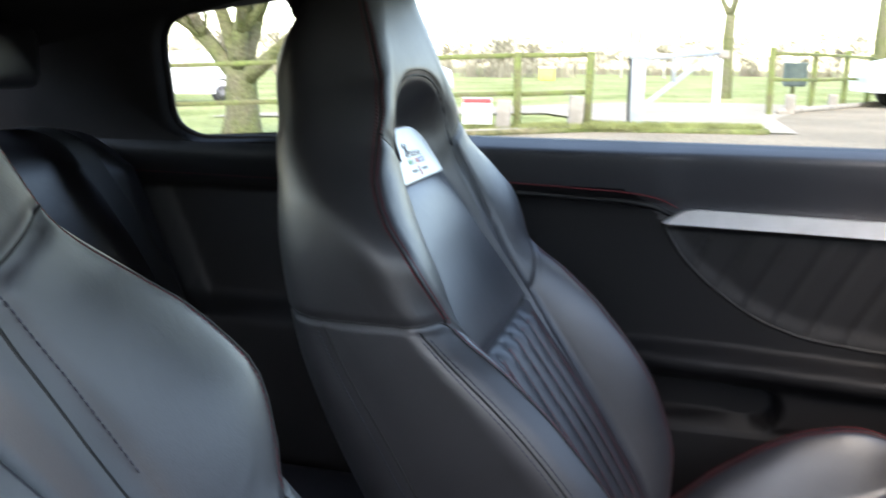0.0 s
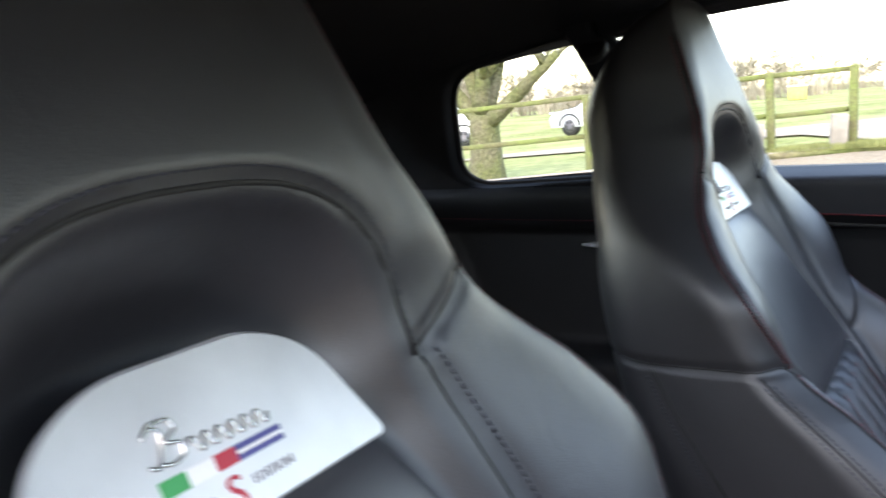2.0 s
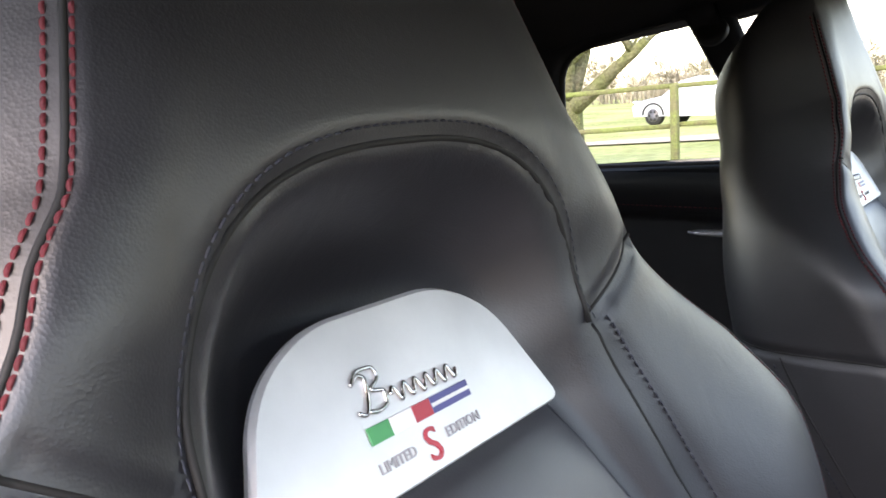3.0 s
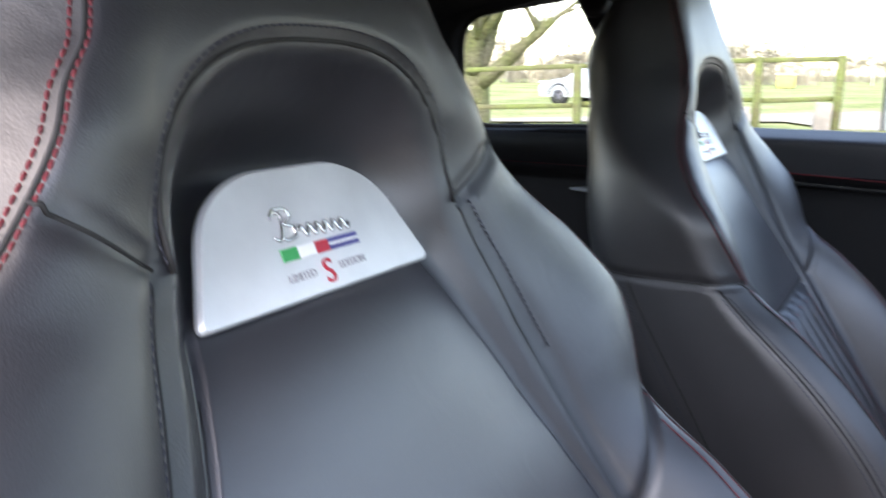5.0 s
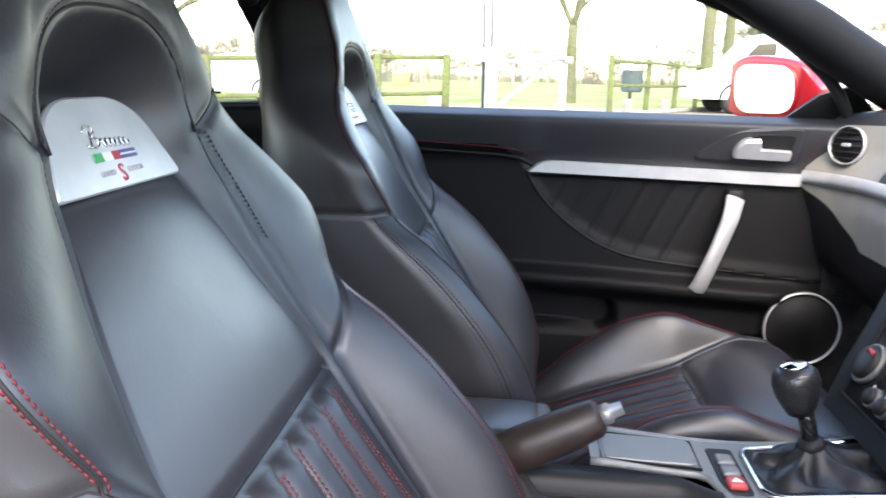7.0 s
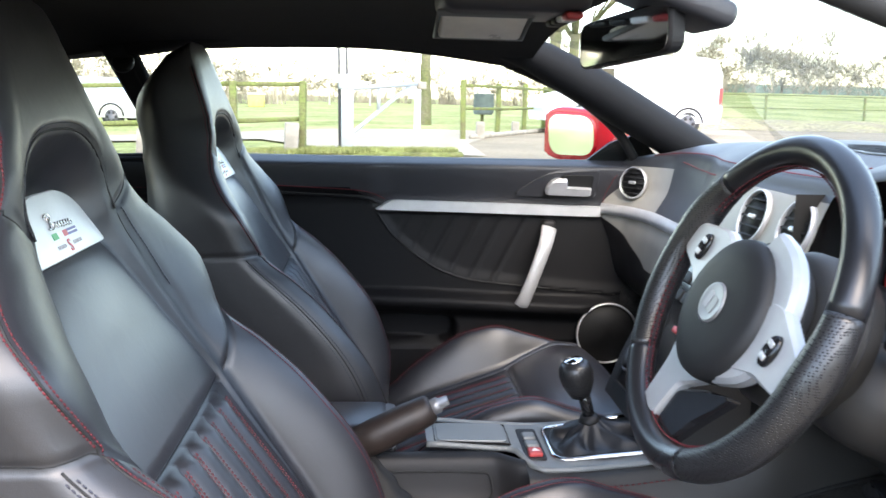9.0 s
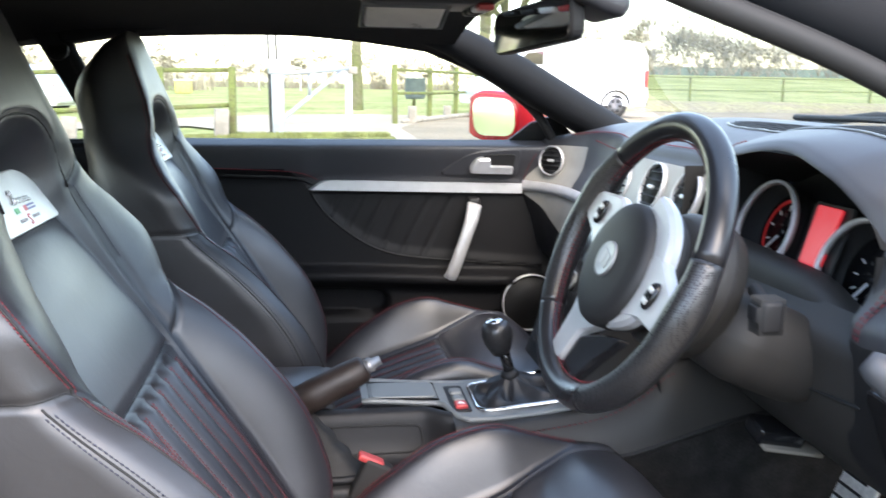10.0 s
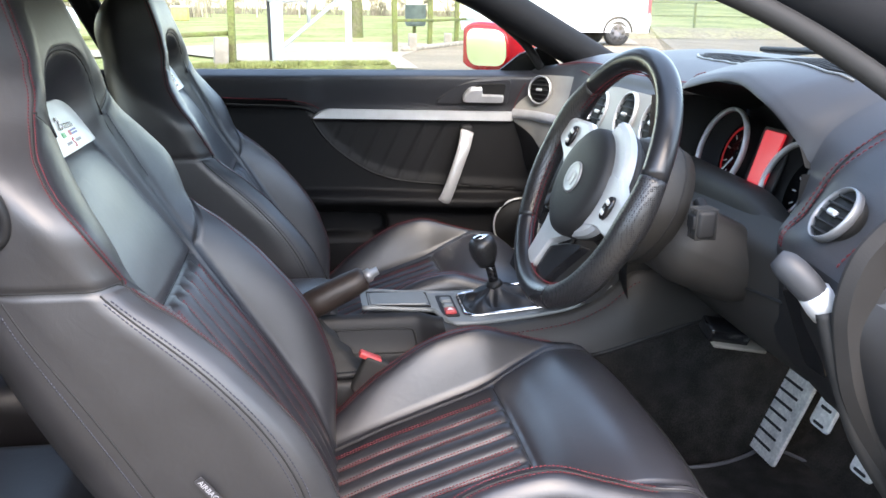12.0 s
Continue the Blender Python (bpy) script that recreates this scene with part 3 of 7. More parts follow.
def back_rows():
    marks = [0.27, 0.335, 0.491]
    rows = set(np.round(np.concatenate([np.arange(-0.12, 0.46, 0.012), np.arange(0.46, 0.535, 0.005), np.arange(0.538, 0.578, 0.003), np.arange(0.582, 0.688, 0.006), [0.688]]), 4))
    rows = [r for r in rows if all(abs(r - m) > 0.0065 for m in marks)]
    for m in marks:
        rows += [m - 0.005, m, m + 0.005]
    return np.array(sorted(rows))


def rib_n(u):
    """Height of the sewn ribs across the panel."""
    return 0.014 * abs(math.sin(math.pi * u / 0.038)) ** 0.6 - 0.006 if abs(u) < 0.114 else 0.0


def arch(u, s):
    """1 on the line of the arch round the headrest hollow, less inside it."""
    wide = float(table([0.438, 0.474, 0.505, 0.535], [0.123, 0.112, 0.103, 0.100], s))
    return (abs(u) / wide) ** 2.7 + (max(0.0, s - 0.487) / 0.080) ** 2.7


def hollow(u, s, n_low, n_old):
    """Depth of the front about the headrest hollow."""
    mix = float(smooth_step(0.460, 0.492, s))
    if mix == 0:
        return n_old
    rim = float(table([0.474, 0.505, 0.535, 0.568, 0.597, 0.632, 0.660, 0.678, 0.688], [0.022, 0.030, 0.044, 0.058, 0.066, 0.074, 0.080, 0.083, 0.084], s))
    e = arch(u, s)
    n = rim + (min(n_low, -0.010) - rim) * float(smooth_step(1.0, 0.18, e)) - 0.0045 * math.exp(-((e - 1.0) / 0.10) ** 2) * float(smooth_step(0.48, 0.495, s))
    return n_old + (n - n_old) * mix


def half_section(s):
    """Points (u, n) of half a cut through the backrest at height s."""
    wc, gr, we, wo, wb, nc, ng, ne, nm, nb = (float(table(TS, t, s)) for t in (T_WC, T_GR, T_WE, T_WO, T_WB, T_NC, T_NG, T_NE, T_NM, T_NB))
    pts = []
    rib = float(smooth_step(0.262, 0.255, s))
    floor_n = nc if s < 0.535 else -0.014
    for i in range(SEG[0]):
        f = i / SEG[0]
        u = wc * f
        crown = 0.004 * (1 - f * f) * float(smooth_step(0.50, 0.45, s))
        n = nc + crown
        if rib:
            n += rib * rib_n(u)
        pts.append((u, hollow(u, s, floor_n, n)))
    for i in range(SEG[1]):
        f = i / SEG[1]
        u = wc + (gr - wc) * f
        pts.append((u, hollow(u, s, floor_n, nc + (ng - nc) * (f * f * (3 - 2 * f)))))
    ng = hollow(gr, s, floor_n, ng)
    bulge = nm - (ng + ne) / 2
    for i in range(SEG[2]):
        f = i / SEG[2]
        pts.append((gr + (we - gr) * f, ng + (ne - ng) * f + bulge * 4 * f * (1 - f)))
    flat = float(smooth_step(0.42, 0.56, s))
    drop = min(0.033 + 0.034 * flat, 0.55 * (ne - nb))
    top = sum(float(table(TS, T_NE, s + d)) for d in (-0.06, -0.03, 0.0, 0.03, 0.06)) / 5 - drop
    knots = np.cumsum((0,) + SEG[3:])
    run = np.arange(knots[-1] + 1)
    us = table(knots, [we, wo, 0.45 * wo + 0.55 * wb, 0.78 * wb, 0.0], run)
    ns = table(knots, [ne, top, top + (nb - top) * 0.58, nb + 0.06 * (top - nb), nb], run)
    pts += [(float(u), float(n)) for u, n in zip(us, ns)]
    return pts


def slant(k, s):
    """How far the cross seams run up or down between the inner seam and the front edge."""
    if k <= K_PANEL or k >= K_SIDE:
        return 0.0
    dip = 0.063 * float(smooth_step(0.20, 0.33, s)) * float(smooth_step(0.45, 0.34, s))
    rise = 0.026 * float(smooth_step(0.42, 0.488, s)) * float(smooth_step(0.60, 0.495, s))
    if k < K_SEAM:
        return -dip * (k - K_PANEL) / (K_SEAM - K_PANEL)
    if k < K_EDGE:
        f = (k - K_SEAM) / (K_EDGE - K_SEAM)
        return -dip * (1 - f) + rise * f
    return rise * (K_SIDE - k) / (K_SIDE - K_EDGE)


def build_back(seat):
    rows = back_rows()
    cols = 2 * HALF
    verts = []
    for s in rows:
        half = list(half_section(s))
        dips = [slant(k, s) for k in range(HALF + 1)]
        for k, d in enumerate(dips):
            if d:
                half[k] = half_section(s + d)[k]
        press = [0.0] * (HALF + 1)
        if s < 0.492:
            press[K_SEAM] = 0.006
        if 0.262 < s < 0.475 or s <= 0.262:
            press[K_PANEL] = 0.004
        press[K_EDGE] = 0.0022 if s < 0.65 else 0
        if s < 0.335:
            press[K_MID] = 0.004
            press[K_EDGE + 4] = 0.0025
        if abs(s - 0.27) < 0.001:
            for k in range(K_PANEL + 1):
                press[k] = 0.008
        if abs(s - 0.335) < 0.001:
            for k in range(K_SEAM, K_REAR):
                press[k] = 0.005
        if abs(s - 0.491) < 0.001:
            for k in range(K_SEAM, K_EDGE - 1):
                press[k] = 0.0035
        full = []
        for k, (u, n) in enumerate(half):
            if k > K_SIDE:
                full.append((u - press[k], n))
            elif k > K_EDGE:
                full.append((u - press[k] * 0.7, n - press[k] * 0.7))
            else:
                full.append((u, n - press[k]))
        loop = full[:-1] + [(-u, n) for u, n in reversed(full)][:-1]
        ne = half[K_EDGE][1]
        lean = 0.60 * float(smooth_step(0.66, 0.40, s))
        ups = [(lean * max(0.0, ne - n) if k > K_EDGE else 0.0) + dips[k] for k, (u, n) in enumerate(full)]
        ups = ups[:-1] + ups[::-1][:-1]
        verts += [back_point(u, s + up, n) for (u, n), up in zip(loop, ups)]
    nr = len(rows)
    # the side covers are pulled smooth between the front edge and the back
    keep_rows = {r for r in range(nr) if abs(rows[r] - 0.335) < 0.012}
    ease = [float(smooth_step(K_EDGE + 3, K_SIDE + 2, min(c, 2 * HALF - c))) * 0.5 for c in range(cols)]
    for _ in range(30):
        old = list(verts)
        for r in range(1, nr - 1):
            if r in keep_rows:
                continue
            span = rows[r + 1] - rows[r - 1]
            t = (rows[r] - rows[r - 1]) / span if abs(span) > 1e-9 else 0.5
            for c in range(cols):
                if ease[c]:
                    i = r * cols + c
                    verts[i] = old[i].lerp(old[i - cols].lerp(old[i + cols], t), ease[c])

    def cell(r, c):
        """Region name of a cell: half column and height."""
        k = c if c < HALF else 2 * HALF - 1 - c
        side = "l" if c < HALF else "r"
        s = (rows[r] + rows[r + 1]) / 2
        inside = k < K_SEAM and s < 0.575
        if k >= K_REAR:
            return "back_shell"
        if k < K_PANEL:
            return "ribbed_panel" if s < 0.27 else ("centre_panel" if s < 0.472 else ("recess" if inside else "headrest"))
        if k < K_SEAM:
            return "side_strip_" + side if s < 0.472 else ("recess" if inside else "headrest")
        if k >= K_EDGE:
            return "cover_" + side
        if s < 0.335:
            return "lower_" + side
        if s < 0.491:
            return "shoulder_" + side
        return "headrest"
    groups = {}
    for r in range(nr - 1):
        for c in range(cols):
            d = (c + 1) % cols
            groups.setdefault(cell(r, c), []).append((r * cols + c, (r + 1) * cols + c, (r + 1) * cols + d, r * cols + d))
    top = tuple((nr - 1) * cols + c for c in range(cols))
    groups["headrest"].append(tuple(reversed(top)))
    nrms = whole_normals(verts, groups)
    label = {"centre_panel": ("centre_panel", "smooth black leather back panel"), "ribbed_panel": ("ribbed_panel", "ribbed black leather with red stitching"),
             "recess": ("headrest_recess", "scooped black leather hollow"), "headrest": ("headrest", "one-piece black leather headrest"),
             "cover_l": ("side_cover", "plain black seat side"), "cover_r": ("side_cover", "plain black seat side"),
             "back_shell": ("back_shell", "black seat back shell")}
    for name in ("back_shell", "cover_l", "cover_r", "headrest", "recess", "centre_panel", "ribbed_panel", "side_strip_l", "side_strip_r", "shoulder_l", "shoulder_r", "lower_l", "lower_r"):
        base, text = label.get(name) or (name[:-2] + ("" if name.startswith("side") else "_bolster"), "")
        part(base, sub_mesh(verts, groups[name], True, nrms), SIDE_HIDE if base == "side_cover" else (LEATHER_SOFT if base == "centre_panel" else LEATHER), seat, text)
    # thread lines
    idx = {round(float(s), 4): i for i, s in enumerate(rows)}

    def line(fk, ra, rb, off, side):
        out, nrm = [], []
        for r in range(nr - 1):
            if ra <= rows[r] <= rb:
                k0 = fk + int(math.floor(off))
                fr = off - math.floor(off)
                c0, c1 = ((k0, k0 + 1) if side > 0 else ((2 * HALF - k0) % cols, (2 * HALF - k0 - 1) % cols))
                p0, p1 = verts[r * cols + c0], verts[r * cols + c1]
                out.append(p0.lerp(p1, fr))
                nv = (p1 - p0).cross(verts[(r + 1) * cols + c0] - p0).normalized()
                nrm.append(nv if nv.dot(NN + Vector((0, side * 0.7, 0))) > 0 else -nv)
        return out, nrm
    arc_line = []
    for a in np.linspace(-0.04, math.pi + 0.04, 70):
        ca, sa = math.cos(a), math.sin(a)
        u, t = 0.1035 * math.copysign(abs(ca) ** (2 / 2.7), ca), 0.487 + 0.0835 * max(0.0, sa) ** (2 / 2.7)
        arc_line.append(back_point(u, t, hollow(u, t, -0.014, 0.03) + 0.0006))
    part("stitching", stitches(arc_line, 0.0034, 0.0010, 0.0005, [NN] * len(arc_line), 0.0), THREAD_DK, seat, "dark blue thread stitching")
    rim_line = []
    for a in np.linspace(0, math.pi, 70):
        ca, sa = math.cos(a), math.sin(a)
        u, t = 0.101 * math.copysign(abs(ca) ** (2 / 2.7), ca), 0.487 + 0.080 * max(0.0, sa) ** (2 / 2.7)
        rim_line.append(back_point(u, t, hollow(u, t, -0.014, 0.03) + 0.0002))
    part("seam", tube(rim_line, 0.0013, 6), DARK, seat, "dark sewn seam")
    across = lambda s, ks, side: [verts[idx[s] * cols + (k if side > 0 else (2 * HALF - k) % cols)] for k in ks]
    part("seam", tube(across(0.27, range(K_PANEL, -1, -1), 1) + across(0.27, range(1, K_PANEL + 1), -1), 0.0016, 6), DARK, seat, "dark sewn seam")
    for side in (1, -1):
        for path in (line(K_SEAM, 0.275, 0.488, 0.0, side)[0], line(K_EDGE, -0.10, 0.65, 0.0, side)[0], line(K_MID, -0.10, 0.33, 0.0, side)[0], line(K_EDGE, -0.10, 0.33, 4.0, side)[0], line(K_PANEL, 0.0, 0.455, 0.0, side)[0],
                     across(0.335, range(K_SEAM, K_REAR), side), across(0.491, range(K_SEAM, K_EDGE + 1), side)):
            part("seam", tube(path, 0.0011, 6), DARK, seat, "dark sewn seam")
        for fk, ra, rb, off, mat, ln, gap in ((K_EDGE, -0.10, 0.645, -0.5, THREAD, 0.0034, 0.0006), (K_EDGE, -0.10, 0.325, -2.2, THREAD, 0.0034, 0.0006), (K_EDGE, 0.34, 0.65, 0.28, THREAD, 0.0034, 0.0006), (K_SEAM, 0.28, 0.49, 0.8, THREAD_DK, 0.0034, 0.0009), (K_EDGE, -0.10, 0.325, 3.5, THREAD_DK, 0.0042, 0.001), (K_EDGE, -0.10, 0.325, 4.6, THREAD_DK, 0.0042, 0.001), (K_MID, -0.10, 0.325, 0.55, THREAD_DK, 0.0034, 0.0009)):
            p, n = line(fk, ra, rb, off, side)
            part("stitching", stitches(p, ln, gap, 0.0005 if fk == K_SEAM else 0.0007, n, 0.0 if mat is THREAD else 0.0005), mat, seat, "red thread stitching" if mat is THREAD else "dark blue thread stitching")
        for k in range(4 if side > 0 else 3):
            u = side * 0.038 * (k if side > 0 else k + 1)
            for e in (-0.0032, 0.0032):
                p = [back_point(u + e, s, float(table(TS, T_NC, s)) + 0.0056 + rib_n(u + e)) for s in np.linspace(0.255, -0.08, 30)]
                part("stitching", stitches(p, 0.0040, 0.0008, 0.0007, [NN] * 30), THREAD, seat, "red thread stitching")


def build_badge(seat):
    """Satin metal plate at the foot of the headrest hollow."""
    m = Matrix.Translation(back_point(0, 0.466, -0.002)) @ Matrix(((0, US.x, NN.x, 0), (1, 0, 0, 0), (0, US.z, NN.z, 0), (0, 0, 0, 1))) @ pose(0, 0, 0, 6, 0, 0)
    out = rounded([(-0.085, 0.0), (0.085, 0.0), (0.064, 0.048), (0.036, 0.063), (-0.036, 0.063), (-0.064, 0.048)], [0.006, 0.006, 0.03, 0.03, 0.03, 0.03], 6)
    plate_ob = part("badge_plate", plate(out, 0.004, m, 0.002), ALU, seat, "satin aluminium badge plate")

    def ink(name, x, y, w, h, mat, r=0.0):
        pts = [(x - w / 2, y - h / 2), (x + w / 2, y - h / 2), (x + w / 2, y + h / 2), (x - w / 2, y + h / 2)]
        part(name, plate(rounded(pts, r, 3) if r else pts, 0.0006, m @ pose(0, 0, 0.0042), 0.0002), mat, plate_ob)
    # raised emblem as plain bars, flag strip, fine print
    loop = [(-0.0275, 0.0300), (-0.0245, 0.0285), (-0.0215, 0.0325), (-0.0195, 0.0395), (-0.0225, 0.0415), (-0.0265, 0.0390), (-0.0215, 0.0430), (-0.0150, 0.0425), (-0.0135, 0.0390), (-0.0185, 0.0355), (-0.0130, 0.0335), (-0.0135, 0.0295), (-0.0185, 0.0280), (-0.0225, 0.0290)]
    wave = [(-0.0105 + 0.0011 * k, 0.0310 + 0.0027 * math.sin(1.15 * k) - 0.00004 * k, 0.0046) for k in range(34)]
    for pts in ([(x, y, 0.0046) for x, y in loop], wave):
        curve = tube(spline(pts, 5 * len(pts)), 0.0009, 6)
        curve.transform(m)
        part("emblem_stroke", curve, CHROME, plate_ob, "raised bright emblem stroke")
    ink("flag_field", -0.0215, 0.0215, 0.011, 0.006, GREEN_INK)
    ink("flag_field", -0.0100, 0.0215, 0.012, 0.006, WHITE)
    ink("flag_field", 0.0010, 0.0215, 0.010, 0.006, RED_INK)
    ink("flag_field", 0.0175, 0.0215, 0.023, 0.006, BLUE_INK)
    ink("flag_cross", 0.0175, 0.0215, 0.023, 0.0014, WHITE)
    for txt, x, y, size, mat in (("S", 0.000, 0.0090, 0.017, RED_INK), ("LIMITED", -0.0185, 0.0105, 0.0052, GREY_INK), ("EDITION", 0.0185, 0.0105, 0.0052, GREY_INK)):
        part("lettering", lettering(txt, size, m @ pose(x, y, 0.0042), 0.0005), mat, plate_ob, "lettering " + txt)


def lettering(txt, size, m, depth):
    cu = bpy.data.curves.new("t", "FONT")
    cu.body, cu.size, cu.align_x, cu.align_y, cu.extrude, cu.resolution_u = txt, size, "CENTER", "CENTER", depth, 3
    ob = bpy.data.objects.new("t", cu)
    me = bpy.data.meshes.new_from_object(ob)
    bpy.data.objects.remove(ob)
    me.transform(m)
    return me


CX = [-0.06, 0.02, 0.12, 0.22, 0.28, 0.35, 0.41, 0.450, 0.488, 0.512]
C_ZC = [0.360, 0.376, 0.414, 0.448, 0.468, 0.498, 0.516, 0.513, 0.482, 0.430]
C_ZB = [0.385, 0.402, 0.482, 0.542, 0.554, 0.536, 0.520, 0.515, 0.484, 0.432]
C_WC = [0.14, 0.146, 0.152, 0.158, 0.163, 0.186, 0.204, 0.207, 0.203, 0.196]
C_WE = [0.19, 0.205, 0.212, 0.216, 0.218, 0.220, 0.222, 0.222, 0.216, 0.210]


def build_cushion(seat):
    xs = np.array(sorted(set(np.round(np.concatenate([np.arange(-0.06, 0.295, 0.012), [0.295, 0.300, 0.305], np.arange(0.315, 0.47, 0.012), np.arange(0.474, 0.513, 0.005), [0.512]]), 4))))
    segs = (48, 4, 10, 5, 6)
    key = np.cumsum((0,) + segs)
    half_n = int(key[-1])
    verts = []
    for x in xs:
        zc, zb, wc, we = (float(table(CX, t, x)) for t in (C_ZC, C_ZB, C_WC, C_WE))
        rib = float(smooth_step(0.298, 0.290, x))
        hp = []
        for i in range(segs[0]):
            f = i / segs[0]
            u = wc * f
            z = zc + 0.006 * (1 - f * f) + (0.012 * float(smooth_step(0.30, 0.34, x)) * (1 - f ** 4))
            if rib:
                z += rib * rib_n(u)
            hp.append([u, z])
        for i in range(segs[1]):
            f = i / segs[1]
            hp.append([wc + 0.012 * f, zc + 0.004 * f])
        for i in range(segs[2]):
            f = i / segs[2]
            hp.append([wc + 0.012 + (we - wc - 0.012) * f, zc + 0.004 + (zb - zc - 0.004) * math.sin(f * math.pi / 2)])
        for i in range(segs[3]):
            w = math.pi / 2 * i / segs[3]
            hp.append([we + 0.028 * math.sin(w), zb - 0.03 * (1 - math.cos(w))])
        for i in range(segs[4] + 1):
            f = i / segs[4]
            hp.append([we + 0.028 - 0.02 * f, (zb - 0.03) * (1 - f) + 0.27 * f])
        hp[key[1]][1] -= 0.006
        hp[key[3]][1] -= 0.0035
        if abs(x - 0.300) < 0.001:
            for k in range(key[1] + 1):
                hp[k][1] -= 0.008
        row = [(-u, z) for u, z in reversed(hp)][:-1] + hp
        verts += [Vector((x, u, z)) for u, z in row]
    cols = 2 * half_n + 1
    nr = len(xs)
    groups = {}
    for r in range(nr - 1):
        for c in range(cols - 1):
            k = abs(c + 0.5 - half_n)
            x = (xs[r] + xs[r + 1]) / 2
            reg = ("ribbed_cushion" if x < 0.300 else "front_cushion") if k < key[1] or x > 0.42 else ("bolster_l" if c > half_n else "bolster_r")
            groups.setdefault(reg, []).append((r * cols + c, (r + 1) * cols + c, (r + 1) * cols + c + 1, r * cols + c + 1))
    # front face
    front = [(nr - 1) * cols + c for c in range(cols)]
    low = []
    for c in range(cols):
        v = verts[front[c]]
        low.append(len(verts))
        verts.append(Vector((v.x - 0.01, v.y, 0.27)))
    for c in range(cols - 1):
        groups["front_cushion"].append((front[c], low[c], low[c + 1], front[c + 1]))
    nrms = whole_normals(verts, groups)
    for reg, name, text in (("ribbed_cushion", "ribbed_cushion", "ribbed black leather with red stitching"), ("front_cushion", "front_cushion", "smooth black leather thigh support"), ("bolster_l", "cushion_bolster", ""), ("bolster_r", "cushion_bolster", "")):
        part(name, sub_mesh(verts, groups[reg], True, nrms), LEATHER_SOFT if reg == "front_cushion" else LEATHER, seat, text)
    mid = int(np.argmin(abs(xs - 0.300)))
    part("seam", tube([verts[mid * cols + c] for c in range(half_n - key[1], half_n + key[1] + 1)], 0.0016, 6), DARK, seat, "dark sewn seam")
    for xf in (0.479, 0.484):
        fr = int(np.argmin(abs(xs - xf)))
        part("seam", tube([verts[fr * cols + c] + Vector((0.0005, 0, 0.0003)) for c in range(half_n - key[3], half_n + key[3] + 1)], 0.0010, 6), DARK, seat, "dark sewn seam")
    for side in (1, -1):
        part("seam", tube([verts[r * cols + half_n + side * key[1]] for r in range(2, nr - 6)], 0.0014, 6), DARK, seat, "dark sewn seam")
        part("seam", tube([verts[r * cols + half_n + side * key[3]] for r in range(2, nr - 6)], 0.0018, 6), DARK, seat, "dark sewn seam")
    for side in (1, -1):
        for off, mat in ((-1, THREAD_LT), (1, THREAD_LT)):
            k = key[3] + off
            c = half_n + side * k
            p = [verts[r * cols + c] + Vector((0, 0, 0.0008)) for r in range(2, nr - 1) if xs[r] < 0.42]
            part("stitching", stitches(p, 0.0040, 0.0010, 0.0007, [Vector((0, 0, 1))] * len(p)), mat, seat, "red thread stitching")
        for k in range(4 if side > 0 else 3):
            u = side * 0.038 * (k if side > 0 else k + 1)
            for e in (-0.0032, 0.0032):
                p = [Vector((x, u + e, float(table(CX, C_ZC, x)) + 0.0066 + rib_n(u + e))) for x in np.linspace(0.0, 0.285, 24)]
                part("stitching", stitches(p, 0.0040, 0.0008, 0.0008, [Vector((0, 0, 1))] * 24), THREAD_LT, seat, "red thread stitching")


def build_seat():
    seat = empty("front_seat", "black leather sports seat with red stitching and metal badge", "car seat", SEAT_AT, "front seats")
    build_back(seat)
    build_badge(seat)
    build_cushion(seat)
    part("seat_base", box((0.44, 0.40, 0.10), (0.22, 0, 0.235), 0.02), PLASTIC, seat, "black plastic seat base")
    for y in (-0.2, 0.2):
        part("seat_rail", box((0.5, 0.035, 0.03), (0.2, y, 0.197), 0.004), DARK, seat)
    return seat


driver_seat = build_seat()
copy_thing(driver_seat, Matrix.Translation((SEAT_AT[0] + 0.006, SEAT_AT[1] + 0.74, SEAT_AT[2])))

# release handle on the driver's shell and a small sewn tag
hm = Matrix.Translation(back_point(-0.236, 0.462, -0.034)) @ Matrix(((0.30, 0.954, 0, 0), (0, 0, -1, 0), (-0.954, 0.30, 0, 0), (0, 0, 0, 1))) @ pose(0, 0, 0, 0, 8)
hs = part("release_handle", turned([(0.0, 0.0), (0.0265, 0.0), (0.0270, 0.009), (0.0245, 0.0135), (0.0205, 0.0135), (0.0180, 0.0105), (0.0, 0.0105)], hm @ Matrix.Diagonal((1.28, 0.98, 1, 1)), 40), PLASTIC, driver_seat, "black oval backrest release handle")
# thin black disc paints the shade inside the handle loop
part("hollow_shade_disc", turned([(0.0, 0.0), (0.0150, 0.0), (0.0145, 0.0012), (0.0, 0.0012)], hm @ pose(0, 0, 0.0103) @ Matrix.Diagonal((1.35, 0.90, 1, 1)), 32), DARK, hs, "dark disc for the shade in the hollow")
tag_m = Matrix.Translation(back_point(-0.2425, 0.115, -0.034)) @ Matrix(((0.60, 0.80, 0, 0), (0, 0, -1, 0), (-0.80, 0.60, 0, 0), (0, 0, 0, 1)))
tg = part("sewn_tag", plate(rounded([(-0.017, -0.005), (0.017, -0.005), (0.017, 0.005), (-0.017, 0.005)], 0.002, 3), 0.0012, tag_m, 0.0004), LEATHER_SOFT, driver_seat, "small sewn airbag tag")
part("lettering", lettering("AIRBAG", 0.008, tag_m @ pose(0, 0, 0.0014), 0.0002), GREY_INK, tg, "lettering AIRBAG")

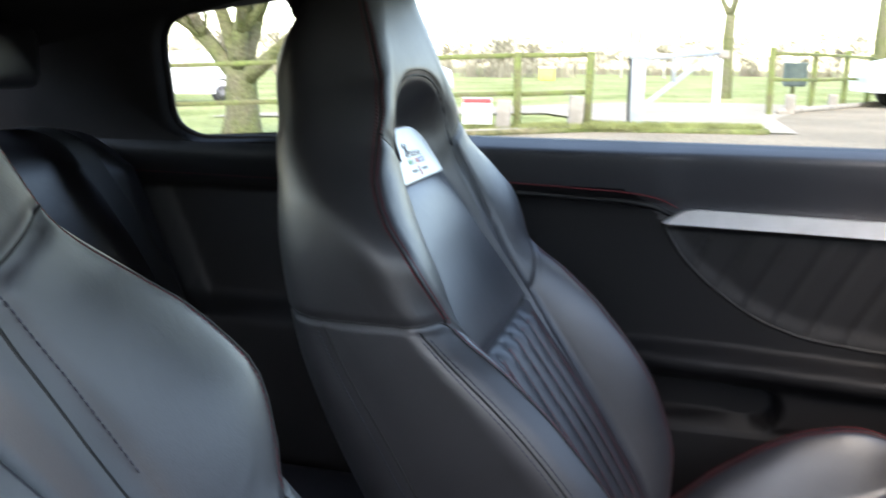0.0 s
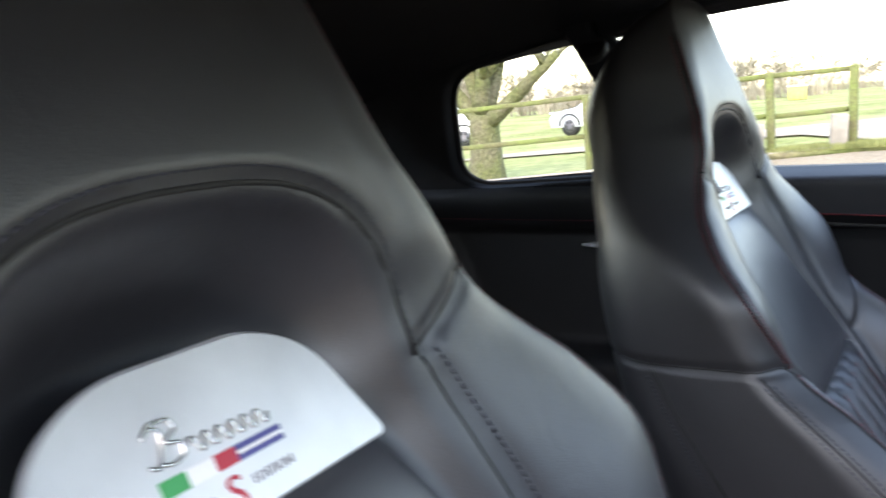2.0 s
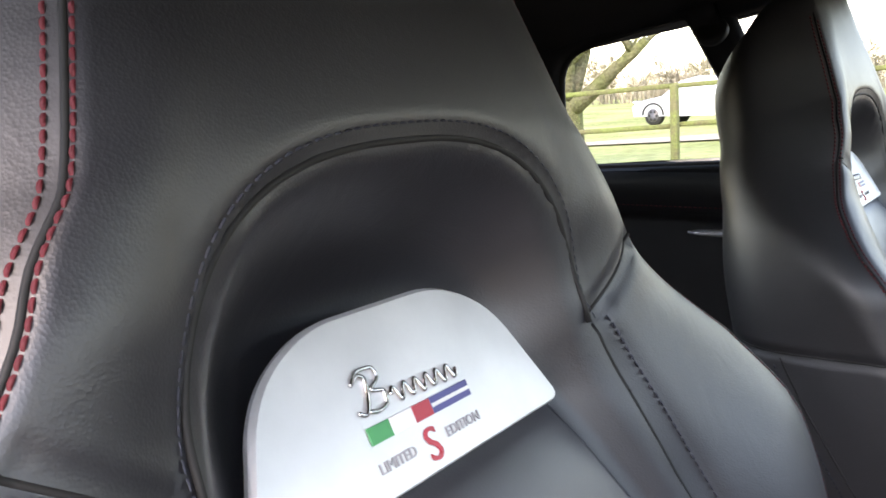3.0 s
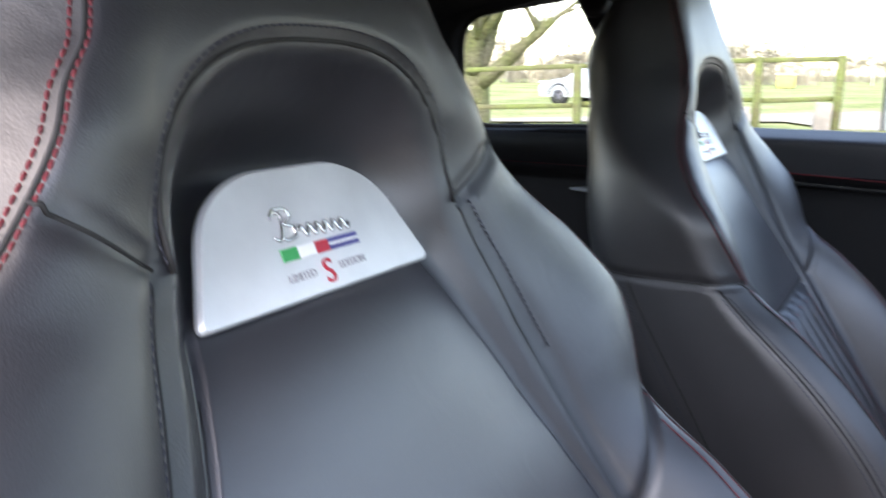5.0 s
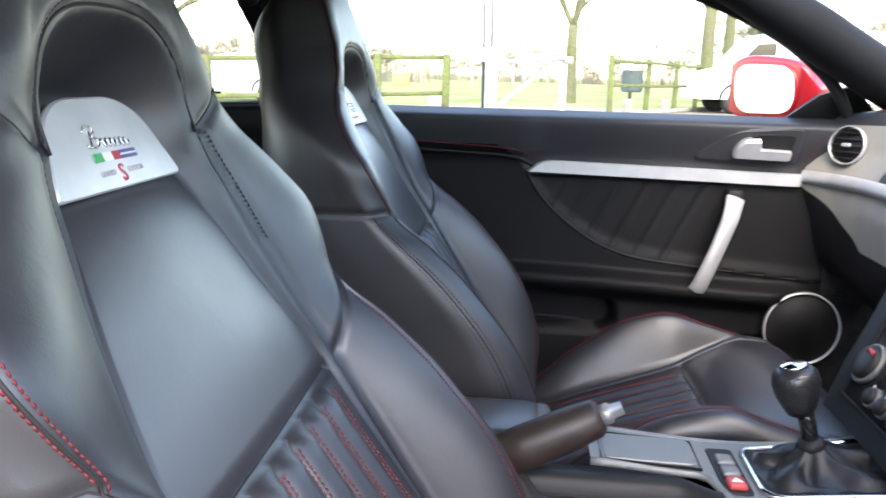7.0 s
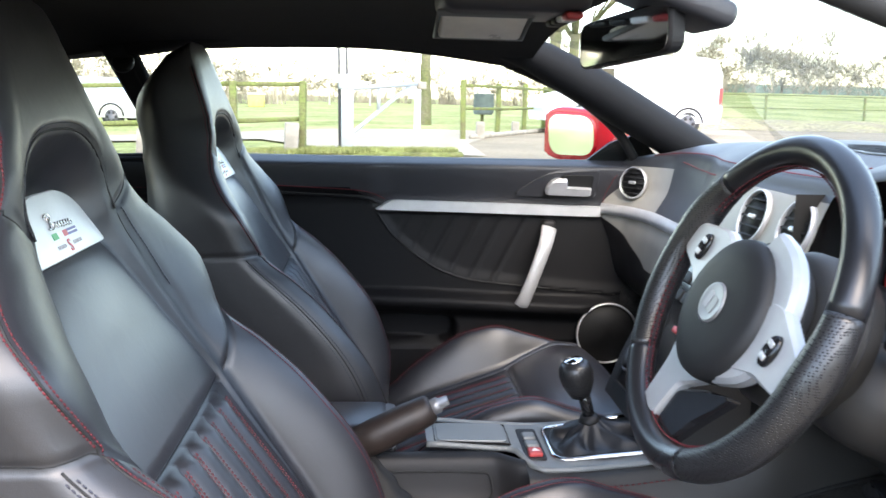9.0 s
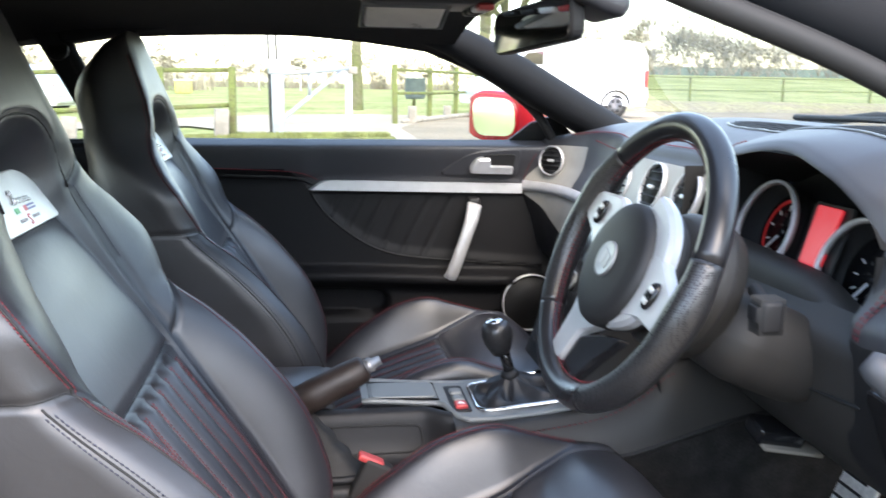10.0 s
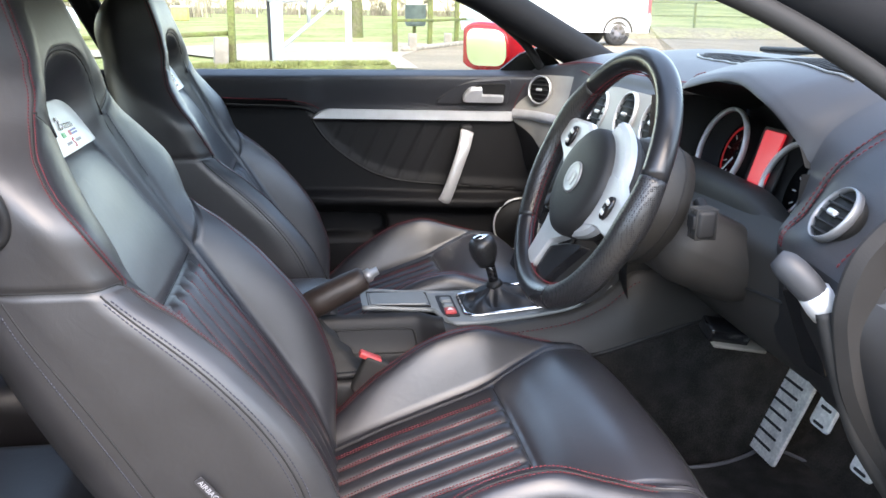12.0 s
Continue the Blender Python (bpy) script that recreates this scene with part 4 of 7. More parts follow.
# ---- passenger door ----
DX0, DX1, DZ0, DZ1 = -0.285, 0.765, 0.28, 0.902
INSERT = [(0.121, 0.778), (0.154, 0.729), (0.207, 0.681), (0.277, 0.638), (0.346, 0.617), (0.453, 0.605), (0.699, 0.585)]
STRIP = 0.775


def insert_low(x):
    return float(table([p[0] for p in INSERT], [p[1] for p in INSERT], x))


RIBS = [0.190 + 0.0555 * k for k in range(6)]


def door_y(x, z):
    """Depth of the door lining: rolled top, soft upper pad, sunk ribbed insert, shelf, lower panel with pocket."""
    y = 0.768 - 0.042 * float(smooth_step(0.79, 0.888, z)) + 0.05 * float(smooth_step(0.884, 0.903, z)) ** 1.6
    y -= 0.010 * float(smooth_step(0.815, 0.822, z)) * float(smooth_step(0.16, 0.10, x))
    low = insert_low(x)
    if x > 0.121 and low < z < STRIP:
        y = 0.768 + 0.006 * float(smooth_step(0.0, 0.03, z - low))
        for r in RIBS:
            d = x - (r - (0.76 - z) * 0.50)
            y += 0.005 * math.exp(-(d / 0.0035) ** 2)
        if x > 0.50:
            y -= 0.004 * float(smooth_step(0.50, 0.52, x))
    shelf = 0.584 - 0.018 * float(smooth_step(0.1, 0.65, x))
    reach = 0.045 * (0.35 + 0.65 * float(smooth_step(-0.1, 0.2, x))) * float(smooth_step(0.69, 0.60, x))
    y -= reach * float(smooth_step(shelf + 0.016, shelf - 0.002, z))
    y += 0.85 * reach * float(smooth_step(shelf - 0.012, shelf - 0.05, z))
    mid = 0.505 - 0.006 * x / 0.3
    e = 1 - (abs(z - mid) / 0.036) ** 3 - (max(0.0, x - 0.262) / 0.052) ** 2.4
    if 0.0 < x < 0.318 and e > 0:
        y += 0.055 * float(smooth_step(0.0, 0.35, e))
    if 0.455 < z < 0.47:
        y += 0.004
    return y


door = empty("door_1", "closed passenger door with black lining and aluminium trims", "door", (0.23, 0.78, 0.2), kind="structure")


def dpart(name, me, mat, label="", parent=None):
    me.transform(Matrix.Translation((-0.23, -0.78, -0.2)))
    return part(name, me, mat, parent or door, label)


dx = np.linspace(DX0, DX1, 170)
dz = np.linspace(DZ0, DZ1, 130)
dverts = [Vector((x, door_y(x, z), z)) for x in dx for z in dz]
ncz = len(dz)
dg = {"upper_pad": [], "ribbed_insert": [], "lower_panel": []}
for i in range(len(dx) - 1):
    for j in range(ncz - 1):
        x, z = (dx[i] + dx[i + 1]) / 2, (dz[j] + dz[j + 1]) / 2
        if x > 0.121 and insert_low(x) < z < STRIP:
            reg = "ribbed_insert"
        elif z > STRIP + 0.058 * float(smooth_step(0.14, 0.06, x)):
            reg = "upper_pad"
        else:
            reg = "lower_panel"
        dg[reg].append((i * ncz + j, (i + 1) * ncz + j, (i + 1) * ncz + j + 1, i * ncz + j + 1))
dn = whole_normals(dverts, dg)
dpart("upper_pad", sub_mesh(dverts, dg["upper_pad"], True, dn), DASH, "soft black upper door pad")
dpart("ribbed_insert", sub_mesh(dverts, dg["ribbed_insert"]), TRIM_HIDE, "black leather door insert")
dpart("lower_panel", sub_mesh(dverts, dg["lower_panel"]), DOOR_BLACK, "black plastic lower door lining")
FACE = Matrix(((1, 0, 0, 0), (0, 0, -1, 0.770), (0, 1, 0, 0), (0, 0, 0, 1)))
dpart("trim_strip", plate(rounded([(0.118, 0.782), (0.645, 0.772), (0.645, 0.796), (0.150, 0.806)], [0.003, 0.002, 0.002, 0.02], 5), 0.014, FACE, 0.006), ALU, "satin aluminium trim strip")
dpart("outer_skin", sheet(lambda x, t: Vector((x, 0.84 + 0.05 * math.sin(math.pi * t), 0.22 + 0.67 * t)), np.linspace(DX0, 0.9, 6), np.linspace(0, 1, 8)), RED_PAINT, "red painted outer door skin")
dpart("window_sill", box((1.0, 0.05, 0.014), (0.2, 0.80, 0.893), 0.004), RUBBER, "black rubber sill at the window")


def door_line(pts, off=0.0015):
    return [Vector((x, door_y(x, z) - off, z)) for x, z in pts]


arc = [(-0.27, 0.842), (-0.10, 0.836), (0.0, 0.832), (0.06, 0.829), (0.10, 0.824), (0.125, 0.814), (0.144, 0.804)]
tt = np.linspace(0, 1, len(arc))
arc = [(float(table(tt, [p[0] for p in arc], a)), float(table(tt, [p[1] for p in arc], a))) for a in np.linspace(0, 1, 60)]
dpart("stitching", stitches(door_line(arc, 0.0005), 0.0058, 0.0010, 0.0011, [Vector((0, -1, 0))] * 60), THREAD_LT, "red thread stitching")
low_edge = [(x, z - 0.016) for x, z in arc]
dpart("panel_edge", tube(door_line(low_edge, 0.001), 0.0045, 8), PLASTIC, "raised edge of the lower lining")
dpart("stitching", stitches(door_line([(0.645, 0.80), (0.650, 0.83), (0.662, 0.865), (0.680, 0.89)]), 0.0058, 0.0010, 0.0011, [Vector((0, -1, 0))] * 4), THREAD_LT, "red thread stitching")
edge_pts = [(x, insert_low(x)) for x in np.linspace(0.121, 0.69, 60)]
dpart("insert_seam", tube(door_line(edge_pts, 0.0), 0.003, 6), DARK, "dark seam round the insert")
# inner door handle in its bowl
bowl = dpart("handle_bowl", plate(rounded([(0.430, 0.822), (0.628, 0.818), (0.632, 0.886), (0.500, 0.882)], [0.02, 0.012, 0.015, 0.06], 6), 0.007, Matrix(((1, 0, 0, 0), (0, -0.47, -0.905, 1.1445), (0, 1, -0.425, 0), (0, 0, 0, 1))), 0.004), DASH, "black bowl round the door handle")
# flat black plate in place of the shade inside the finger hollow
dpart("recess_shade_plate", plate(rounded([(0.520, 0.834), (0.612, 0.832), (0.616, 0.872), (0.540, 0.872)], 0.010, 4), 0.004, Matrix(((1, 0, 0, 0), (0, -0.47, -0.905, 1.1365), (0, 1, -0.425, 0), (0, 0, 0, 1))), 0.001), DARK, "dark plate for the shade in the finger hollow", bowl)
dpart("release_lever", plate(rounded([(0.506, 0.828), (0.612, 0.826), (0.612, 0.844), (0.556, 0.846), (0.552, 0.866), (0.520, 0.864), (0.506, 0.845)], [0.006, 0.004, 0.004, 0.004, 0.004, 0.015, 0.008], 4), 0.014, Matrix(((1, 0, 0, 0), (0, -0.47, -0.905, 1.1365), (0, 1, -0.425, 0), (0, 0, 0, 1))), 0.005), ALU, "satin silver release lever")
# grab handle, a bowed bar with two screws
gp = spline([(0.452, 0.752, 0.548), (0.462, 0.722, 0.575), (0.484, 0.712, 0.64), (0.506, 0.716, 0.705), (0.520, 0.742, 0.748)], 20)
grab_v = []
for i, p in enumerate(gp):
    t = i / 19
    half = 0.0185 - 0.0035 * math.sin(math.pi * t)
    a, b = gp[max(i - 1, 0)], gp[min(i + 1, 19)]
    d = (b - a).normalized()
    across = Vector((d.z, 0, -d.x)).normalized()
    out = across.cross(d).normalized()
    out = out if out.y < 0 else -out
    for q, r in ((-1, 0), (-0.85, 0.004), (0, 0.0065), (0.85, 0.004), (1, 0), (0.8, -0.005), (-0.8, -0.005)):
        grab_v.append(p + across * half * q + out * r)
gf = [(i * 7 + k, i * 7 + (k + 1) % 7, (i + 1) * 7 + (k + 1) % 7, (i + 1) * 7 + k) for i in range(19) for k in range(7)] + [tuple(range(7)), tuple(range(133, 140))]
grab = dpart("grab_handle", mesh_of(grab_v, gf), ALU, "bowed satin aluminium grab handle")
for i in (1, 18):
    dpart("screw", turned([(0.0, 0.0), (0.0045, 0.0), (0.004, 0.002), (0.0, 0.0015)], Matrix.Translation(gp[i] + Vector((0, -0.005, 0))) @ pose(0, 0, 0, 90), 12), CHROME, "", grab)
for i in (0, 19):
    dpart("grab_foot", box((0.03, 0.05, 0.03), gp[i] + Vector((0, 0.024, 0)), 0.006), PLASTIC, "", grab)
# loudspeaker
spk_m = Matrix.Translation((0.668, 0.742, 0.498)) @ pose(0, 0, 0, 90)
spk = dpart("speaker_ring", ring(spk_m @ pose(0, 0, 0.004), 0.074, 0.0695, 0.008, 48), ALU, "satin silver loudspeaker ring")
dpart("speaker_grille", turned([(0.0, 0.010), (0.070, 0.006), (0.072, -0.030), (0.0, -0.030)], spk_m, 40), DARK, "black loudspeaker mesh", spk)
dpart("seam", tube([(0.452, 0.7675, 0.535), (0.425, 0.768, 0.42), (0.41, 0.768, 0.29)], 0.0025, 6), DARK, "dark panel seam")

# ---- dashboard ----
dash = empty("dashboard", "black dashboard with grey fascia, round vents and red stitching", "dashboard", (0.9, 0, 0.5))


def kpart(name, me, mat, label="", parent=None):
    me.transform(Matrix.Translation((-0.9, 0, -0.5)))
    return part(name, me, mat, parent or dash, label)


# cuts through the dashboard at several places across the car: x and z of eleven lines from the windscreen to the bottom
CUTS = {
    0.765: [(0.98, 0.915), (0.88, 0.922), (0.78, 0.920), (0.700, 0.908), (0.690, 0.900), (0.684, 0.890), (0.665, 0.850), (0.645, 0.788), (0.668, 0.72), (0.690, 0.64), (0.79, 0.55)],
    0.70: [(1.02, 0.925), (0.90, 0.938), (0.80, 0.933), (0.738, 0.917), (0.731, 0.905), (0.727, 0.893), (0.716, 0.850), (0.690, 0.788), (0.690, 0.72), (0.70, 0.65), (0.79, 0.55)],
    0.60: [(1.06, 0.938), (0.92, 0.958), (0.82, 0.952), (0.765, 0.928), (0.758, 0.907), (0.755, 0.896), (0.745, 0.850), (0.713, 0.788), (0.702, 0.73), (0.703, 0.66), (0.78, 0.55)],
    0.40: [(1.07, 0.948), (0.93, 0.972), (0.82, 0.966), (0.750, 0.935), (0.742, 0.908), (0.738, 0.896), (0.725, 0.850), (0.705, 0.790), (0.695, 0.73), (0.698, 0.66), (0.77, 0.55)],
    0.24: [(1.07, 0.952), (0.93, 0.982), (0.81, 0.972), (0.712, 0.935), (0.702, 0.915), (0.698, 0.904), (0.684, 0.860), (0.672, 0.800), (0.67, 0.73), (0.665, 0.64), (0.72, 0.55)],
    0.12: [(1.07, 0.953), (0.93, 0.984), (0.80, 0.972), (0.708, 0.936), (0.700, 0.922), (0.694, 0.914), (0.678, 0.872), (0.660, 0.815), (0.645, 0.73), (0.630, 0.64), (0.64, 0.55)],
    -0.13: [(1.07, 0.953), (0.93, 0.984), (0.80, 0.974), (0.706, 0.940), (0.698, 0.924), (0.692, 0.914), (0.676, 0.872), (0.660, 0.815), (0.645, 0.73), (0.630, 0.64), (0.64, 0.55)],
    -0.18: [(1.07, 0.953), (0.93, 0.985), (0.80, 0.982), (0.690, 0.954), (0.680, 0.940), (0.70, 0.93), (0.70, 0.90), (0.70, 0.85), (0.71, 0.76), (0.71, 0.67), (0.76, 0.56)],
    -0.31: [(1.07, 0.953), (0.93, 0.986), (0.82, 0.990), (0.700, 0.974), (0.690, 0.962), (0.71, 0.95), (0.71, 0.91), (0.71, 0.85), (0.71, 0.76), (0.71, 0.67), (0.78, 0.57)],
    -0.42: [(1.07, 0.950), (0.93, 0.984), (0.81, 0.984), (0.692, 0.955), (0.682, 0.942), (0.70, 0.93), (0.70, 0.90), (0.70, 0.85), (0.70, 0.76), (0.70, 0.67), (0.78, 0.57)],
    -0.475: [(1.06, 0.947), (0.92, 0.980), (0.795, 0.970), (0.700, 0.926), (0.692, 0.908), (0.692, 0.89), (0.69, 0.86), (0.688, 0.82), (0.68, 0.75), (0.69, 0.67), (0.77, 0.57)],
    -0.50: [(1.05, 0.945), (0.91, 0.974), (0.785, 0.955), (0.718, 0.912), (0.704, 0.880), (0.697, 0.852), (0.688, 0.825), (0.672, 0.795), (0.675, 0.74), (0.685, 0.67), (0.77, 0.57)],
    -0.60: [(1.02, 0.935), (0.89, 0.958), (0.775, 0.935), (0.715, 0.895), (0.700, 0.878), (0.690, 0.866), (0.674, 0.842), (0.644, 0.808), (0.640, 0.76), (0.675, 0.68), (0.75, 0.57)],
    -0.67: [(0.99, 0.925), (0.88, 0.942), (0.775, 0.920), (0.715, 0.885), (0.702, 0.872), (0.692, 0.858), (0.676, 0.835), (0.648, 0.800), (0.630, 0.76), (0.660, 0.68), (0.73, 0.56)],
    -0.74: [(0.96, 0.905), (0.88, 0.915), (0.80, 0.900), (0.750, 0.868), (0.738, 0.855), (0.728, 0.842), (0.712, 0.815), (0.690, 0.78), (0.680, 0.72), (0.690, 0.65), (0.74, 0.55)],
}
CY = sorted(CUTS)
CARR = np.array([CUTS[y] for y in CY])
N_CUT = 81


def dash_cut(y, slant=False):
    ctrl = [(float(table(CY, CARR[:, k, 0], y)), float(table(CY, CARR[:, k, 1], y))) for k in range(11)]
    t = np.linspace(0, 1, 11)
    q = np.linspace(0, 1, N_CUT)
    if slant and y > 0.60:
        # the lower edge of the grey fascia climbs towards the door
        q = np.interp(q, [0, 0.7, 0.875, 1], [0, 0.7, 0.875 - 0.90 * (y - 0.60), 1])
    xs, zs = table(t, [p[0] for p in ctrl], q), table(t, [p[1] for p in ctrl], q)
    return [Vector((float(a), y, float(b))) for a, b in zip(xs, zs)]


def dash_at(y, f):
    """Point of the dashboard's skin at line f (0 to 10)."""
    c = dash_cut(y)
    k = f / 10 * (N_CUT - 1)
    i = min(int(k), N_CUT - 2)
    return c[i].lerp(c[i + 1], k - i)


ys_dash = np.unique(np.concatenate([np.linspace(-0.74, 0.765, 150), [-0.497, -0.135]]))
vd = [p for y in ys_dash for p in dash_cut(y, True)]
gd = {"top_pad": [], "fascia": [], "lower_dash": [], "end_pad": []}
for i in range(len(ys_dash) - 1):
    y = (ys_dash[i] + ys_dash[i + 1]) / 2
    for j in range(N_CUT - 1):
        f = (j + 0.5) / (N_CUT - 1) * 10
        if -0.497 < y < -0.135 and f > 4.0:
            continue
        if f < 4.9:
            reg = "top_pad"
        elif y > 0.60:
            reg = "fascia" if f < 8.75 else "lower_dash"
        elif y > 0.26:
            reg = "top_pad" if f < 6.7 else ("fascia" if f < 8.75 else "lower_dash")
        elif y > -0.135:
            reg = "fascia" if f < 7.4 else "lower_dash"
        else:
            reg = "top_pad" if f < 7.2 else "lower_dash"
        gd[reg].append((i * N_CUT + j, i * N_CUT + j + 1, (i + 1) * N_CUT + j + 1, (i + 1) * N_CUT + j))
# grey end cap rises to the top beside the door
nd = whole_normals(vd, gd)
kpart("top_pad", sub_mesh(vd, gd["top_pad"], True, nd), DASH, "soft black dashboard top")
kpart("fascia", sub_mesh(vd, gd["fascia"]), FASCIA, "satin grey fascia")
kpart("lower_dash", sub_mesh(vd, gd["lower_dash"]), PLASTIC, "black plastic lower dashboard")
# aluminium strip that carries on from the door
strip_rows = []
for y in np.linspace(0.762, 0.17, 60):
    a, b = dash_at(y, 6.75), dash_at(y, 7.12)
    d = Vector((-0.006, -0.002 if y > 0.6 else 0, 0))
    strip_rows.append([a + Vector((0.004, 0, 0)), a + d, (a + b) / 2 + d * 1.5, b + d, b + Vector((0.004, 0, 0))])
kpart("trim_strip", mesh_of([p for r in strip_rows for p in r], grid_faces(60, 5)), ALU, "satin aluminium trim strip")


def dash_stitch(pts, n=60, lift=0.001):
    t = np.linspace(0, 1, len(pts))
    q = np.linspace(0, 1, n)
    line = [dash_at(float(table(t, [p[0] for p in pts], a)), float(table(t, [p[1] for p in pts], a))) for a in q]
    nv = [Vector((-0.7, 0, 0.7))] * n
    kpart("stitching", stitches([p + Vector((-lift, 0, lift)) for p in line], 0.0060, 0.0010, 0.0010, nv), THREAD_LT, "red thread stitching")


dash_stitch([(0.70, 2.85), (0.45, 2.85), (0.2, 2.85), (-0.10, 2.85), (-0.2, 2.7)], 120)
dash_stitch([(0.56, 3.6), (0.40, 3.9), (0.25, 3.9)], 60)
for off in (0.0, 0.012):
    dash_stitch([(-0.515 - off, 7.2), (-0.520 - off, 6.0), (-0.530 - off, 4.8), (-0.545 - off, 3.4), (-0.56 - off, 2.4), (-0.57 - off, 1.4), (-0.575 - off, 0.4)], 90)
    dash_stitch([(-0.655 - off, 7.0), (-0.660 - off, 6.0), (-0.665 - off, 4.8), (-0.672 - off, 3.4), (-0.68 - off, 2.2)], 70)
kpart("seam", tube([dash_at(-0.521 - 0.005 * k, 7.2 - 0.68 * k) + Vector((-0.0004, 0, 0.0004)) for k in range(11)], 0.0016, 6), DARK)


def vent(center, facing, r, tall=1.0, slats=5, tilt=0.0):
    """Round air vent: ring, dark well, slats and a knob. facing: the way it looks out."""
    f = Vector(facing).normalized()
    side = Vector((0, 0, 1)).cross(f).normalized()
    up = f.cross(side)
    m = Matrix(((side.x, up.x, f.x, center[0]), (side.y, up.y, f.y, center[1]), (side.z, up.z, f.z, center[2]), (0, 0, 0, 1)))
    frame_ob = kpart("vent_ring", ring(m @ pose(0, 0, -0.004), r, r * 0.91, 0.010, 40, 1.0), RING_SILVER if r == 0.033 else ALU, "satin silver vent ring")
    kpart("vent_well", turned([(0.0, -0.018), (r * 0.87, -0.018), (r * 0.87, 0.0)], m, 32), DARK, "dark vent well", frame_ob)
    for k in range(slats):
        h = (k - (slats - 1) / 2) * (1.62 * r / slats)
        w = math.sqrt(max(0.0, (0.84 * r) ** 2 - h * h))
        kpart("slat", box((2 * w, 0.0022, 0.010), (0, 0, 0), 0.0006, m @ pose(0, h, 0.000, 22), 1), PLASTIC, "", frame_ob)
    kpart("vent_knob", box((0.018, 0.007, 0.006), (0, 0, 0), 0.002, m @ pose(0, 0, 0.005)), ALU, "silver vent knob", frame_ob)


vent((0.700, 0.705, 0.858), (-0.80, -0.58, 0.15), 0.036)
for y, z in ((0.185, 0.862), (0.036, 0.876), (-0.090, 0.876)):
    p = min((dash_at(y, f) for f in np.linspace(4.5, 7.0, 60)), key=lambda q: abs(q.z - z))
    vent((p.x - 0.001, y, p.z), (-0.95, 0, 0.30), 0.042)
vent((0.666, -0.612, 0.848), (-0.80, 0.14, 0.58), 0.033)
# demister grille along the front of the dashboard top


def dash_top(x, y):
    """The dashboard's skin at that place in plan."""
    return min((dash_at(y, f) for f in np.linspace(0.6, 3.0, 50)), key=lambda q: abs(q.x - x))


def grille_line(off, lift, y0=0.10, y1=-0.45, n=24):
    return [dash_top(0.838 - 0.16 * (0.10 - y) ** 1.9 + off * (0.25 + 0.75 * math.sin(math.pi * (y0 - y) / (y0 - y1)) ** 0.35), y) + Vector((0, 0, lift)) for y in np.linspace(y0, y1, n)]


for k in range(7):
    kpart("grille_bar", tube(grille_line(-0.024 + 0.008 * k, 0.0012, 0.085, -0.435), 0.0018, 6), DARK)
kpart("grille_frame", mesh_of([p for a, b in zip(grille_line(-0.031, 0.0006), grille_line(0.031, 0.0006)) for p in (a, (a + b) / 2 + Vector((0, 0, 0.0006)), b)], grid_faces(24, 3)), PLASTIC, "black demister grille frame")
# silver edge strips carry the sky's reflection along the grille
for off in (-0.033, 0.033):
    kpart("grille_reflection", tube(grille_line(off, 0.001), 0.0022, 6), CONSOLE, "silver edge of the demister grille, drawn for its sky reflection")

# ---- instruments ----
kpart("binnacle_well", joined(
    sheet(lambda y, t: Vector((0.695 + 0.135 * t, y, 0.958 - (0.10 if y < -0.315 else 0.030) * (max(0.0, abs(y + 0.315) - 0.07) / 0.115) ** 2 * (0.8 + 0.2 * t) - 0.03 * t)), np.linspace(-0.50, -0.135, 30), np.linspace(0, 1, 5)),
    sheet(lambda y, z: Vector((0.825, y, z)), np.linspace(-0.52, -0.12, 4), np.linspace(0.72, 0.96, 4)),
    sheet(lambda x, z: Vector((x, -0.112, z)), np.linspace(0.66, 0.825, 4), np.linspace(0.72, 0.925, 4)),
    sheet(lambda x, z: Vector((x, -0.502, z)), np.linspace(0.69, 0.825, 4), np.linspace(0.72, 0.87, 4))), DARK, "dark instrument well")
GAUGE_TILT = Matrix(((0, 0.30, -0.95, 0), (-1, 0, 0, 0), (0, 0.95, 0.30, 0), (0, 0, 0, 1)))


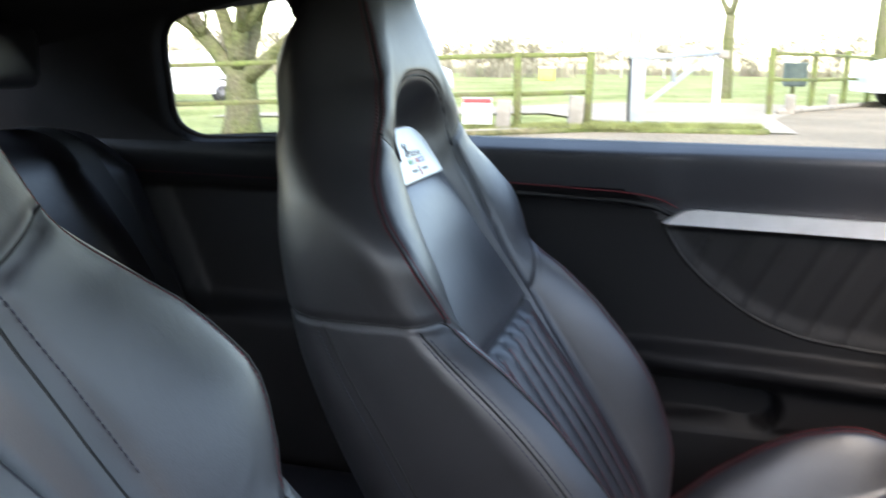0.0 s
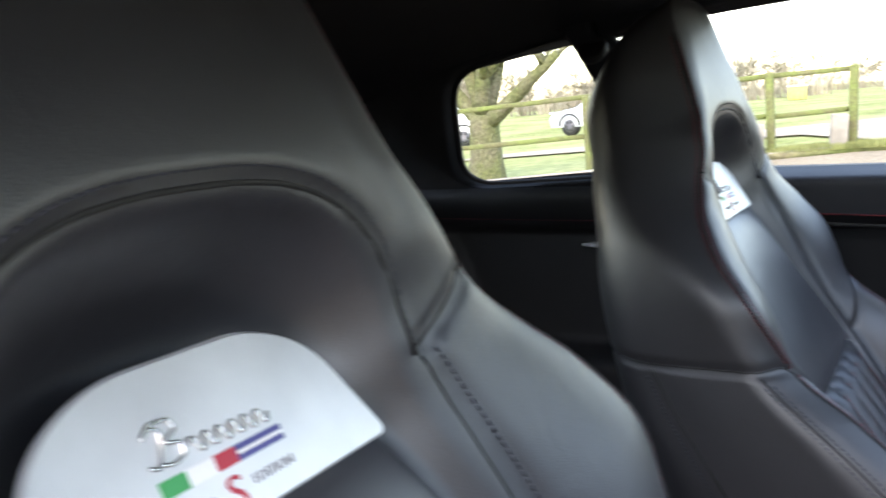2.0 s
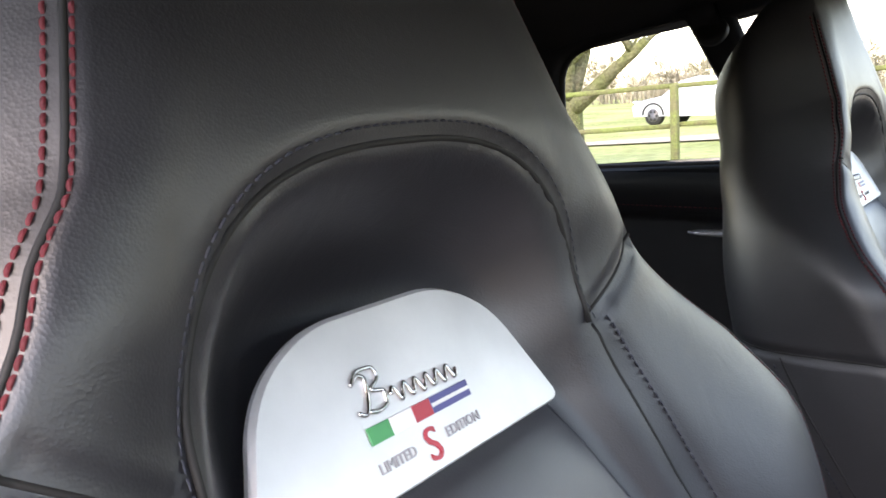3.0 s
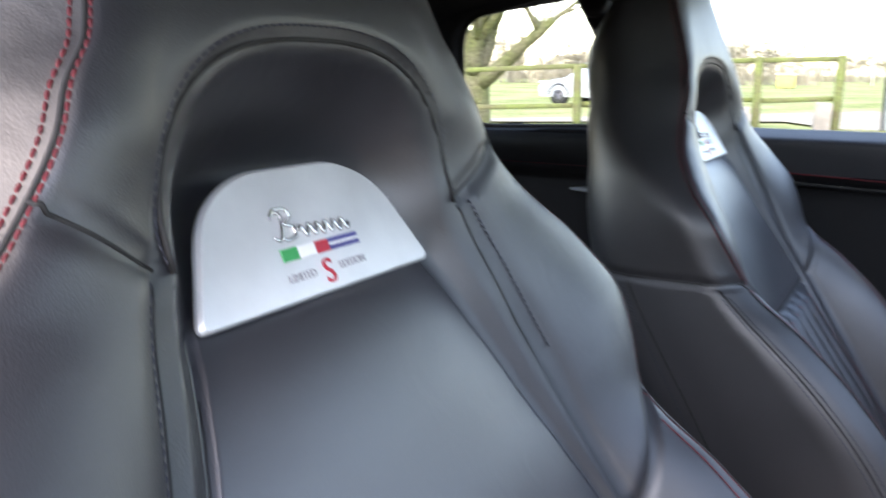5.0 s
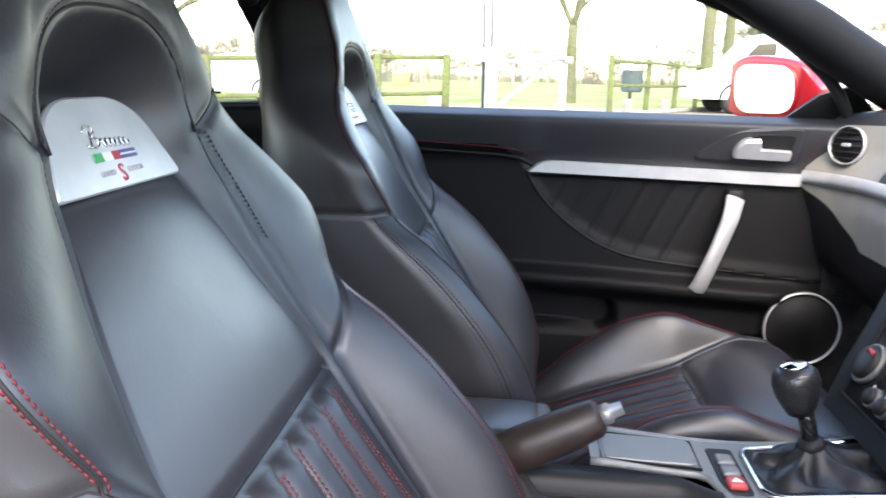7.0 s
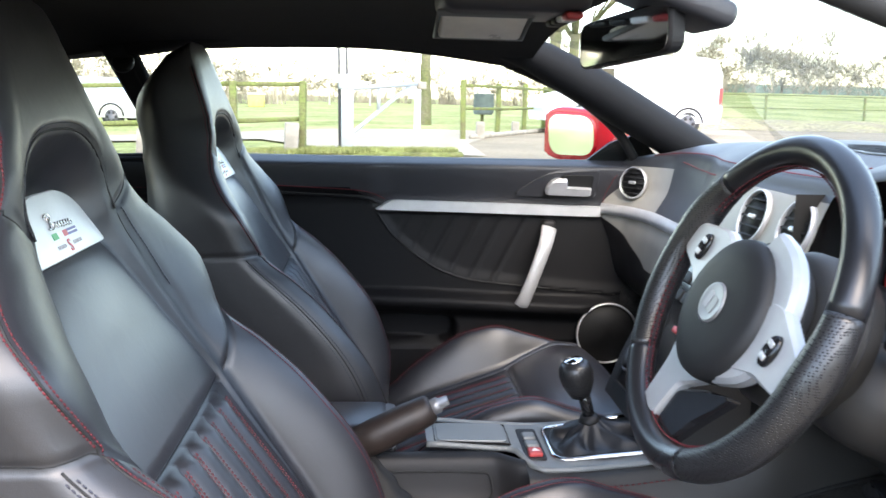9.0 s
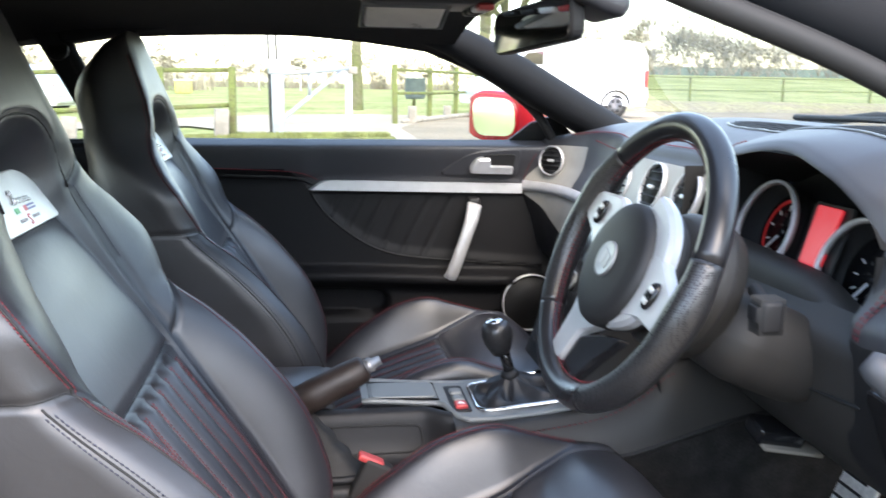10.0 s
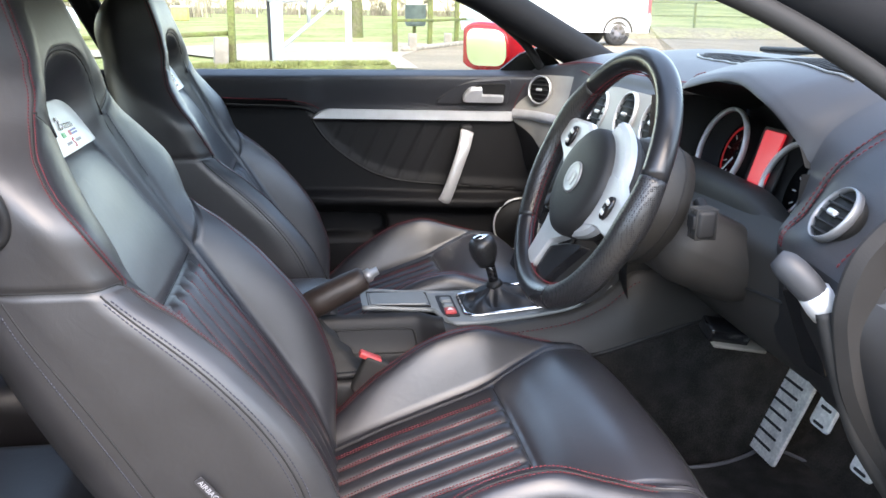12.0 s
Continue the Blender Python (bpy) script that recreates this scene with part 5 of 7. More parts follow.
def gauge(y, x, z, r, start, end, marks, band_on=True):
    m = Matrix.Translation((x, y, z)) @ GAUGE_TILT
    g = kpart("gauge_ring", ring(m @ pose(0, 0, -0.002), r * 1.13, r * 1.035, 0.008, 60), RING_BRIGHT, "knurled silver gauge ring")
    kpart("gauge_cone", turned([(r * 0.99, -0.038), (r * 1.05, 0.0), (r * 1.06, -0.004), (r * 1.0, -0.042)], m, 40), PLASTIC, "black gauge tube", g)
    kpart("gauge_face", turned([(0.0, 0.0), (r * 0.95, 0.0), (r * 0.95, -0.006), (0.0, -0.006)], m @ pose(0, 0, -0.032), 36), GLOSS, "black gauge face", g)
    for k in range(marks):
        w = radians(start + (end - start) * k / (marks - 1))
        c = Vector((r * 0.60 * math.cos(w), r * 0.60 * math.sin(w), -0.0305))
        kpart("gauge_mark", box((r * 0.13, r * 0.03, 0.001), (0, 0, 0), 0.0, m @ Matrix.Translation(c) @ pose(0, 0, 0, 0, 0, math.degrees(w))), WHITE, "", g)
    w0, w1 = radians(start), radians(end)
    arcp = [(r * 0.78 * math.cos(w), r * 0.78 * math.sin(w), -0.031) for w in np.linspace(w0, w1, 28)]
    band = tube(arcp, r * 0.045, 6, flat=0.12)
    band.transform(m)
    if band_on:
        kpart("gauge_band", band, RED_LIT, "faintly glowing red scale band", g)
    w = radians(start + (end - start) * 0.02)
    ndl = box((r * 0.85, r * 0.05, 0.002), (0, 0, 0), 0.0005, m @ Matrix.Translation((r * 0.32 * math.cos(w), r * 0.32 * math.sin(w), -0.026)) @ pose(0, 0, 0, 0, 0, math.degrees(w)))
    kpart("needle", ndl, WHITE, "pale pointer", g)
    kpart("needle_hub", turned([(0.0, 0.0), (r * 0.14, 0.0), (r * 0.12, 0.006), (0.0, 0.007)], m @ pose(0, 0, -0.031), 16), GLOSS, "", g)


# scale colour with a faint glow of its own
RED_LIT = lit_material("red_glowing_scale", (1.0, 0.05, 0.05), 0.012, (0.40, 0.02, 0.025))
gauge(-0.190, 0.748, 0.848, 0.060, 235, -35, 9)
gauge(-0.388, 0.748, 0.826, 0.060, 235, 150, 4, False)
disp_m = Matrix.Translation((0.758, -0.304, 0.853)) @ GAUGE_TILT
kpart("display", plate(rounded([(-0.022, -0.038), (0.022, -0.038), (0.026, 0.040), (-0.026, 0.040)], 0.004, 3), 0.003, disp_m, 0.001), DISPLAY, "red lit information display")
kpart("display_bezel", plate(rounded([(-0.040, -0.062), (0.040, -0.062), (0.040, 0.045), (-0.040, 0.045)], 0.006, 3), 0.004, disp_m @ pose(0, 0, -0.006), 0.001), PLASTIC, "black display surround")
# moulded cowl between the column and the instruments
cowl_top = lambda y: float(table([-0.50, -0.45, -0.42, -0.385, -0.35, -0.30, -0.24, -0.18, -0.13], [0.782, 0.790, 0.800, 0.813, 0.820, 0.822, 0.824, 0.826, 0.828], y))
kpart("cluster_cowl", sheet(lambda y, t: Vector((0.735 - 0.035 * math.sin(min(1.0, t * 2.2) * math.pi / 2) - 0.012 * t, y, cowl_top(y) - 0.075 * t * t + 0.004 * math.sin(math.pi * min(1.0, 2.2 * t)))), np.linspace(-0.50, -0.13, 36), np.linspace(0, 1, 12)), TUNNEL, "smooth dark cowl below the instruments")
# knee panel below the instruments and outer dash end
knee = spline([(0.70, 0, 0.80), (0.665, 0, 0.765), (0.668, 0, 0.72), (0.690, 0, 0.66), (0.74, 0, 0.60), (0.83, 0, 0.555)], 24)
kpart("knee_panel", sheet(lambda y, t: Vector((knee[int(t)].x + 0.02 * (abs(y + 0.36) / 0.2) ** 2 * 0.3, y, knee[int(t)].z)), np.linspace(-0.64, -0.10, 30), range(24)), TUNNEL, "black plastic knee panel")
kpart("panel_gap", tube([(0.676 - 0.006, y, 0.700 - 0.12 * (y + 0.36)) for y in np.linspace(-0.58, -0.30, 12)], 0.0022, 6), DARK, "dark panel gap")
end_cap = kpart("end_moulding", tube(spline([(0.588, -0.640, 0.812), (0.600, -0.652, 0.801), (0.612, -0.659, 0.788), (0.622, -0.663, 0.777)], 12), [0.010, 0.013, 0.015, 0.0155, 0.016, 0.016, 0.016, 0.016, 0.016, 0.0155, 0.015, 0.014], 12), MOULD, "grey moulded end of the strip")
kpart("end_tip", tube([(0.619, -0.662, 0.781), (0.629, -0.665, 0.767), (0.635, -0.667, 0.756)], [0.0165, 0.0168, 0.014], 12), ALU, "silver tip", end_cap)
kpart("switch_panel", plate(rounded([(-0.02, -0.055), (0.025, -0.055), (0.030, 0.05), (-0.02, 0.055)], 0.012, 4), 0.006, Matrix.Translation((0.660, -0.600, 0.715)) @ Matrix(((0, -0.40, -0.916, 0), (-1, 0, 0, 0), (0, 0.916, -0.40, 0), (0, 0, 0, 1))), 0.002), GLOSS, "black light switch panel")
kpart("door_seal", tube(spline([(0.624, -0.676, 0.764), (0.634, -0.682, 0.728), (0.645, -0.684, 0.697), (0.673, -0.686, 0.632), (0.744, -0.688, 0.53), (0.83, -0.69, 0.40), (0.95, -0.69, 0.30)], 40), 0.0085, 12), RUBBER, "black rubber door seal")
END_EDGE = rounded([(0.672, 0.872), (0.637, 0.836), (0.625, 0.803), (0.622, 0.768), (0.629, 0.733), (0.642, 0.684), (0.678, 0.619), (0.752, 0.53), (0.85, 0.40), (1.02, 0.36), (1.02, 0.86), (0.80, 0.895)], 0.035, 8)
END_M = Matrix(((1, 0, 0, 0), (0, 0, -1, -0.690), (0, 1, 0, 0), (0, 0, 0, 1)))
end_panel = kpart("end_panel", plate(END_EDGE, 0.014, END_M, 0.010), END_BLACK, "dark moulded end of the dashboard")
kpart("end_cover", plate(rounded([(0.712, 0.842), (0.672, 0.812), (0.655, 0.775), (0.655, 0.735), (0.672, 0.675), (0.70, 0.60), (0.75, 0.50), (0.98, 0.46), (0.98, 0.83), (0.82, 0.86)], 0.05, 8), 0.006, END_M @ pose(0, 0, 0.013), 0.005), END_BLACK, "dark clipped end cover", end_panel)
# centre stack: leans back, widens towards the top
STACK_Z = [0.845, 0.757, 0.688, 0.6245, 0.583, 0.520]
STACK_X = [0.640, 0.593, 0.560, 0.525, 0.504, 0.480]
STACK_Y = [0.213, 0.195, 0.180, 0.165, 0.151, 0.140]


def stack_at(y, z, out=0.0):
    """Point of the leaning panel at height z, moved out along its normal."""
    return Vector((float(np.interp(-z, [-q for q in STACK_Z], STACK_X)) - 0.87 * out, y, z + 0.495 * out))


def stack_m(y, z, out=0.0):
    p = stack_at(y, z, out)
    return Matrix(((0, 0.495, -0.87, p.x), (-1, 0, 0, p.y), (0, 0.87, 0.495, p.z), (0, 0, 0, 1)))


stack_rows = []
for z in np.linspace(0.845, 0.572, 22):
    ye = float(np.interp(-z, [-q for q in STACK_Z], STACK_Y))
    f = stack_at(0, z)
    row = [Vector((0.74, ye + 0.004, z)), Vector((f.x + 0.06, ye + 0.003, z)), Vector((f.x + 0.008, ye + 0.001, z)), Vector((f.x + 0.002, ye - 0.002, z))]
    row += [Vector((f.x, float(y), z)) for y in np.linspace(ye - 0.008, -0.096, 10)]
    row += [Vector((f.x + 0.008, -0.102, z)), Vector((0.74, -0.106, z))]
    stack_rows.append(row)
kpart("stack_surround", mesh_of([p for r in stack_rows for p in r], grid_faces(22, len(stack_rows[0]))), PLASTIC, "black leaning centre stack surround")
kpart("control_panel", sheet(lambda u, t: stack_at(-0.090 + u * (0.204 + 0.035 * t), 0.597 + 0.225 * t, 0.003), np.linspace(0, 1, 8), np.linspace(0, 1, 12)), GLOSS, "black centre control panel")
kpart("panel_frame", tube([stack_at(-0.090, 0.597, 0.002), stack_at(0.114, 0.597, 0.002), stack_at(0.149, 0.822, 0.002), stack_at(-0.090, 0.822, 0.002)], 0.004, 8, closed=True), PLASTIC, "black rounded panel edge")
for y, z, r in ((0.097, 0.640, 0.026), (-0.060, 0.640, 0.026), (0.092, 0.706, 0.017), (-0.060, 0.706, 0.017), (0.046, 0.616, 0.0125), (0.014, 0.616, 0.0125), (-0.018, 0.616, 0.0125)):
    m = stack_m(y, z, 0.003)
    kn = kpart("dial", turned([(0.0, 0.0), (r * 0.86, 0.0), (r * 0.80, 0.010), (r * 0.6, 0.012), (0.0, 0.012)], m, 24), PLASTIC, "round climate dial")
    kpart("dial_ring", ring(m, r, r * 0.86, 0.006, 28), CONSOLE, "silver dial ring", kn)
    kpart("dial_mark", box((0.0015, r * 0.5, 0.001), (0, r * 0.45, 0.0122), 0.0, m), WHITE, "", kn)
for i in range(3):
    for j in range(4):
        kpart("button", box((0.034, 0.018, 0.006), (0, 0, 0), 0.002, stack_m(-0.046 + 0.040 * j, 0.800 - 0.026 * i, 0.004)), PLASTIC, "black push button")
kpart("red_button", box((0.020, 0.010, 0.006), (0, 0, 0), 0.002, stack_m(0.018, 0.706, 0.004)), RED_PLASTIC, "small red button")
kpart("panel_print", box((0.016, 0.006, 0.001), (0, 0, 0), 0.0, stack_m(0.092, 0.652, 0.0155)), RED_PLASTIC, "red printed mark")

# ---- steering wheel ----
W_AT = Vector((0.481, -0.356, 0.841))
W_M = Matrix.Translation(W_AT) @ Matrix(((0, 0, -1, 0), (-1, 0, 0, 0), (0, 1, 0, 0), (0, 0, 0, 1))) @ pose(0, 0, 0, -23.5, 2.5) @ pose(0, 0, 0, 0, 0, -17)
wheel = empty("steering_wheel", "black leather steering wheel with silver spokes and red stitching", "steering wheel", W_AT)


def wpart(name, me, mat, label="", parent=None):
    me.transform(Matrix.Translation(-W_AT) @ W_M)
    return part(name, me, mat, parent or wheel, label)


R_RIM = 0.1655


def rim_arc(a0, a1, r, n=40):
    return [(R_RIM * math.cos(radians(a)), R_RIM * math.sin(radians(a)), 0) for a in np.linspace(a0, a1, n)]


wpart("rim", tube(rim_arc(28, 152, 0), [0.0158] * 40, 18, flat=1.0), RIM_HIDE, "smooth black leather upper rim")
wpart("rim", tube(rim_arc(232, 308, 0), [0.0158] * 40, 18), RIM_HIDE, "smooth black leather lower rim")
for a0, a1 in ((-52, 28), (152, 232)):
    wpart("rim_grip", tube(rim_arc(a0, a1, 0), [0.0160 + 0.0025 * math.sin(math.pi * k / 39) + 0.002 * math.exp(-((k - (30 if a0 < 0 else 9)) / 5.0) ** 2) for k in range(40)], 18), PERF, "perforated black leather grip")
wpart("stitching", stitches([((R_RIM - 0.0168) * math.cos(radians(a)), (R_RIM - 0.0168) * math.sin(radians(a)), 0.003) for a in np.linspace(-170, 190, 240)], 0.0045, 0.0012, 0.0011, [Vector((-math.cos(radians(a)), -math.sin(radians(a)), 0)) for a in np.linspace(-170, 190, 240)]), THREAD, "red thread stitching inside the rim")
wpart("stitching", stitches([((R_RIM - 0.0165) * math.cos(radians(a)), (R_RIM - 0.0165) * math.sin(radians(a)), -0.003) for a in np.linspace(-170, 190, 240)], 0.0045, 0.0012, 0.0011, [Vector((-math.cos(radians(a)), -math.sin(radians(a)), 0)) for a in np.linspace(-170, 190, 240)]), THREAD, "red thread stitching inside the rim")
hub = wpart("airbag_cover", turned([(0.0, -0.03), (0.068, -0.03), (0.075, -0.005), (0.0755, 0.010), (0.073, 0.018), (0.066, 0.0225), (0.050, 0.0255), (0.028, 0.0268), (0.0, 0.027)], pose(0, -0.009, -0.007), 44), HUB, "black round airbag cover")
emb = wpart("emblem", turned([(0.0, 0.0), (0.022, 0.0), (0.021, 0.0035), (0.0185, 0.003), (0.0, 0.003)], pose(0, -0.008, 0.0190), 32), RING_SILVER, "round silver emblem", hub)
for k, (mat, x, w) in enumerate(((GREY_INK, -0.006, 0.010), (RING_SILVER, 0.006, 0.010))):
    wpart("emblem_field", plate(rounded([(x - w / 2, -0.009), (x + w / 2, -0.009), (x + w / 2, 0.009), (x - w / 2, 0.009)], 0.003, 3), 0.0006, pose(0, -0.008, 0.0222), 0.0002), mat, "", emb)


def spoke(points, z0, z1):
    return plate(rounded(points, 0.010, 4), 0.012, pose(0, 0, z0), 0.004)


for sx in (1, -1):
    pts = [(0.058 * sx, 0.040), (0.082 * sx, 0.046), (0.150 * sx, 0.024), (0.152 * sx, -0.012), (0.100 * sx, -0.022), (0.062 * sx, -0.040)]
    sp = wpart("spoke", spoke(pts if sx > 0 else list(reversed(pts)), -0.006, 0), SPOKE, "satin silver spoke with buttons")
    wpart("button_pad", turned([(0.0, 0.0), (0.0125, 0.0), (0.0115, 0.005), (0.0, 0.006)], pose(0.106 * sx, 0.010, 0.005) @ Matrix.Diagonal((0.8, 1.35, 1, 1)), 24), GLOSS, "black button pad", sp)
    wpart("button", box((0.010, 0.006, 0.002), (0.106 * sx, 0.017, 0.0115), 0.001), ALU, "", sp)
    wpart("button", box((0.010, 0.006, 0.002), (0.106 * sx, 0.003, 0.0115), 0.001), ALU, "", sp)
low_sp = wpart("lower_spoke", spoke([(-0.064, -0.040), (0.030, -0.050), (0.050, -0.062), (0.030, -0.082), (0.010, -0.100), (0.004, -0.124), (0.002, -0.152), (-0.036, -0.156), (-0.042, -0.095)], -0.008, 0), SPOKE, "broad satin silver lower spoke")
wpart("spoke_insert", spoke([(0.004, -0.108), (0.044, -0.078), (0.092, -0.052), (0.068, -0.100), (0.046, -0.152), (0.006, -0.153)], -0.013, 0), GLOSS, "gloss black spoke insert", low_sp)
wpart("hub_collar", turned([(0.0, -0.06), (0.050, -0.06), (0.074, -0.03), (0.076, -0.020), (0.0, -0.020)], pose(0, 0, 0), 40), HUB, "black boss behind the airbag cover")
band_r = lambda w: 0.0785 + 0.0225 * float(smooth_step(radians(-50), radians(0), w)) - 0.010 * float(smooth_step(radians(40), radians(92), w))
arc_out = [(band_r(w) * math.cos(w), band_r(w) * math.sin(w)) for w in np.linspace(radians(-48), radians(92), 24)]
arc_in = [(0.070 * math.cos(w), 0.070 * math.sin(w)) for w in np.linspace(radians(98), radians(-52), 24)]
wpart("collar_band", plate(arc_out + arc_in, 0.014, pose(0, -0.006, -0.009), 0.005), SPOKE, "curved satin silver band beside the airbag cover")
# column shroud and stalks
col = empty("steering_column", "black plastic steering column shroud with stalk", "steering column", (0.62, -0.36, 0.80))


def cpart(name, me, mat, label="", parent=None):
    me.transform(Matrix.Translation((-0.62, 0.36, -0.80)))
    return part(name, me, mat, parent or col, label)


axis = (W_M.to_3x3() @ Vector((0, 0, -1))).normalized()
C_AT, c_axis = Vector((0.495, -0.356, 0.838)), Vector((0.955, -0.084, -0.258))
cs = [W_AT + axis * d for d in (0.045, 0.06, 0.085, 0.105, 0.115)]
cpart("shroud", tube(cs, [0.072, 0.082, 0.085, 0.083, 0.060], 32), TUNNEL, "black round column shroud")
cpart("shroud_ring", tube([W_AT + axis * 0.088, W_AT + axis * 0.090], 0.0858, 32), DARK, "", None)
low_m = Matrix.Translation(C_AT + c_axis * 0.150 + Vector((0, 0, -0.055)))
cpart("shroud_lower", box((0.17, 0.165, 0.105), (0, 0, 0), 0.051, low_m @ pose(0, 0, 0, 0, 22), 6), TUNNEL, "black column lower cover")
for sy in (-1, 1):
    base = C_AT + c_axis * 0.075 + Vector((0, 0, 0.012))
    st = cpart("stalk", tube([base + Vector((0.040, 0.06 * sy, -0.012)), base + Vector((0.018, 0.115 * sy, -0.010)), base + Vector((-0.006, 0.165 * sy, -0.008))], [0.008, 0.007, 0.007], 12), DARK, "black control stalk")
    cpart("stalk_head", box((0.024, 0.026, 0.034), base + Vector((-0.010, 0.172 * sy, -0.008)), 0.006, None, 3), PLASTIC, "ribbed stalk head", st)
    for k in range(4):
        cpart("stalk_rib", box((0.0262, 0.0022, 0.0362), base + Vector((-0.010, (0.163 + 0.006 * k) * sy, -0.008)), 0.005, None, 2), DARK, "", st)
    cpart("stalk_switch", box((0.006, 0.018, 0.016), base + Vector((-0.0225, 0.172 * sy, -0.006)), 0.002), PLASTIC, "", st)

# ---- centre console ----
con = empty("centre_console", "black centre console with silver top and chrome gear surround", "console", (0.3, 0, 0.2))


def opart(name, me, mat, label="", parent=None):
    me.transform(Matrix.Translation((-0.3, 0, -0.2)))
    return part(name, me, mat, parent or con, label)


def con_top(x):
    return float(table([-0.5, 0.10, 0.20, 0.30, 0.37, 0.45, 0.54, 0.60, 0.66, 1.2], [0.50, 0.50, 0.545, 0.538, 0.535, 0.540, 0.556, 0.585, 0.63, 0.64], x))


def con_row(x, n=28):
    """Cut across the console: rounded top and leaning sides."""
    z, w = con_top(x), 0.092 + 0.02 * float(smooth_step(0.45, 0.66, x))
    pts = [(-w - 0.045, 0.18), (-w - 0.040, z - 0.10), (-w - 0.030, z - 0.045), (-w - 0.012, z - 0.014), (-w, z - 0.002), (-w * 0.5, z), (w * 0.5, z), (w, z - 0.002), (w + 0.012, z - 0.014), (w + 0.030, z - 0.045), (w + 0.04, z - 0.10), (w + 0.045, 0.18)]
    t = np.linspace(0, 1, len(pts))
    q = np.linspace(0, 1, n)
    return [Vector((x, float(a), float(b))) for a, b in zip(table(t, [p[0] for p in pts], q), table(t, [p[1] for p in pts], q))]


xs_c = np.linspace(0.335, 1.15, 60)
low_edge = lambda x: float(table([0.33, 0.57, 0.656, 0.755, 1.2], [0.46, 0.492, 0.520, 0.548, 0.62], x))


def split_row(x):
    """Carpet part and bare part of the cut at x, on the driver's side."""
    row = con_row(x, 160)
    k = next(i for i, p in enumerate(row) if p.z > low_edge(x))
    f = (low_edge(x) - row[k - 1].z) / (row[k].z - row[k - 1].z)
    joint = row[k - 1].lerp(row[k], f)
    pick = lambda a, n: [a[int(round(i * (len(a) - 1) / (n - 1)))] for i in range(n)]
    return pick(row[:k] + [joint], 10), pick([joint] + row[k:], 36)


cut_rows = [split_row(x) for x in xs_c]
opart("tunnel_side", mesh_of([p for r in cut_rows for p in r[1]], grid_faces(60, 36)), TUNNEL, "dark grey console side")
opart("tunnel_carpet", mesh_of([p for r in cut_rows for p in r[0]], grid_faces(60, 10)), CARPET, "black carpet on the tunnel")
opart("carpet_edge", tube([r[1][0] for r in cut_rows], 0.004, 6), DARK, "dark joint above the carpet")
# grey top panel
NEAR = lambda x: -0.010 - 0.070 * float(smooth_step(0.325, 0.352, x)) - 0.02 * float(smooth_step(0.45, 0.64, x))
FAR = lambda x: 0.080 + 0.02 * float(smooth_step(0.45, 0.64, x))
top_v = [Vector((x, NEAR(x) + (FAR(x) - NEAR(x)) * (f + 1) / 2, con_top(x) + 0.004)) for x in np.linspace(0.20, 0.62, 40) for f in np.linspace(-1, 1, 9)]
opart("top_panel", mesh_of(top_v, grid_faces(40, 9)), CONSOLE, "satin silver console top")
for f in (-1, 1):
    opart("top_edge", tube([Vector((x, (NEAR if f < 0 else FAR)(x), con_top(x) + 0.001)) for x in np.linspace(0.20, 0.62, 30)], 0.005, 8), CONSOLE, "rounded silver edge")
opart("stitching", stitches([Vector((x, -0.112 - 0.02 * float(smooth_step(0.45, 0.66, x)), con_top(x) - 0.013)) for x in np.linspace(0.335, 0.66, 40)], 0.005, 0.003, 0.001, [Vector((0, -0.7, 0.7))] * 40), THREAD, "red thread stitching")
opart("tray_lid", plate(rounded([(0.215, -0.006), (0.318, -0.010), (0.318, 0.055), (0.215, 0.06)], 0.010, 4), 0.003, pose(0, 0, 0.547), 0.0015), CONSOLE, "grey sliding tray lid")
opart("tray_gap", tube([(0.212, -0.009, 0.5495), (0.321, -0.013, 0.5455), (0.321, 0.058, 0.5455), (0.212, 0.063, 0.5495)], 0.0016, 6, closed=True), DARK)
# gear lever
gl = [Vector((x, y, con_top(x) + 0.006)) for x, y in rounded([(0.378, -0.058), (0.530, -0.066), (0.548, 0.066), (0.378, 0.058)], 0.022, 6)]
opart("boot_floor", mesh_of([Vector((v.x, v.y, con_top(v.x) + 0.0055)) for v in gl], [tuple(range(len(gl)))], False), DARK, "dark floor of the gear opening")
opart("gear_surround", tube(gl, 0.0036, 10, closed=True), CHROME, "bright chrome gear surround")
opart("button_plate", plate(rounded([(0.338, -0.055), (0.368, -0.055), (0.368, 0.055), (0.338, 0.055)], 0.006, 4), 0.003, pose(0, 0, 0.5385), 0.001), PLASTIC, "dark button plate")
for k, mat in enumerate((RED_PLASTIC, CONSOLE, CONSOLE)):
    opart("button", box((0.020, 0.022, 0.008), (0.353, -0.036 + 0.028 * k, 0.5435), 0.003 if k == 0 else 0.0075, None, 4), mat, "red hazard button" if k == 0 else "silver button")
opart("button_mark", plate([(-0.006, -0.004), (0.006, -0.004), (0.0, 0.007)], 0.0006, pose(0.353, -0.036, 0.5472), 0.0002), WHITE, "pale triangle mark")
lever = empty("gear_lever", "black gear lever with leather boot and perforated knob", "gear lever", (0.44, 0.005, 0.53))


def gpart(name, me, mat, label="", parent=None):
    me.transform(Matrix.Translation((-0.44, -0.005, -0.53)))
    return part(name, me, mat, parent or lever, label)


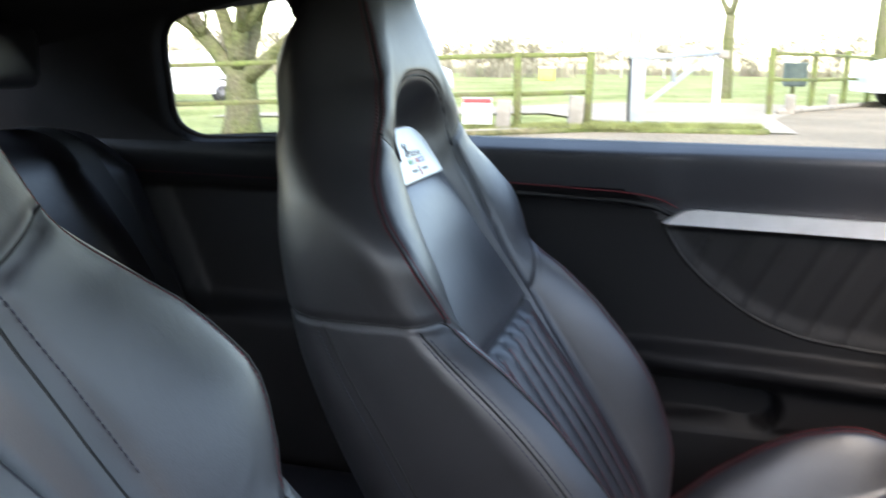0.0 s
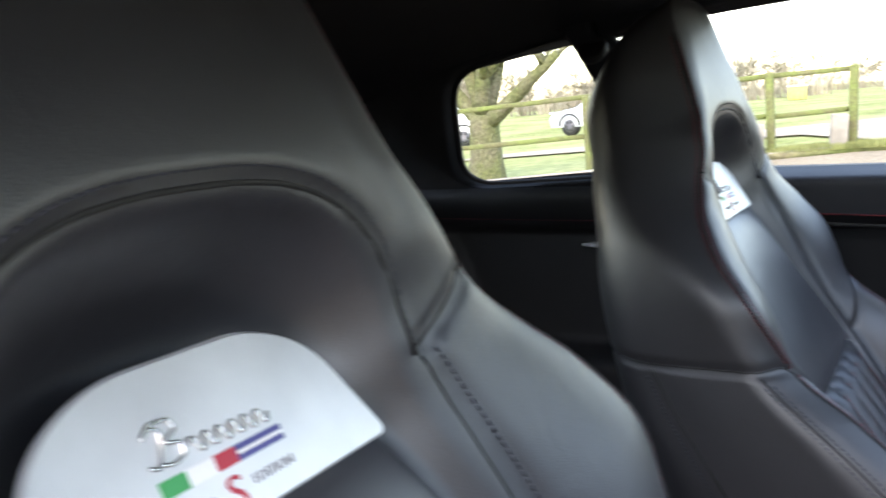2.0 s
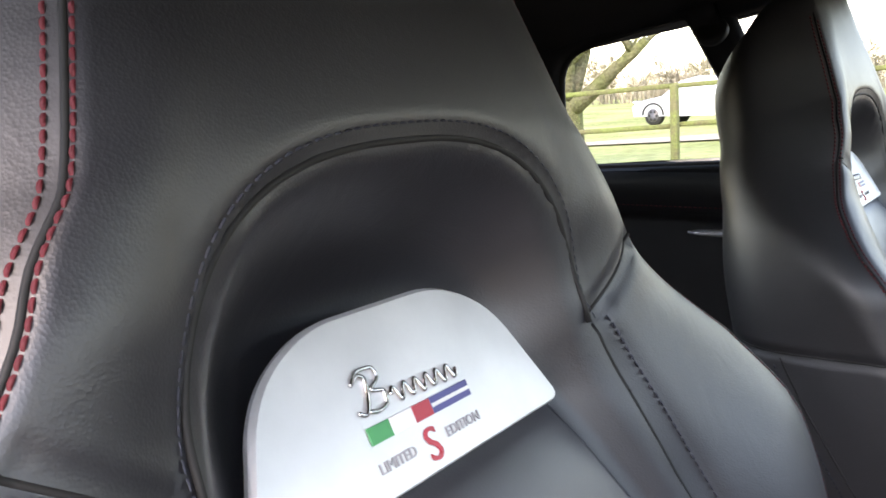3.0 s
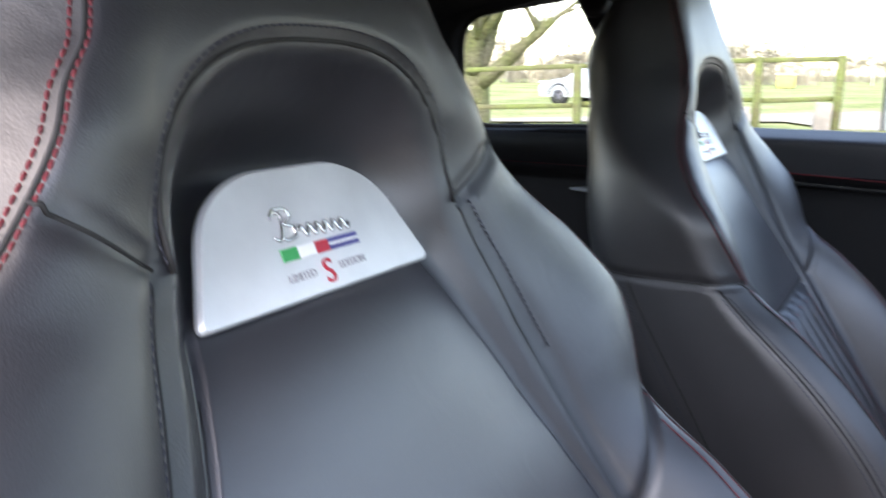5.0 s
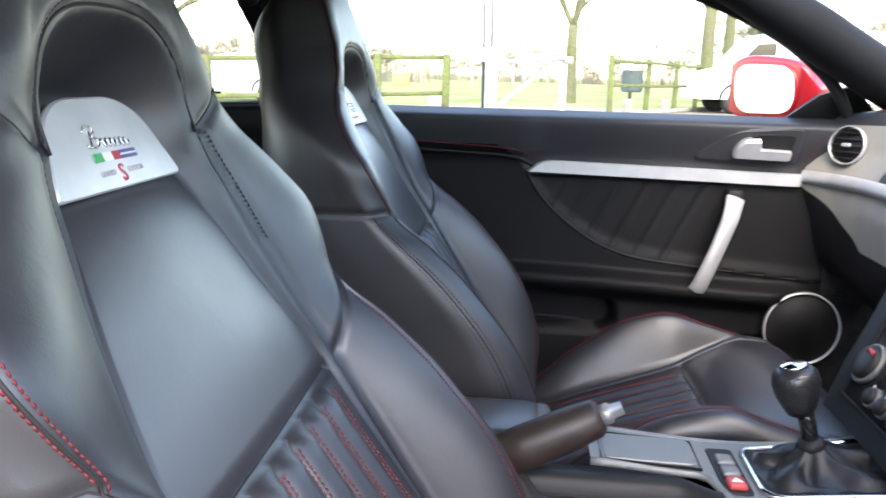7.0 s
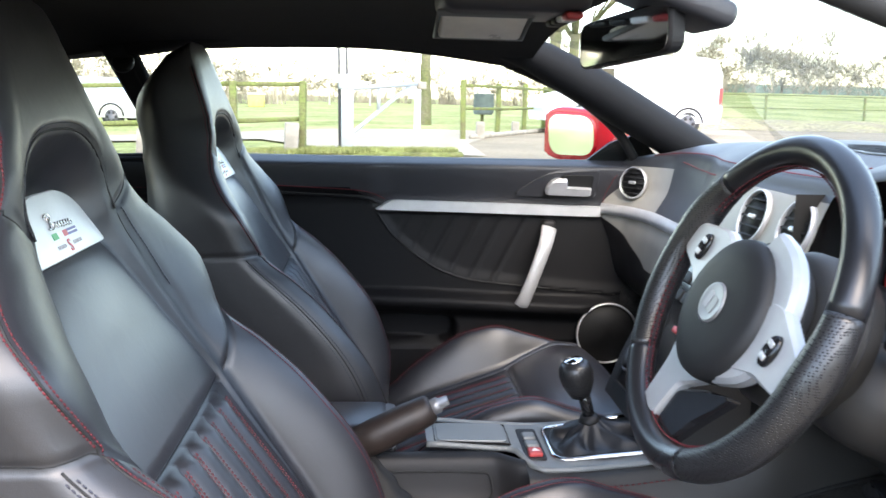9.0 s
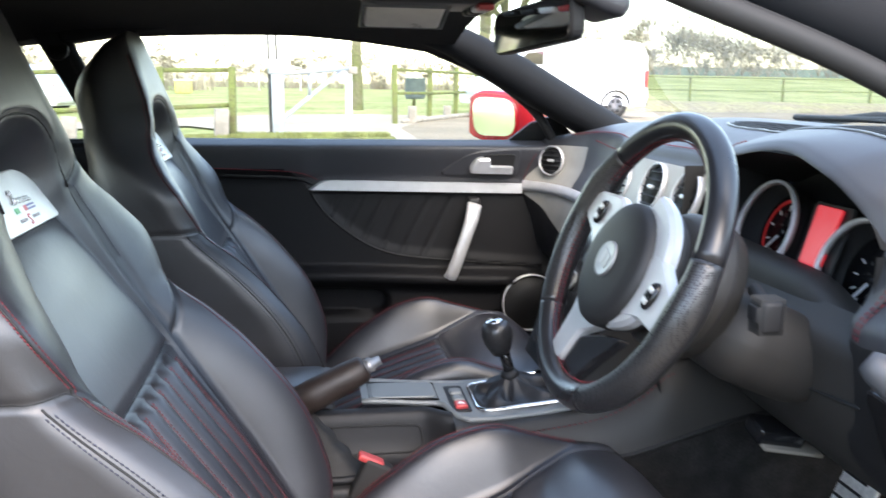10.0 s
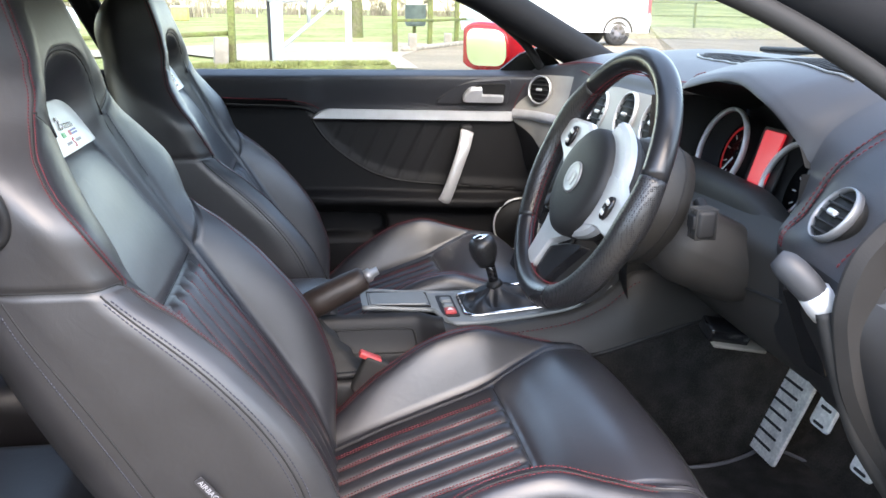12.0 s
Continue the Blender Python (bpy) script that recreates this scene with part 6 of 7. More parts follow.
boot_v = []
for i, t in enumerate(np.linspace(0, 1, 14)):
    for k in range(40):
        w = 2 * math.pi * k / 40
        cx, cy = math.cos(w), math.sin(w)
        sq = 1 / max(abs(cx), abs(cy)) ** 0.55
        r = (1 - t) ** 0.9 * 0.96 + 0.15 * t
        fold = 1 + 0.10 * math.sin(7 * w + 4 * t) * math.sin(math.pi * t) + 0.05 * math.sin(13 * w - 9 * t) * math.sin(math.pi * t)
        x = 0.46 - 0.018 * t + cx * sq * 0.080 * r * fold
        y = 0.003 + cy * sq * 0.061 * r * fold
        z = con_top(x) + 0.006 + 0.006 * float(smooth_step(0, 0.25, t)) + 0.026 * t ** 2.6 + 0.007 * math.sin(math.pi * t) * math.sin(5 * w + 3 * t) + 0.004 * math.sin(math.pi * t) * math.sin(11 * w + 2)
        boot_v.append(Vector((x, y, z)))
gpart("boot", mesh_of(boot_v, grid_faces(14, 40, True)), BOOT_HIDE, "creased black leather boot")
shaft = [Vector((0.444, 0.004, 0.560)), Vector((0.434, 0.005, 0.598)), Vector((0.426, 0.006, 0.625))]
gpart("shaft", tube(shaft, 0.009, 14), GLOSS, "black lever shaft")
gpart("collar", turned([(0.0, 0), (0.014, 0), (0.016, 0.006), (0.012, 0.014), (0.0, 0.014)], Matrix.Translation((0.441, 0.004, 0.570)) @ pose(0, 0, 0, 0, -15), 20), PLASTIC)
knob_m = Matrix.Translation((0.425, 0.006, 0.612)) @ pose(0, 0, 0, 0, -14)
kb = gpart("knob", turned([(0.0, 0.0), (0.014, 0.0), (0.018, 0.008), (0.0235, 0.022), (0.0255, 0.036), (0.0235, 0.047), (0.017, 0.054), (0.0, 0.056)], knob_m, 28), PERF, "perforated black leather knob")
gpart("knob_cap", turned([(0.0, 0.0), (0.0155, 0.0), (0.013, 0.003), (0.0, 0.004)], knob_m @ pose(0, 0, 0.0545), 24), CHROME, "chrome cap", kb)
# driver's side storage and lower tray
bin_cut = [(-0.006, 0.512), (-0.012, 0.532), (-0.022, 0.539), (-0.033, 0.536), (-0.039, 0.527), (-0.043, 0.510), (-0.048, 0.490), (-0.056, 0.474), (-0.072, 0.465), (-0.110, 0.461), (-0.124, 0.454), (-0.128, 0.430), (-0.130, 0.33)]
bin_t = np.linspace(0, 1, len(bin_cut))
bin_rows = [[Vector((x, float(table(bin_t, [p[0] for p in bin_cut], q)) - 0.030 * float(smooth_step(0.290, 0.338, x)) * float(smooth_step(0.95, 0.3, q)), float(table(bin_t, [p[1] for p in bin_cut], q)))) for q in np.linspace(0, 1, 40)] for x in np.linspace(0.06, 0.340, 24)]
opart("side_bin", mesh_of([p for r in bin_rows for p in r], grid_faces(24, 40)), PLASTIC, "black moulded storage side")
opart("bin_groove", tube(spline([(0.12, -0.0415, 0.518), (0.22, -0.0415, 0.518), (0.285, -0.044, 0.516), (0.292, -0.05, 0.49), (0.27, -0.054, 0.478), (0.12, -0.054, 0.477)], 30), 0.0018, 6), DARK)
opart("rear_body", box((0.62, 0.14, 0.30), (0.02, 0.030, 0.345), 0.02), PLASTIC, "black console body")
arm = empty("armrest", "grey padded centre armrest", "armrest", (0.0, 0.05, 0.55))
ame = box((0.30, 0.12, 0.055), (0, 0, 0), 0.018, None, 4)
part("arm_pad", ame, LEATHER_SOFT, arm, "padded armrest lid")
part("arm_end", box((0.06, 0.11, 0.040), (0.128, 0, 0.004), 0.008), ARM_GREY, arm, "grey armrest end")
arm.location = (0.0, 0.055, 0.541)
# handbrake
hb = empty("handbrake", "leather handbrake lever with chrome button", "handbrake", (0.13, -0.04, 0.55))


def hpart(name, me, mat, label="", parent=None):
    me.transform(Matrix.Translation((-0.13, 0.04, -0.55)))
    return part(name, me, mat, parent or hb, label)


h0, h1 = Vector((0.095, -0.042, 0.556)), Vector((0.205, -0.039, 0.612))
hd = (h1 - h0).normalized()
hpart("grip", tube([h0 + (h1 - h0) * t for t in (0, 0.06, 0.3, 0.7, 0.95, 1.0)], [0.017, 0.024, 0.025, 0.0235, 0.021, 0.016], 18), GRIP_HIDE, "worn brown-black leather handbrake grip")
hpart("button", tube([h1, h1 + hd * 0.010, h1 + hd * 0.012, h1 + hd * 0.024], [0.0115, 0.0115, 0.0080, 0.0072], 16), RING_SILVER, "chrome release button")
hpart("lever", tube([h0 + hd * 0.01, h0 - hd * 0.05, h0 - hd * 0.10 + Vector((0, 0, -0.01))], 0.011, 12), PLASTIC)
hb_boot = []
for t in np.linspace(0, 1, 16):
    for k in range(24):
        w = 2 * math.pi * k / 24
        f = 1 + 0.10 * math.sin(t * 22 + 0.6 * math.sin(w)) * math.sin(math.pi * t)
        c = Vector((0.160, -0.088, 0.466)).lerp(Vector((0.105, -0.046, 0.548)), t)
        r = (0.022 * (1 - t) ** 0.8 + 0.012) * f
        hb_boot.append(c + Vector((math.cos(w) * r * 1.25, math.sin(w) * r * 0.62, 0.002 * math.sin(5 * w))))
hpart("boot", mesh_of(hb_boot, grid_faces(16, 24, True)), DARK, "creased black handbrake boot")
hpart("boot_ring", tube([(0.160 + 0.046 * math.cos(w), -0.088 + 0.026 * math.sin(w), 0.466) for w in np.linspace(0, 2 * math.pi, 31)[:-1]], 0.006, 8, closed=True), PLASTIC, "black ring at the foot of the boot")
# belt buckle
bk = empty("belt_buckle", "seat belt buckle with red release button", "seat belt buckle", (0.20, -0.125, 0.46))
bm_ = Matrix.Translation((0, 0, 0)) @ pose(0, 0, 0, 0, 25)
part("housing", box((0.044, 0.026, 0.066), (0, 0, 0), 0.006, bm_, 3), END_BLACK, bk, "black buckle housing")
part("release", box((0.038, 0.019, 0.010), (0, 0, 0.0335), 0.003, bm_, 3), RED_PLASTIC, bk, "red release button")
part("strap", box((0.05, 0.012, 0.12), (-0.02, 0, -0.08), 0.003, bm_), DARK, bk, "black stalk")
bk.location = (0.206, -0.128, 0.470)

# ---- pedals, mats ----


def pedal(name, at, w, h, slots, tilt, label):
    ob = empty(name, label, "pedal", at)
    m = Matrix(((0, 0.5, -0.866, 0), (-1, 0, 0, 0), (0, 0.866, 0.5, 0), (0, 0, 0, 1))) @ pose(0, 0, 0, tilt)
    pl = part("plate", plate(rounded([(-w / 2, -h / 2), (w / 2, -h / 2), (w / 2, h / 2), (-w / 2, h / 2)], 0.008, 4), 0.006, m, 0.002), PEDAL, ob, "drilled aluminium plate")
    for k in range(slots):
        y = (k - (slots - 1) / 2) * h * 0.80 / max(slots - 1, 1) if slots > 1 else 0
        me = plate(rounded([(-w * 0.28, y - 0.0024), (w * 0.28, y - 0.0024), (w * 0.28, y + 0.0024), (-w * 0.28, y + 0.0024)], 0.0023, 3), 0.001, m @ pose(0, 0, 0.0058), 0.0002)
        part("slot", me, RUBBER, pl, "")
    return ob, m


fr, _ = pedal("foot_rest", (0.922, -0.182, 0.400), 0.098, 0.200, 9, 8, "slotted aluminium foot rest on the carpet")
for at, nm in (((0.89, -0.342, 0.472), "clutch"), ((0.89, -0.448, 0.452), "brake"), ((0.93, -0.54, 0.36), "throttle")):
    ob, m = pedal("pedal", at, 0.046, 0.066 if nm != "throttle" else 0.13, 3 if nm != "throttle" else 5, 8, "worn aluminium foot pedal on a steel arm")
    part("arm", tube([m @ Vector((0, 0.02, -0.002)), Vector((0.06, 0, 0.10)), Vector((0.14, 0, 0.24))], 0.006, 10), DARK, ob, "dark steel pedal arm")
obd = empty("socket_box", "small black diagnostic socket under the dashboard", "socket", (0.74, -0.25, 0.572))
part("body", box((0.07, 0.045, 0.026), (0.015, 0, 0), 0.006, pose(0, 0, 0, 12, 10), 3), GLOSS, obd)
part("bracket", box((0.09, 0.050, 0.006), (0.03, -0.004, -0.016), 0.002, pose(0, 0, 0, 12, 10)), CONCRETE, obd, "pale bracket under the socket")
for k in range(3):
    part("pin_bar", box((0.004, 0.024, 0.003), (-0.016, 0, 0.006 - 0.006 * k), 0.0006, pose(0, 0, 0, 12, 10)), GREY_INK, obd)
mat_o = empty("floor_mat", "black carpet mat with piped edge", "floor mat", (0.70, -0.36, 0.288))
mat_out = rounded([(-0.10, -0.20), (0.22, -0.22), (0.30, 0.05), (0.255, 0.172), (0.22, 0.22), (0.17, 0.19), (0.10, 0.165), (-0.10, 0.165)], 0.04, 6)
part("mat", plate(mat_out, 0.010, pose(0, 0, 0), 0.003), CARPET, mat_o)
part("piping", tube([(x, y, 0.010) for x, y in mat_out], 0.004, 6, closed=True), ARM_GREY, mat_o, "grey piped edge")

# ---- mirror and roof lamp ----
rvm = empty("rear_view_mirror", "black framed rear view mirror under the roof", "mirror", (0.455, 0.0, 1.122))
rm = Matrix(((0, 0, -1, 0), (-1, 0, 0, 0), (0, 1, 0, 0), (0, 0, 0, 1))) @ pose(0, 0, 0, 5, 19, 7)
ro = rounded([(-0.108, -0.030), (0.100, -0.034), (0.108, 0.030), (-0.100, 0.034)], 0.018, 5)
part("shell", plate(ro, 0.022, rm @ pose(0, 0, -0.018), 0.003), PLASTIC, rvm, "black mirror shell")
part("mirror_glass", plate([(x * 0.95, y * 0.90) for x, y in ro], 0.001, rm @ pose(0, 0, 0.004), 0.0003), MIRROR, rvm, "mirror glass")
part("stem", tube([rm @ Vector((0, 0.01, -0.015)), Vector((0.05, 0.0, 0.012)), Vector((0.07, 0.005, 0.035))], [0.014, 0.018, 0.030], 14), PLASTIC, rvm, "black mirror foot")
vis = empty("sensor_housing", "black sensor cover at the top of the windscreen", "sensor cover", (0.50, -0.05, 1.165))
part("cover", box((0.14, 0.13, 0.035), (0, 0, 0), 0.015, pose(0, 0, 0, 0, 20), 4), DASH, vis)
lamp = empty("roof_lamp", "dark roof lamp console with pale ribbed lens", "roof lamp", (0.28, 0.03, 1.165))
part("housing", box((0.20, 0.165, 0.05), (0.025, 0.012, 0.008), 0.020, None, 4), DASH, lamp, "dark grey lamp housing")
part("lens", box((0.12, 0.085, 0.018), (-0.010, 0.035, -0.024), 0.007, pose(0, 0, 0, -18, 0, 0), 3), LENS, lamp, "pale lamp lens")
part("lens_frame", tube([(-0.074, -0.008, -0.016), (0.054, -0.008, -0.016), (0.054, 0.078, -0.040), (-0.074, 0.078, -0.040)], 0.005, 8, closed=True), CONSOLE, lamp, "grey lens frame")
for k in range(4):
    part("switch", box((0.024, 0.030, 0.010), (0.098, -0.055 + 0.036 * k, -0.020), 0.004), (RED_PLASTIC, WHITE, PLASTIC, PLASTIC)[k], lamp)

# ---- wing mirror ----
wm = empty("wing_mirror", "red painted wing mirror on the passenger door", "wing mirror", (0.62, 0.95, 0.955))
wm.rotation_euler = (0, 0, radians(38))
wv = []
for i, t in enumerate(np.linspace(-1, 1, 15)):
    for k in range(28):
        w = 2 * math.pi * k / 28
        r = (1 - abs(t) ** 3.4) ** 0.42 if abs(t) < 1 else 0.02
        c, q = math.cos(w), math.sin(w)
        wv.append(Vector((max(-0.035, c * 0.125 * r) + 0.02, 0.105 * t, math.copysign(abs(q) ** 0.72, q) * (0.066 + 0.008 * t) * r)))
part("shell", mesh_of(wv, grid_faces(15, 28, True)), RED_PAINT, wm, "glossy red mirror shell")
glass_out = rounded([(-0.078, -0.050), (0.066, -0.054), (0.076, 0.050), (-0.068, 0.046)], 0.042, 8)
GM = Matrix(((0, 0, -1, -0.0165), (1, 0, 0, 0), (0, 1, 0, 0), (0, 0, 0, 1)))
part("mirror_glass", plate(list(reversed(glass_out)), 0.002, GM @ pose(0, 0, 0.004, -1.05), 0.0005), MIRROR, wm, "mirror glass")
part("mirror_rim", tube([GM @ Vector((x, y, 0.0)) for x, y in glass_out], 0.0055, 8, closed=True), RED_PAINT, wm)
part("arm", tube([(0.03, -0.05, -0.025), (0.05, -0.11, -0.045), (0.06, -0.16, -0.055)], [0.034, 0.030, 0.034], 12, flat=0.7), RED_PAINT, wm, "red mirror foot")
sail = mesh_of([Vector(p) for p in ((0.60, 0.782, 0.895), (0.80, 0.80, 0.895), (0.72, 0.765, 0.965), (0.66, 0.762, 0.945), (0.60, 0.79, 0.895), (0.80, 0.815, 0.895), (0.72, 0.785, 0.965), (0.66, 0.782, 0.945))], [(0, 1, 2, 3), (7, 6, 5, 4), (0, 4, 5, 1), (1, 5, 6, 2), (2, 6, 7, 3), (3, 7, 4, 0)], False)
struct("mirror_sail", sail, PLASTIC, "black triangular mirror panel at the door corner", "trim")

# ---- rear seat ----
for y, lab in ((0.37, "black leather rear bucket seat with chrome headrest posts"), (-0.37, "black leather rear bucket seat with chrome headrest posts")):
    rs = empty("bucket_seat", lab, "car seat", (-0.62, y, 0.215), "rear seats")
    bv = []
    for t in np.linspace(0, 1, 20):
        for f in np.linspace(-1, 1, 25):
            z = 0.22 + 0.475 * t
            x = -0.02 - 0.16 * t
            bv.append(Vector((x + 0.05 * abs(f) ** 2.5 - 0.05 * smooth_step(0.9, 1.0, t), 0.315 * f * (1 - 0.05 * t ** 4), z - 0.02 * abs(f) ** 8 * t)))
    bo = part("backrest", mesh_of(bv, grid_faces(20, 25)), LEATHER, rs, "black leather backrest")
    solid(bo, 0.08, -1)
    part("cushion", box((0.42, 0.56, 0.16), (0.20, 0, 0.085), 0.05, None, 4), LEATHER, rs, "black leather cushion")
    hr = part("headrest", box((0.09, 0.28, 0.095), (-0.205, 0.04, 0.803), 0.024, None, 5), LEATHER, rs, "black headrest")
    for q in (-0.055, 0.072):
        part("post", tube([(-0.185, q, 0.67), (-0.190, q, 0.765)], 0.008, 12), CHROME, hr, "chrome headrest post")
belt = empty("seat_belt", "black webbing seat belt over the rear seat", "seat belt", (-0.72, 0.58, 0.80))
bp = spline([(-0.20, -0.06, 0.100), (-0.10, -0.035, 0.112), (-0.045, -0.015, 0.095), (0.000, 0.01, 0.02), (0.040, 0.045, -0.08), (0.080, 0.075, -0.20)], 24)
part("webbing", mesh_of([p + Vector((0, o, 0)) for p in bp for o in (-0.024, 0.024)], grid_faces(24, 2)), DARK, belt, "black belt webbing")

# ---- outdoors: car park, meadow, fences, trees ----
RNG = random.Random(7)


def ground_z(x, y):
    d = math.hypot(x * 0.9, y + 0.4)
    fall = 0.040 * min(max(-0.85 - x, 0.0), 9.0) * float(smooth_step(3.0, 7.5, y)) * float(smooth_step(60.0, 15.0, y))
    return -0.10 + 0.38 * float(smooth_step(2.0, 9.5, d)) - fall


gx = np.concatenate([-np.geomspace(1500, 12, 26), np.linspace(-11, 11, 45), np.geomspace(12, 1500, 26)])
struct("ground", sheet(lambda x, y: Vector((x, y, ground_z(x, y) + (0.06 * noise.noise(Vector((x * 0.15, y * 0.15, 0))) if abs(x) + abs(y) > 25 else 0) - 0.012)), gx, gx), GRASS, "bright meadow grass reaching the horizon", "ground")


def paved(outline, lift, step=0.8):
    """A flat paved area of that outline, laid on the ground, with a low edge."""
    pts = []
    n = len(outline)
    for i in range(n):
        a, b = Vector(outline[i]), Vector(outline[(i + 1) % n])
        k = max(1, int((b - a).length / 2.0))
        pts += [a.lerp(b, j / k) for j in range(k)]
    bm = bmesh.new()
    bm.faces.new([bm.verts.new((p.x, p.y, 0)) for p in pts])
    for ax in (0, 1):
        lo, hi = min(p[ax] for p in pts), max(p[ax] for p in pts)
        for c in np.arange(max(lo, -14), min(hi, 16), step if hi - lo < 20 else 1.2):
            no = Vector((1, 0, 0)) if ax == 0 else Vector((0, 1, 0))
            bmesh.ops.bisect_plane(bm, geom=bm.verts[:] + bm.edges[:] + bm.faces[:], plane_co=no * c, plane_no=no)
    for v in bm.verts:
        v.co.z = ground_z(v.co.x, v.co.y) + lift
    me = bm_mesh(bm, False)
    return me


struct("road", paved([(-16, -40), (60, -40), (60, 27), (10, 24.5), (5.2, 22), (2.4, 16.0), (1.55, 12.9), (1.5, 9.9), (-0.8, 9.3), (-4, 7.9), (-16, 3.5)], 0.012), TARMAC, "pale worn tarmac of the car park", "road")
struct("pavement", paved([(1.55, 9.95), (1.62, 13.0), (2.45, 16.3), (3.2, 18.6), (1.6, 19.4), (-2.5, 17.8), (-9, 16.2), (-9, 14.8), (-2.0, 14.0), (-0.75, 11.2), (-0.70, 9.9)], 0.020, 0.6), GRAVEL, "pale gravel path through the gate", "path")
isle = rounded([(-2.4, 8.75), (-0.6, 9.45), (1.25, 9.75), (1.05, 10.15), (-0.55, 10.2), (-2.3, 9.6)], 0.2, 4)
struct("grass_verge", paved(isle, 0.065, 0.5), GRASS, "grass strip beside the path", "verge")
kb = [Vector((x, y, ground_z(x, y) + 0.03)) for x, y in isle]
struct("verge_edge", tube(kb, 0.045, 6, closed=True), EARTH, "worn earth edge of the grass strip", "verge")
struct("dry_bank", sheet(lambda x, t: Vector((x, 24.6 + 0.035 * (x - 10) + 5 * t, 0.30 + 0.30 * math.sin(math.pi * t) + 0.05 * noise.noise(Vector((x, t * 4, 0))))), np.linspace(9, 75, 90), np.linspace(0, 1, 8)), material("bleached_dry_bank", (0.36, 0.30, 0.21), 0.95, var=0.3, scale=1.2, bump=0.8, bump_scale=14, spec=0.1, dist=0.05, fine=0.4, fine_scale=9, tint=(0.30, 0.28, 0.14)), "dry earth bank at the edge of the car park", "bank")


# evergreen hedge added out of view, to block low skylight through the open door
hedge_n = lambda x, z, k: 0.35 * noise.noise(Vector((x * 0.9, z * 1.1, k))) + 0.18 * noise.noise(Vector((x * 3.1, z * 3.3, k + 5)))
hedge_top = lambda x: 2.35 + 0.25 * noise.noise(Vector((x * 0.35, 3.0, 1.0)))
hedge_cut = ((-8.4, 0.0), (-8.35, 0.22), (-8.35, 0.45), (-8.4, 0.7), (-8.55, 0.92), (-9.0, 1.0), (-9.5, 0.92), (-9.65, 0.6), (-9.65, 0.3), (-9.6, 0.0))
struct("light_block_hedge", sheet(lambda x, k: Vector((x, hedge_cut[k][0] + hedge_n(x, 4.0 * hedge_cut[k][1], k * 0.6), 0.0 + hedge_cut[k][1] * hedge_top(x))), np.linspace(-26, 30, 150), range(len(hedge_cut))),
       material("dark_block_hedge", (0.075, 0.082, 0.050), 0.9, var=0.4, scale=3, bump=1.0, bump_scale=16, spec=0.1, dist=0.05, fine=0.5, fine_scale=14), "added unseen hedge that blocks low skylight from the open door", "hedge")


def blades(name, count, area, h, mat, label, category, seed):
    r = random.Random(seed)
    vs, fs = [], []
    while len(fs) < count:
        x, y = area(r)
        z = ground_z(x, y) + 0.05
        a = r.uniform(0, 6.28)
        k = h * r.uniform(0.5, 1.2)
        lean = r.uniform(-0.5, 0.5) * k
        o = len(vs)
        w = 0.006
        vs += [(x - w * math.cos(a), y - w * math.sin(a), z), (x + w * math.cos(a), y + w * math.sin(a), z), (x + lean, y + lean * 0.5, z + k)]
        fs.append((o, o + 1, o + 2))
    return tagged(part(name, mesh_of(vs, fs, False), mat), label, category, kind="stuff")


blades("grass", 14000, lambda r: (lambda t, f: (-2.3 + 3.45 * t, 8.75 + 0.95 * t + 0.12 + f * (0.75 - 0.3 * t)))(r.random(), r.random()), 0.07, GRASS, "short green grass on the strip", "grass", 3)


def post_fence(name, posts, rails, size, top, label, thick=0.055):
    """Timber fence: square posts with chamfered tops and flat rails between them."""
    x0, y0 = posts[0]
    f = empty(name, label, "fence", (x0, y0, ground_z(x0, y0)))
    base = Vector(f.location)
    for x, y in posts:
        h = top + RNG.uniform(-0.03, 0.03)
        g = ground_z(x, y)
        me = box((size, size, h + 0.15), (0, 0, 0), 0.016, pose(0, 0, 0, RNG.uniform(-1.2, 1.2), RNG.uniform(-1.5, 1.5), RNG.uniform(-8, 8)), 2)
        me.transform(Matrix.Translation((x - base.x, y - base.y, g - base.z + h / 2 - 0.075)))
        part("post", me, OLDWOOD, f)
    for z in rails:
        for (xa, ya), (xb, yb) in zip(posts, posts[1:]):
            a, b = Vector((xa, ya, ground_z(xa, ya) + z + RNG.uniform(-0.015, 0.015))) - base, Vector((xb, yb, ground_z(xb, yb) + z + RNG.uniform(-0.015, 0.015))) - base
            d = (b - a).normalized()
            off = Vector((d.y, -d.x, 0)) * (size * 0.5 + 0.015)
            turn = d.to_track_quat("X", "Z").to_matrix().to_4x4()
            part("rail", box(((b - a).length + 0.06, 0.035, thick), (a + b) / 2 + off, 0.008, turn, 1), OLDWOOD, f)
    return f


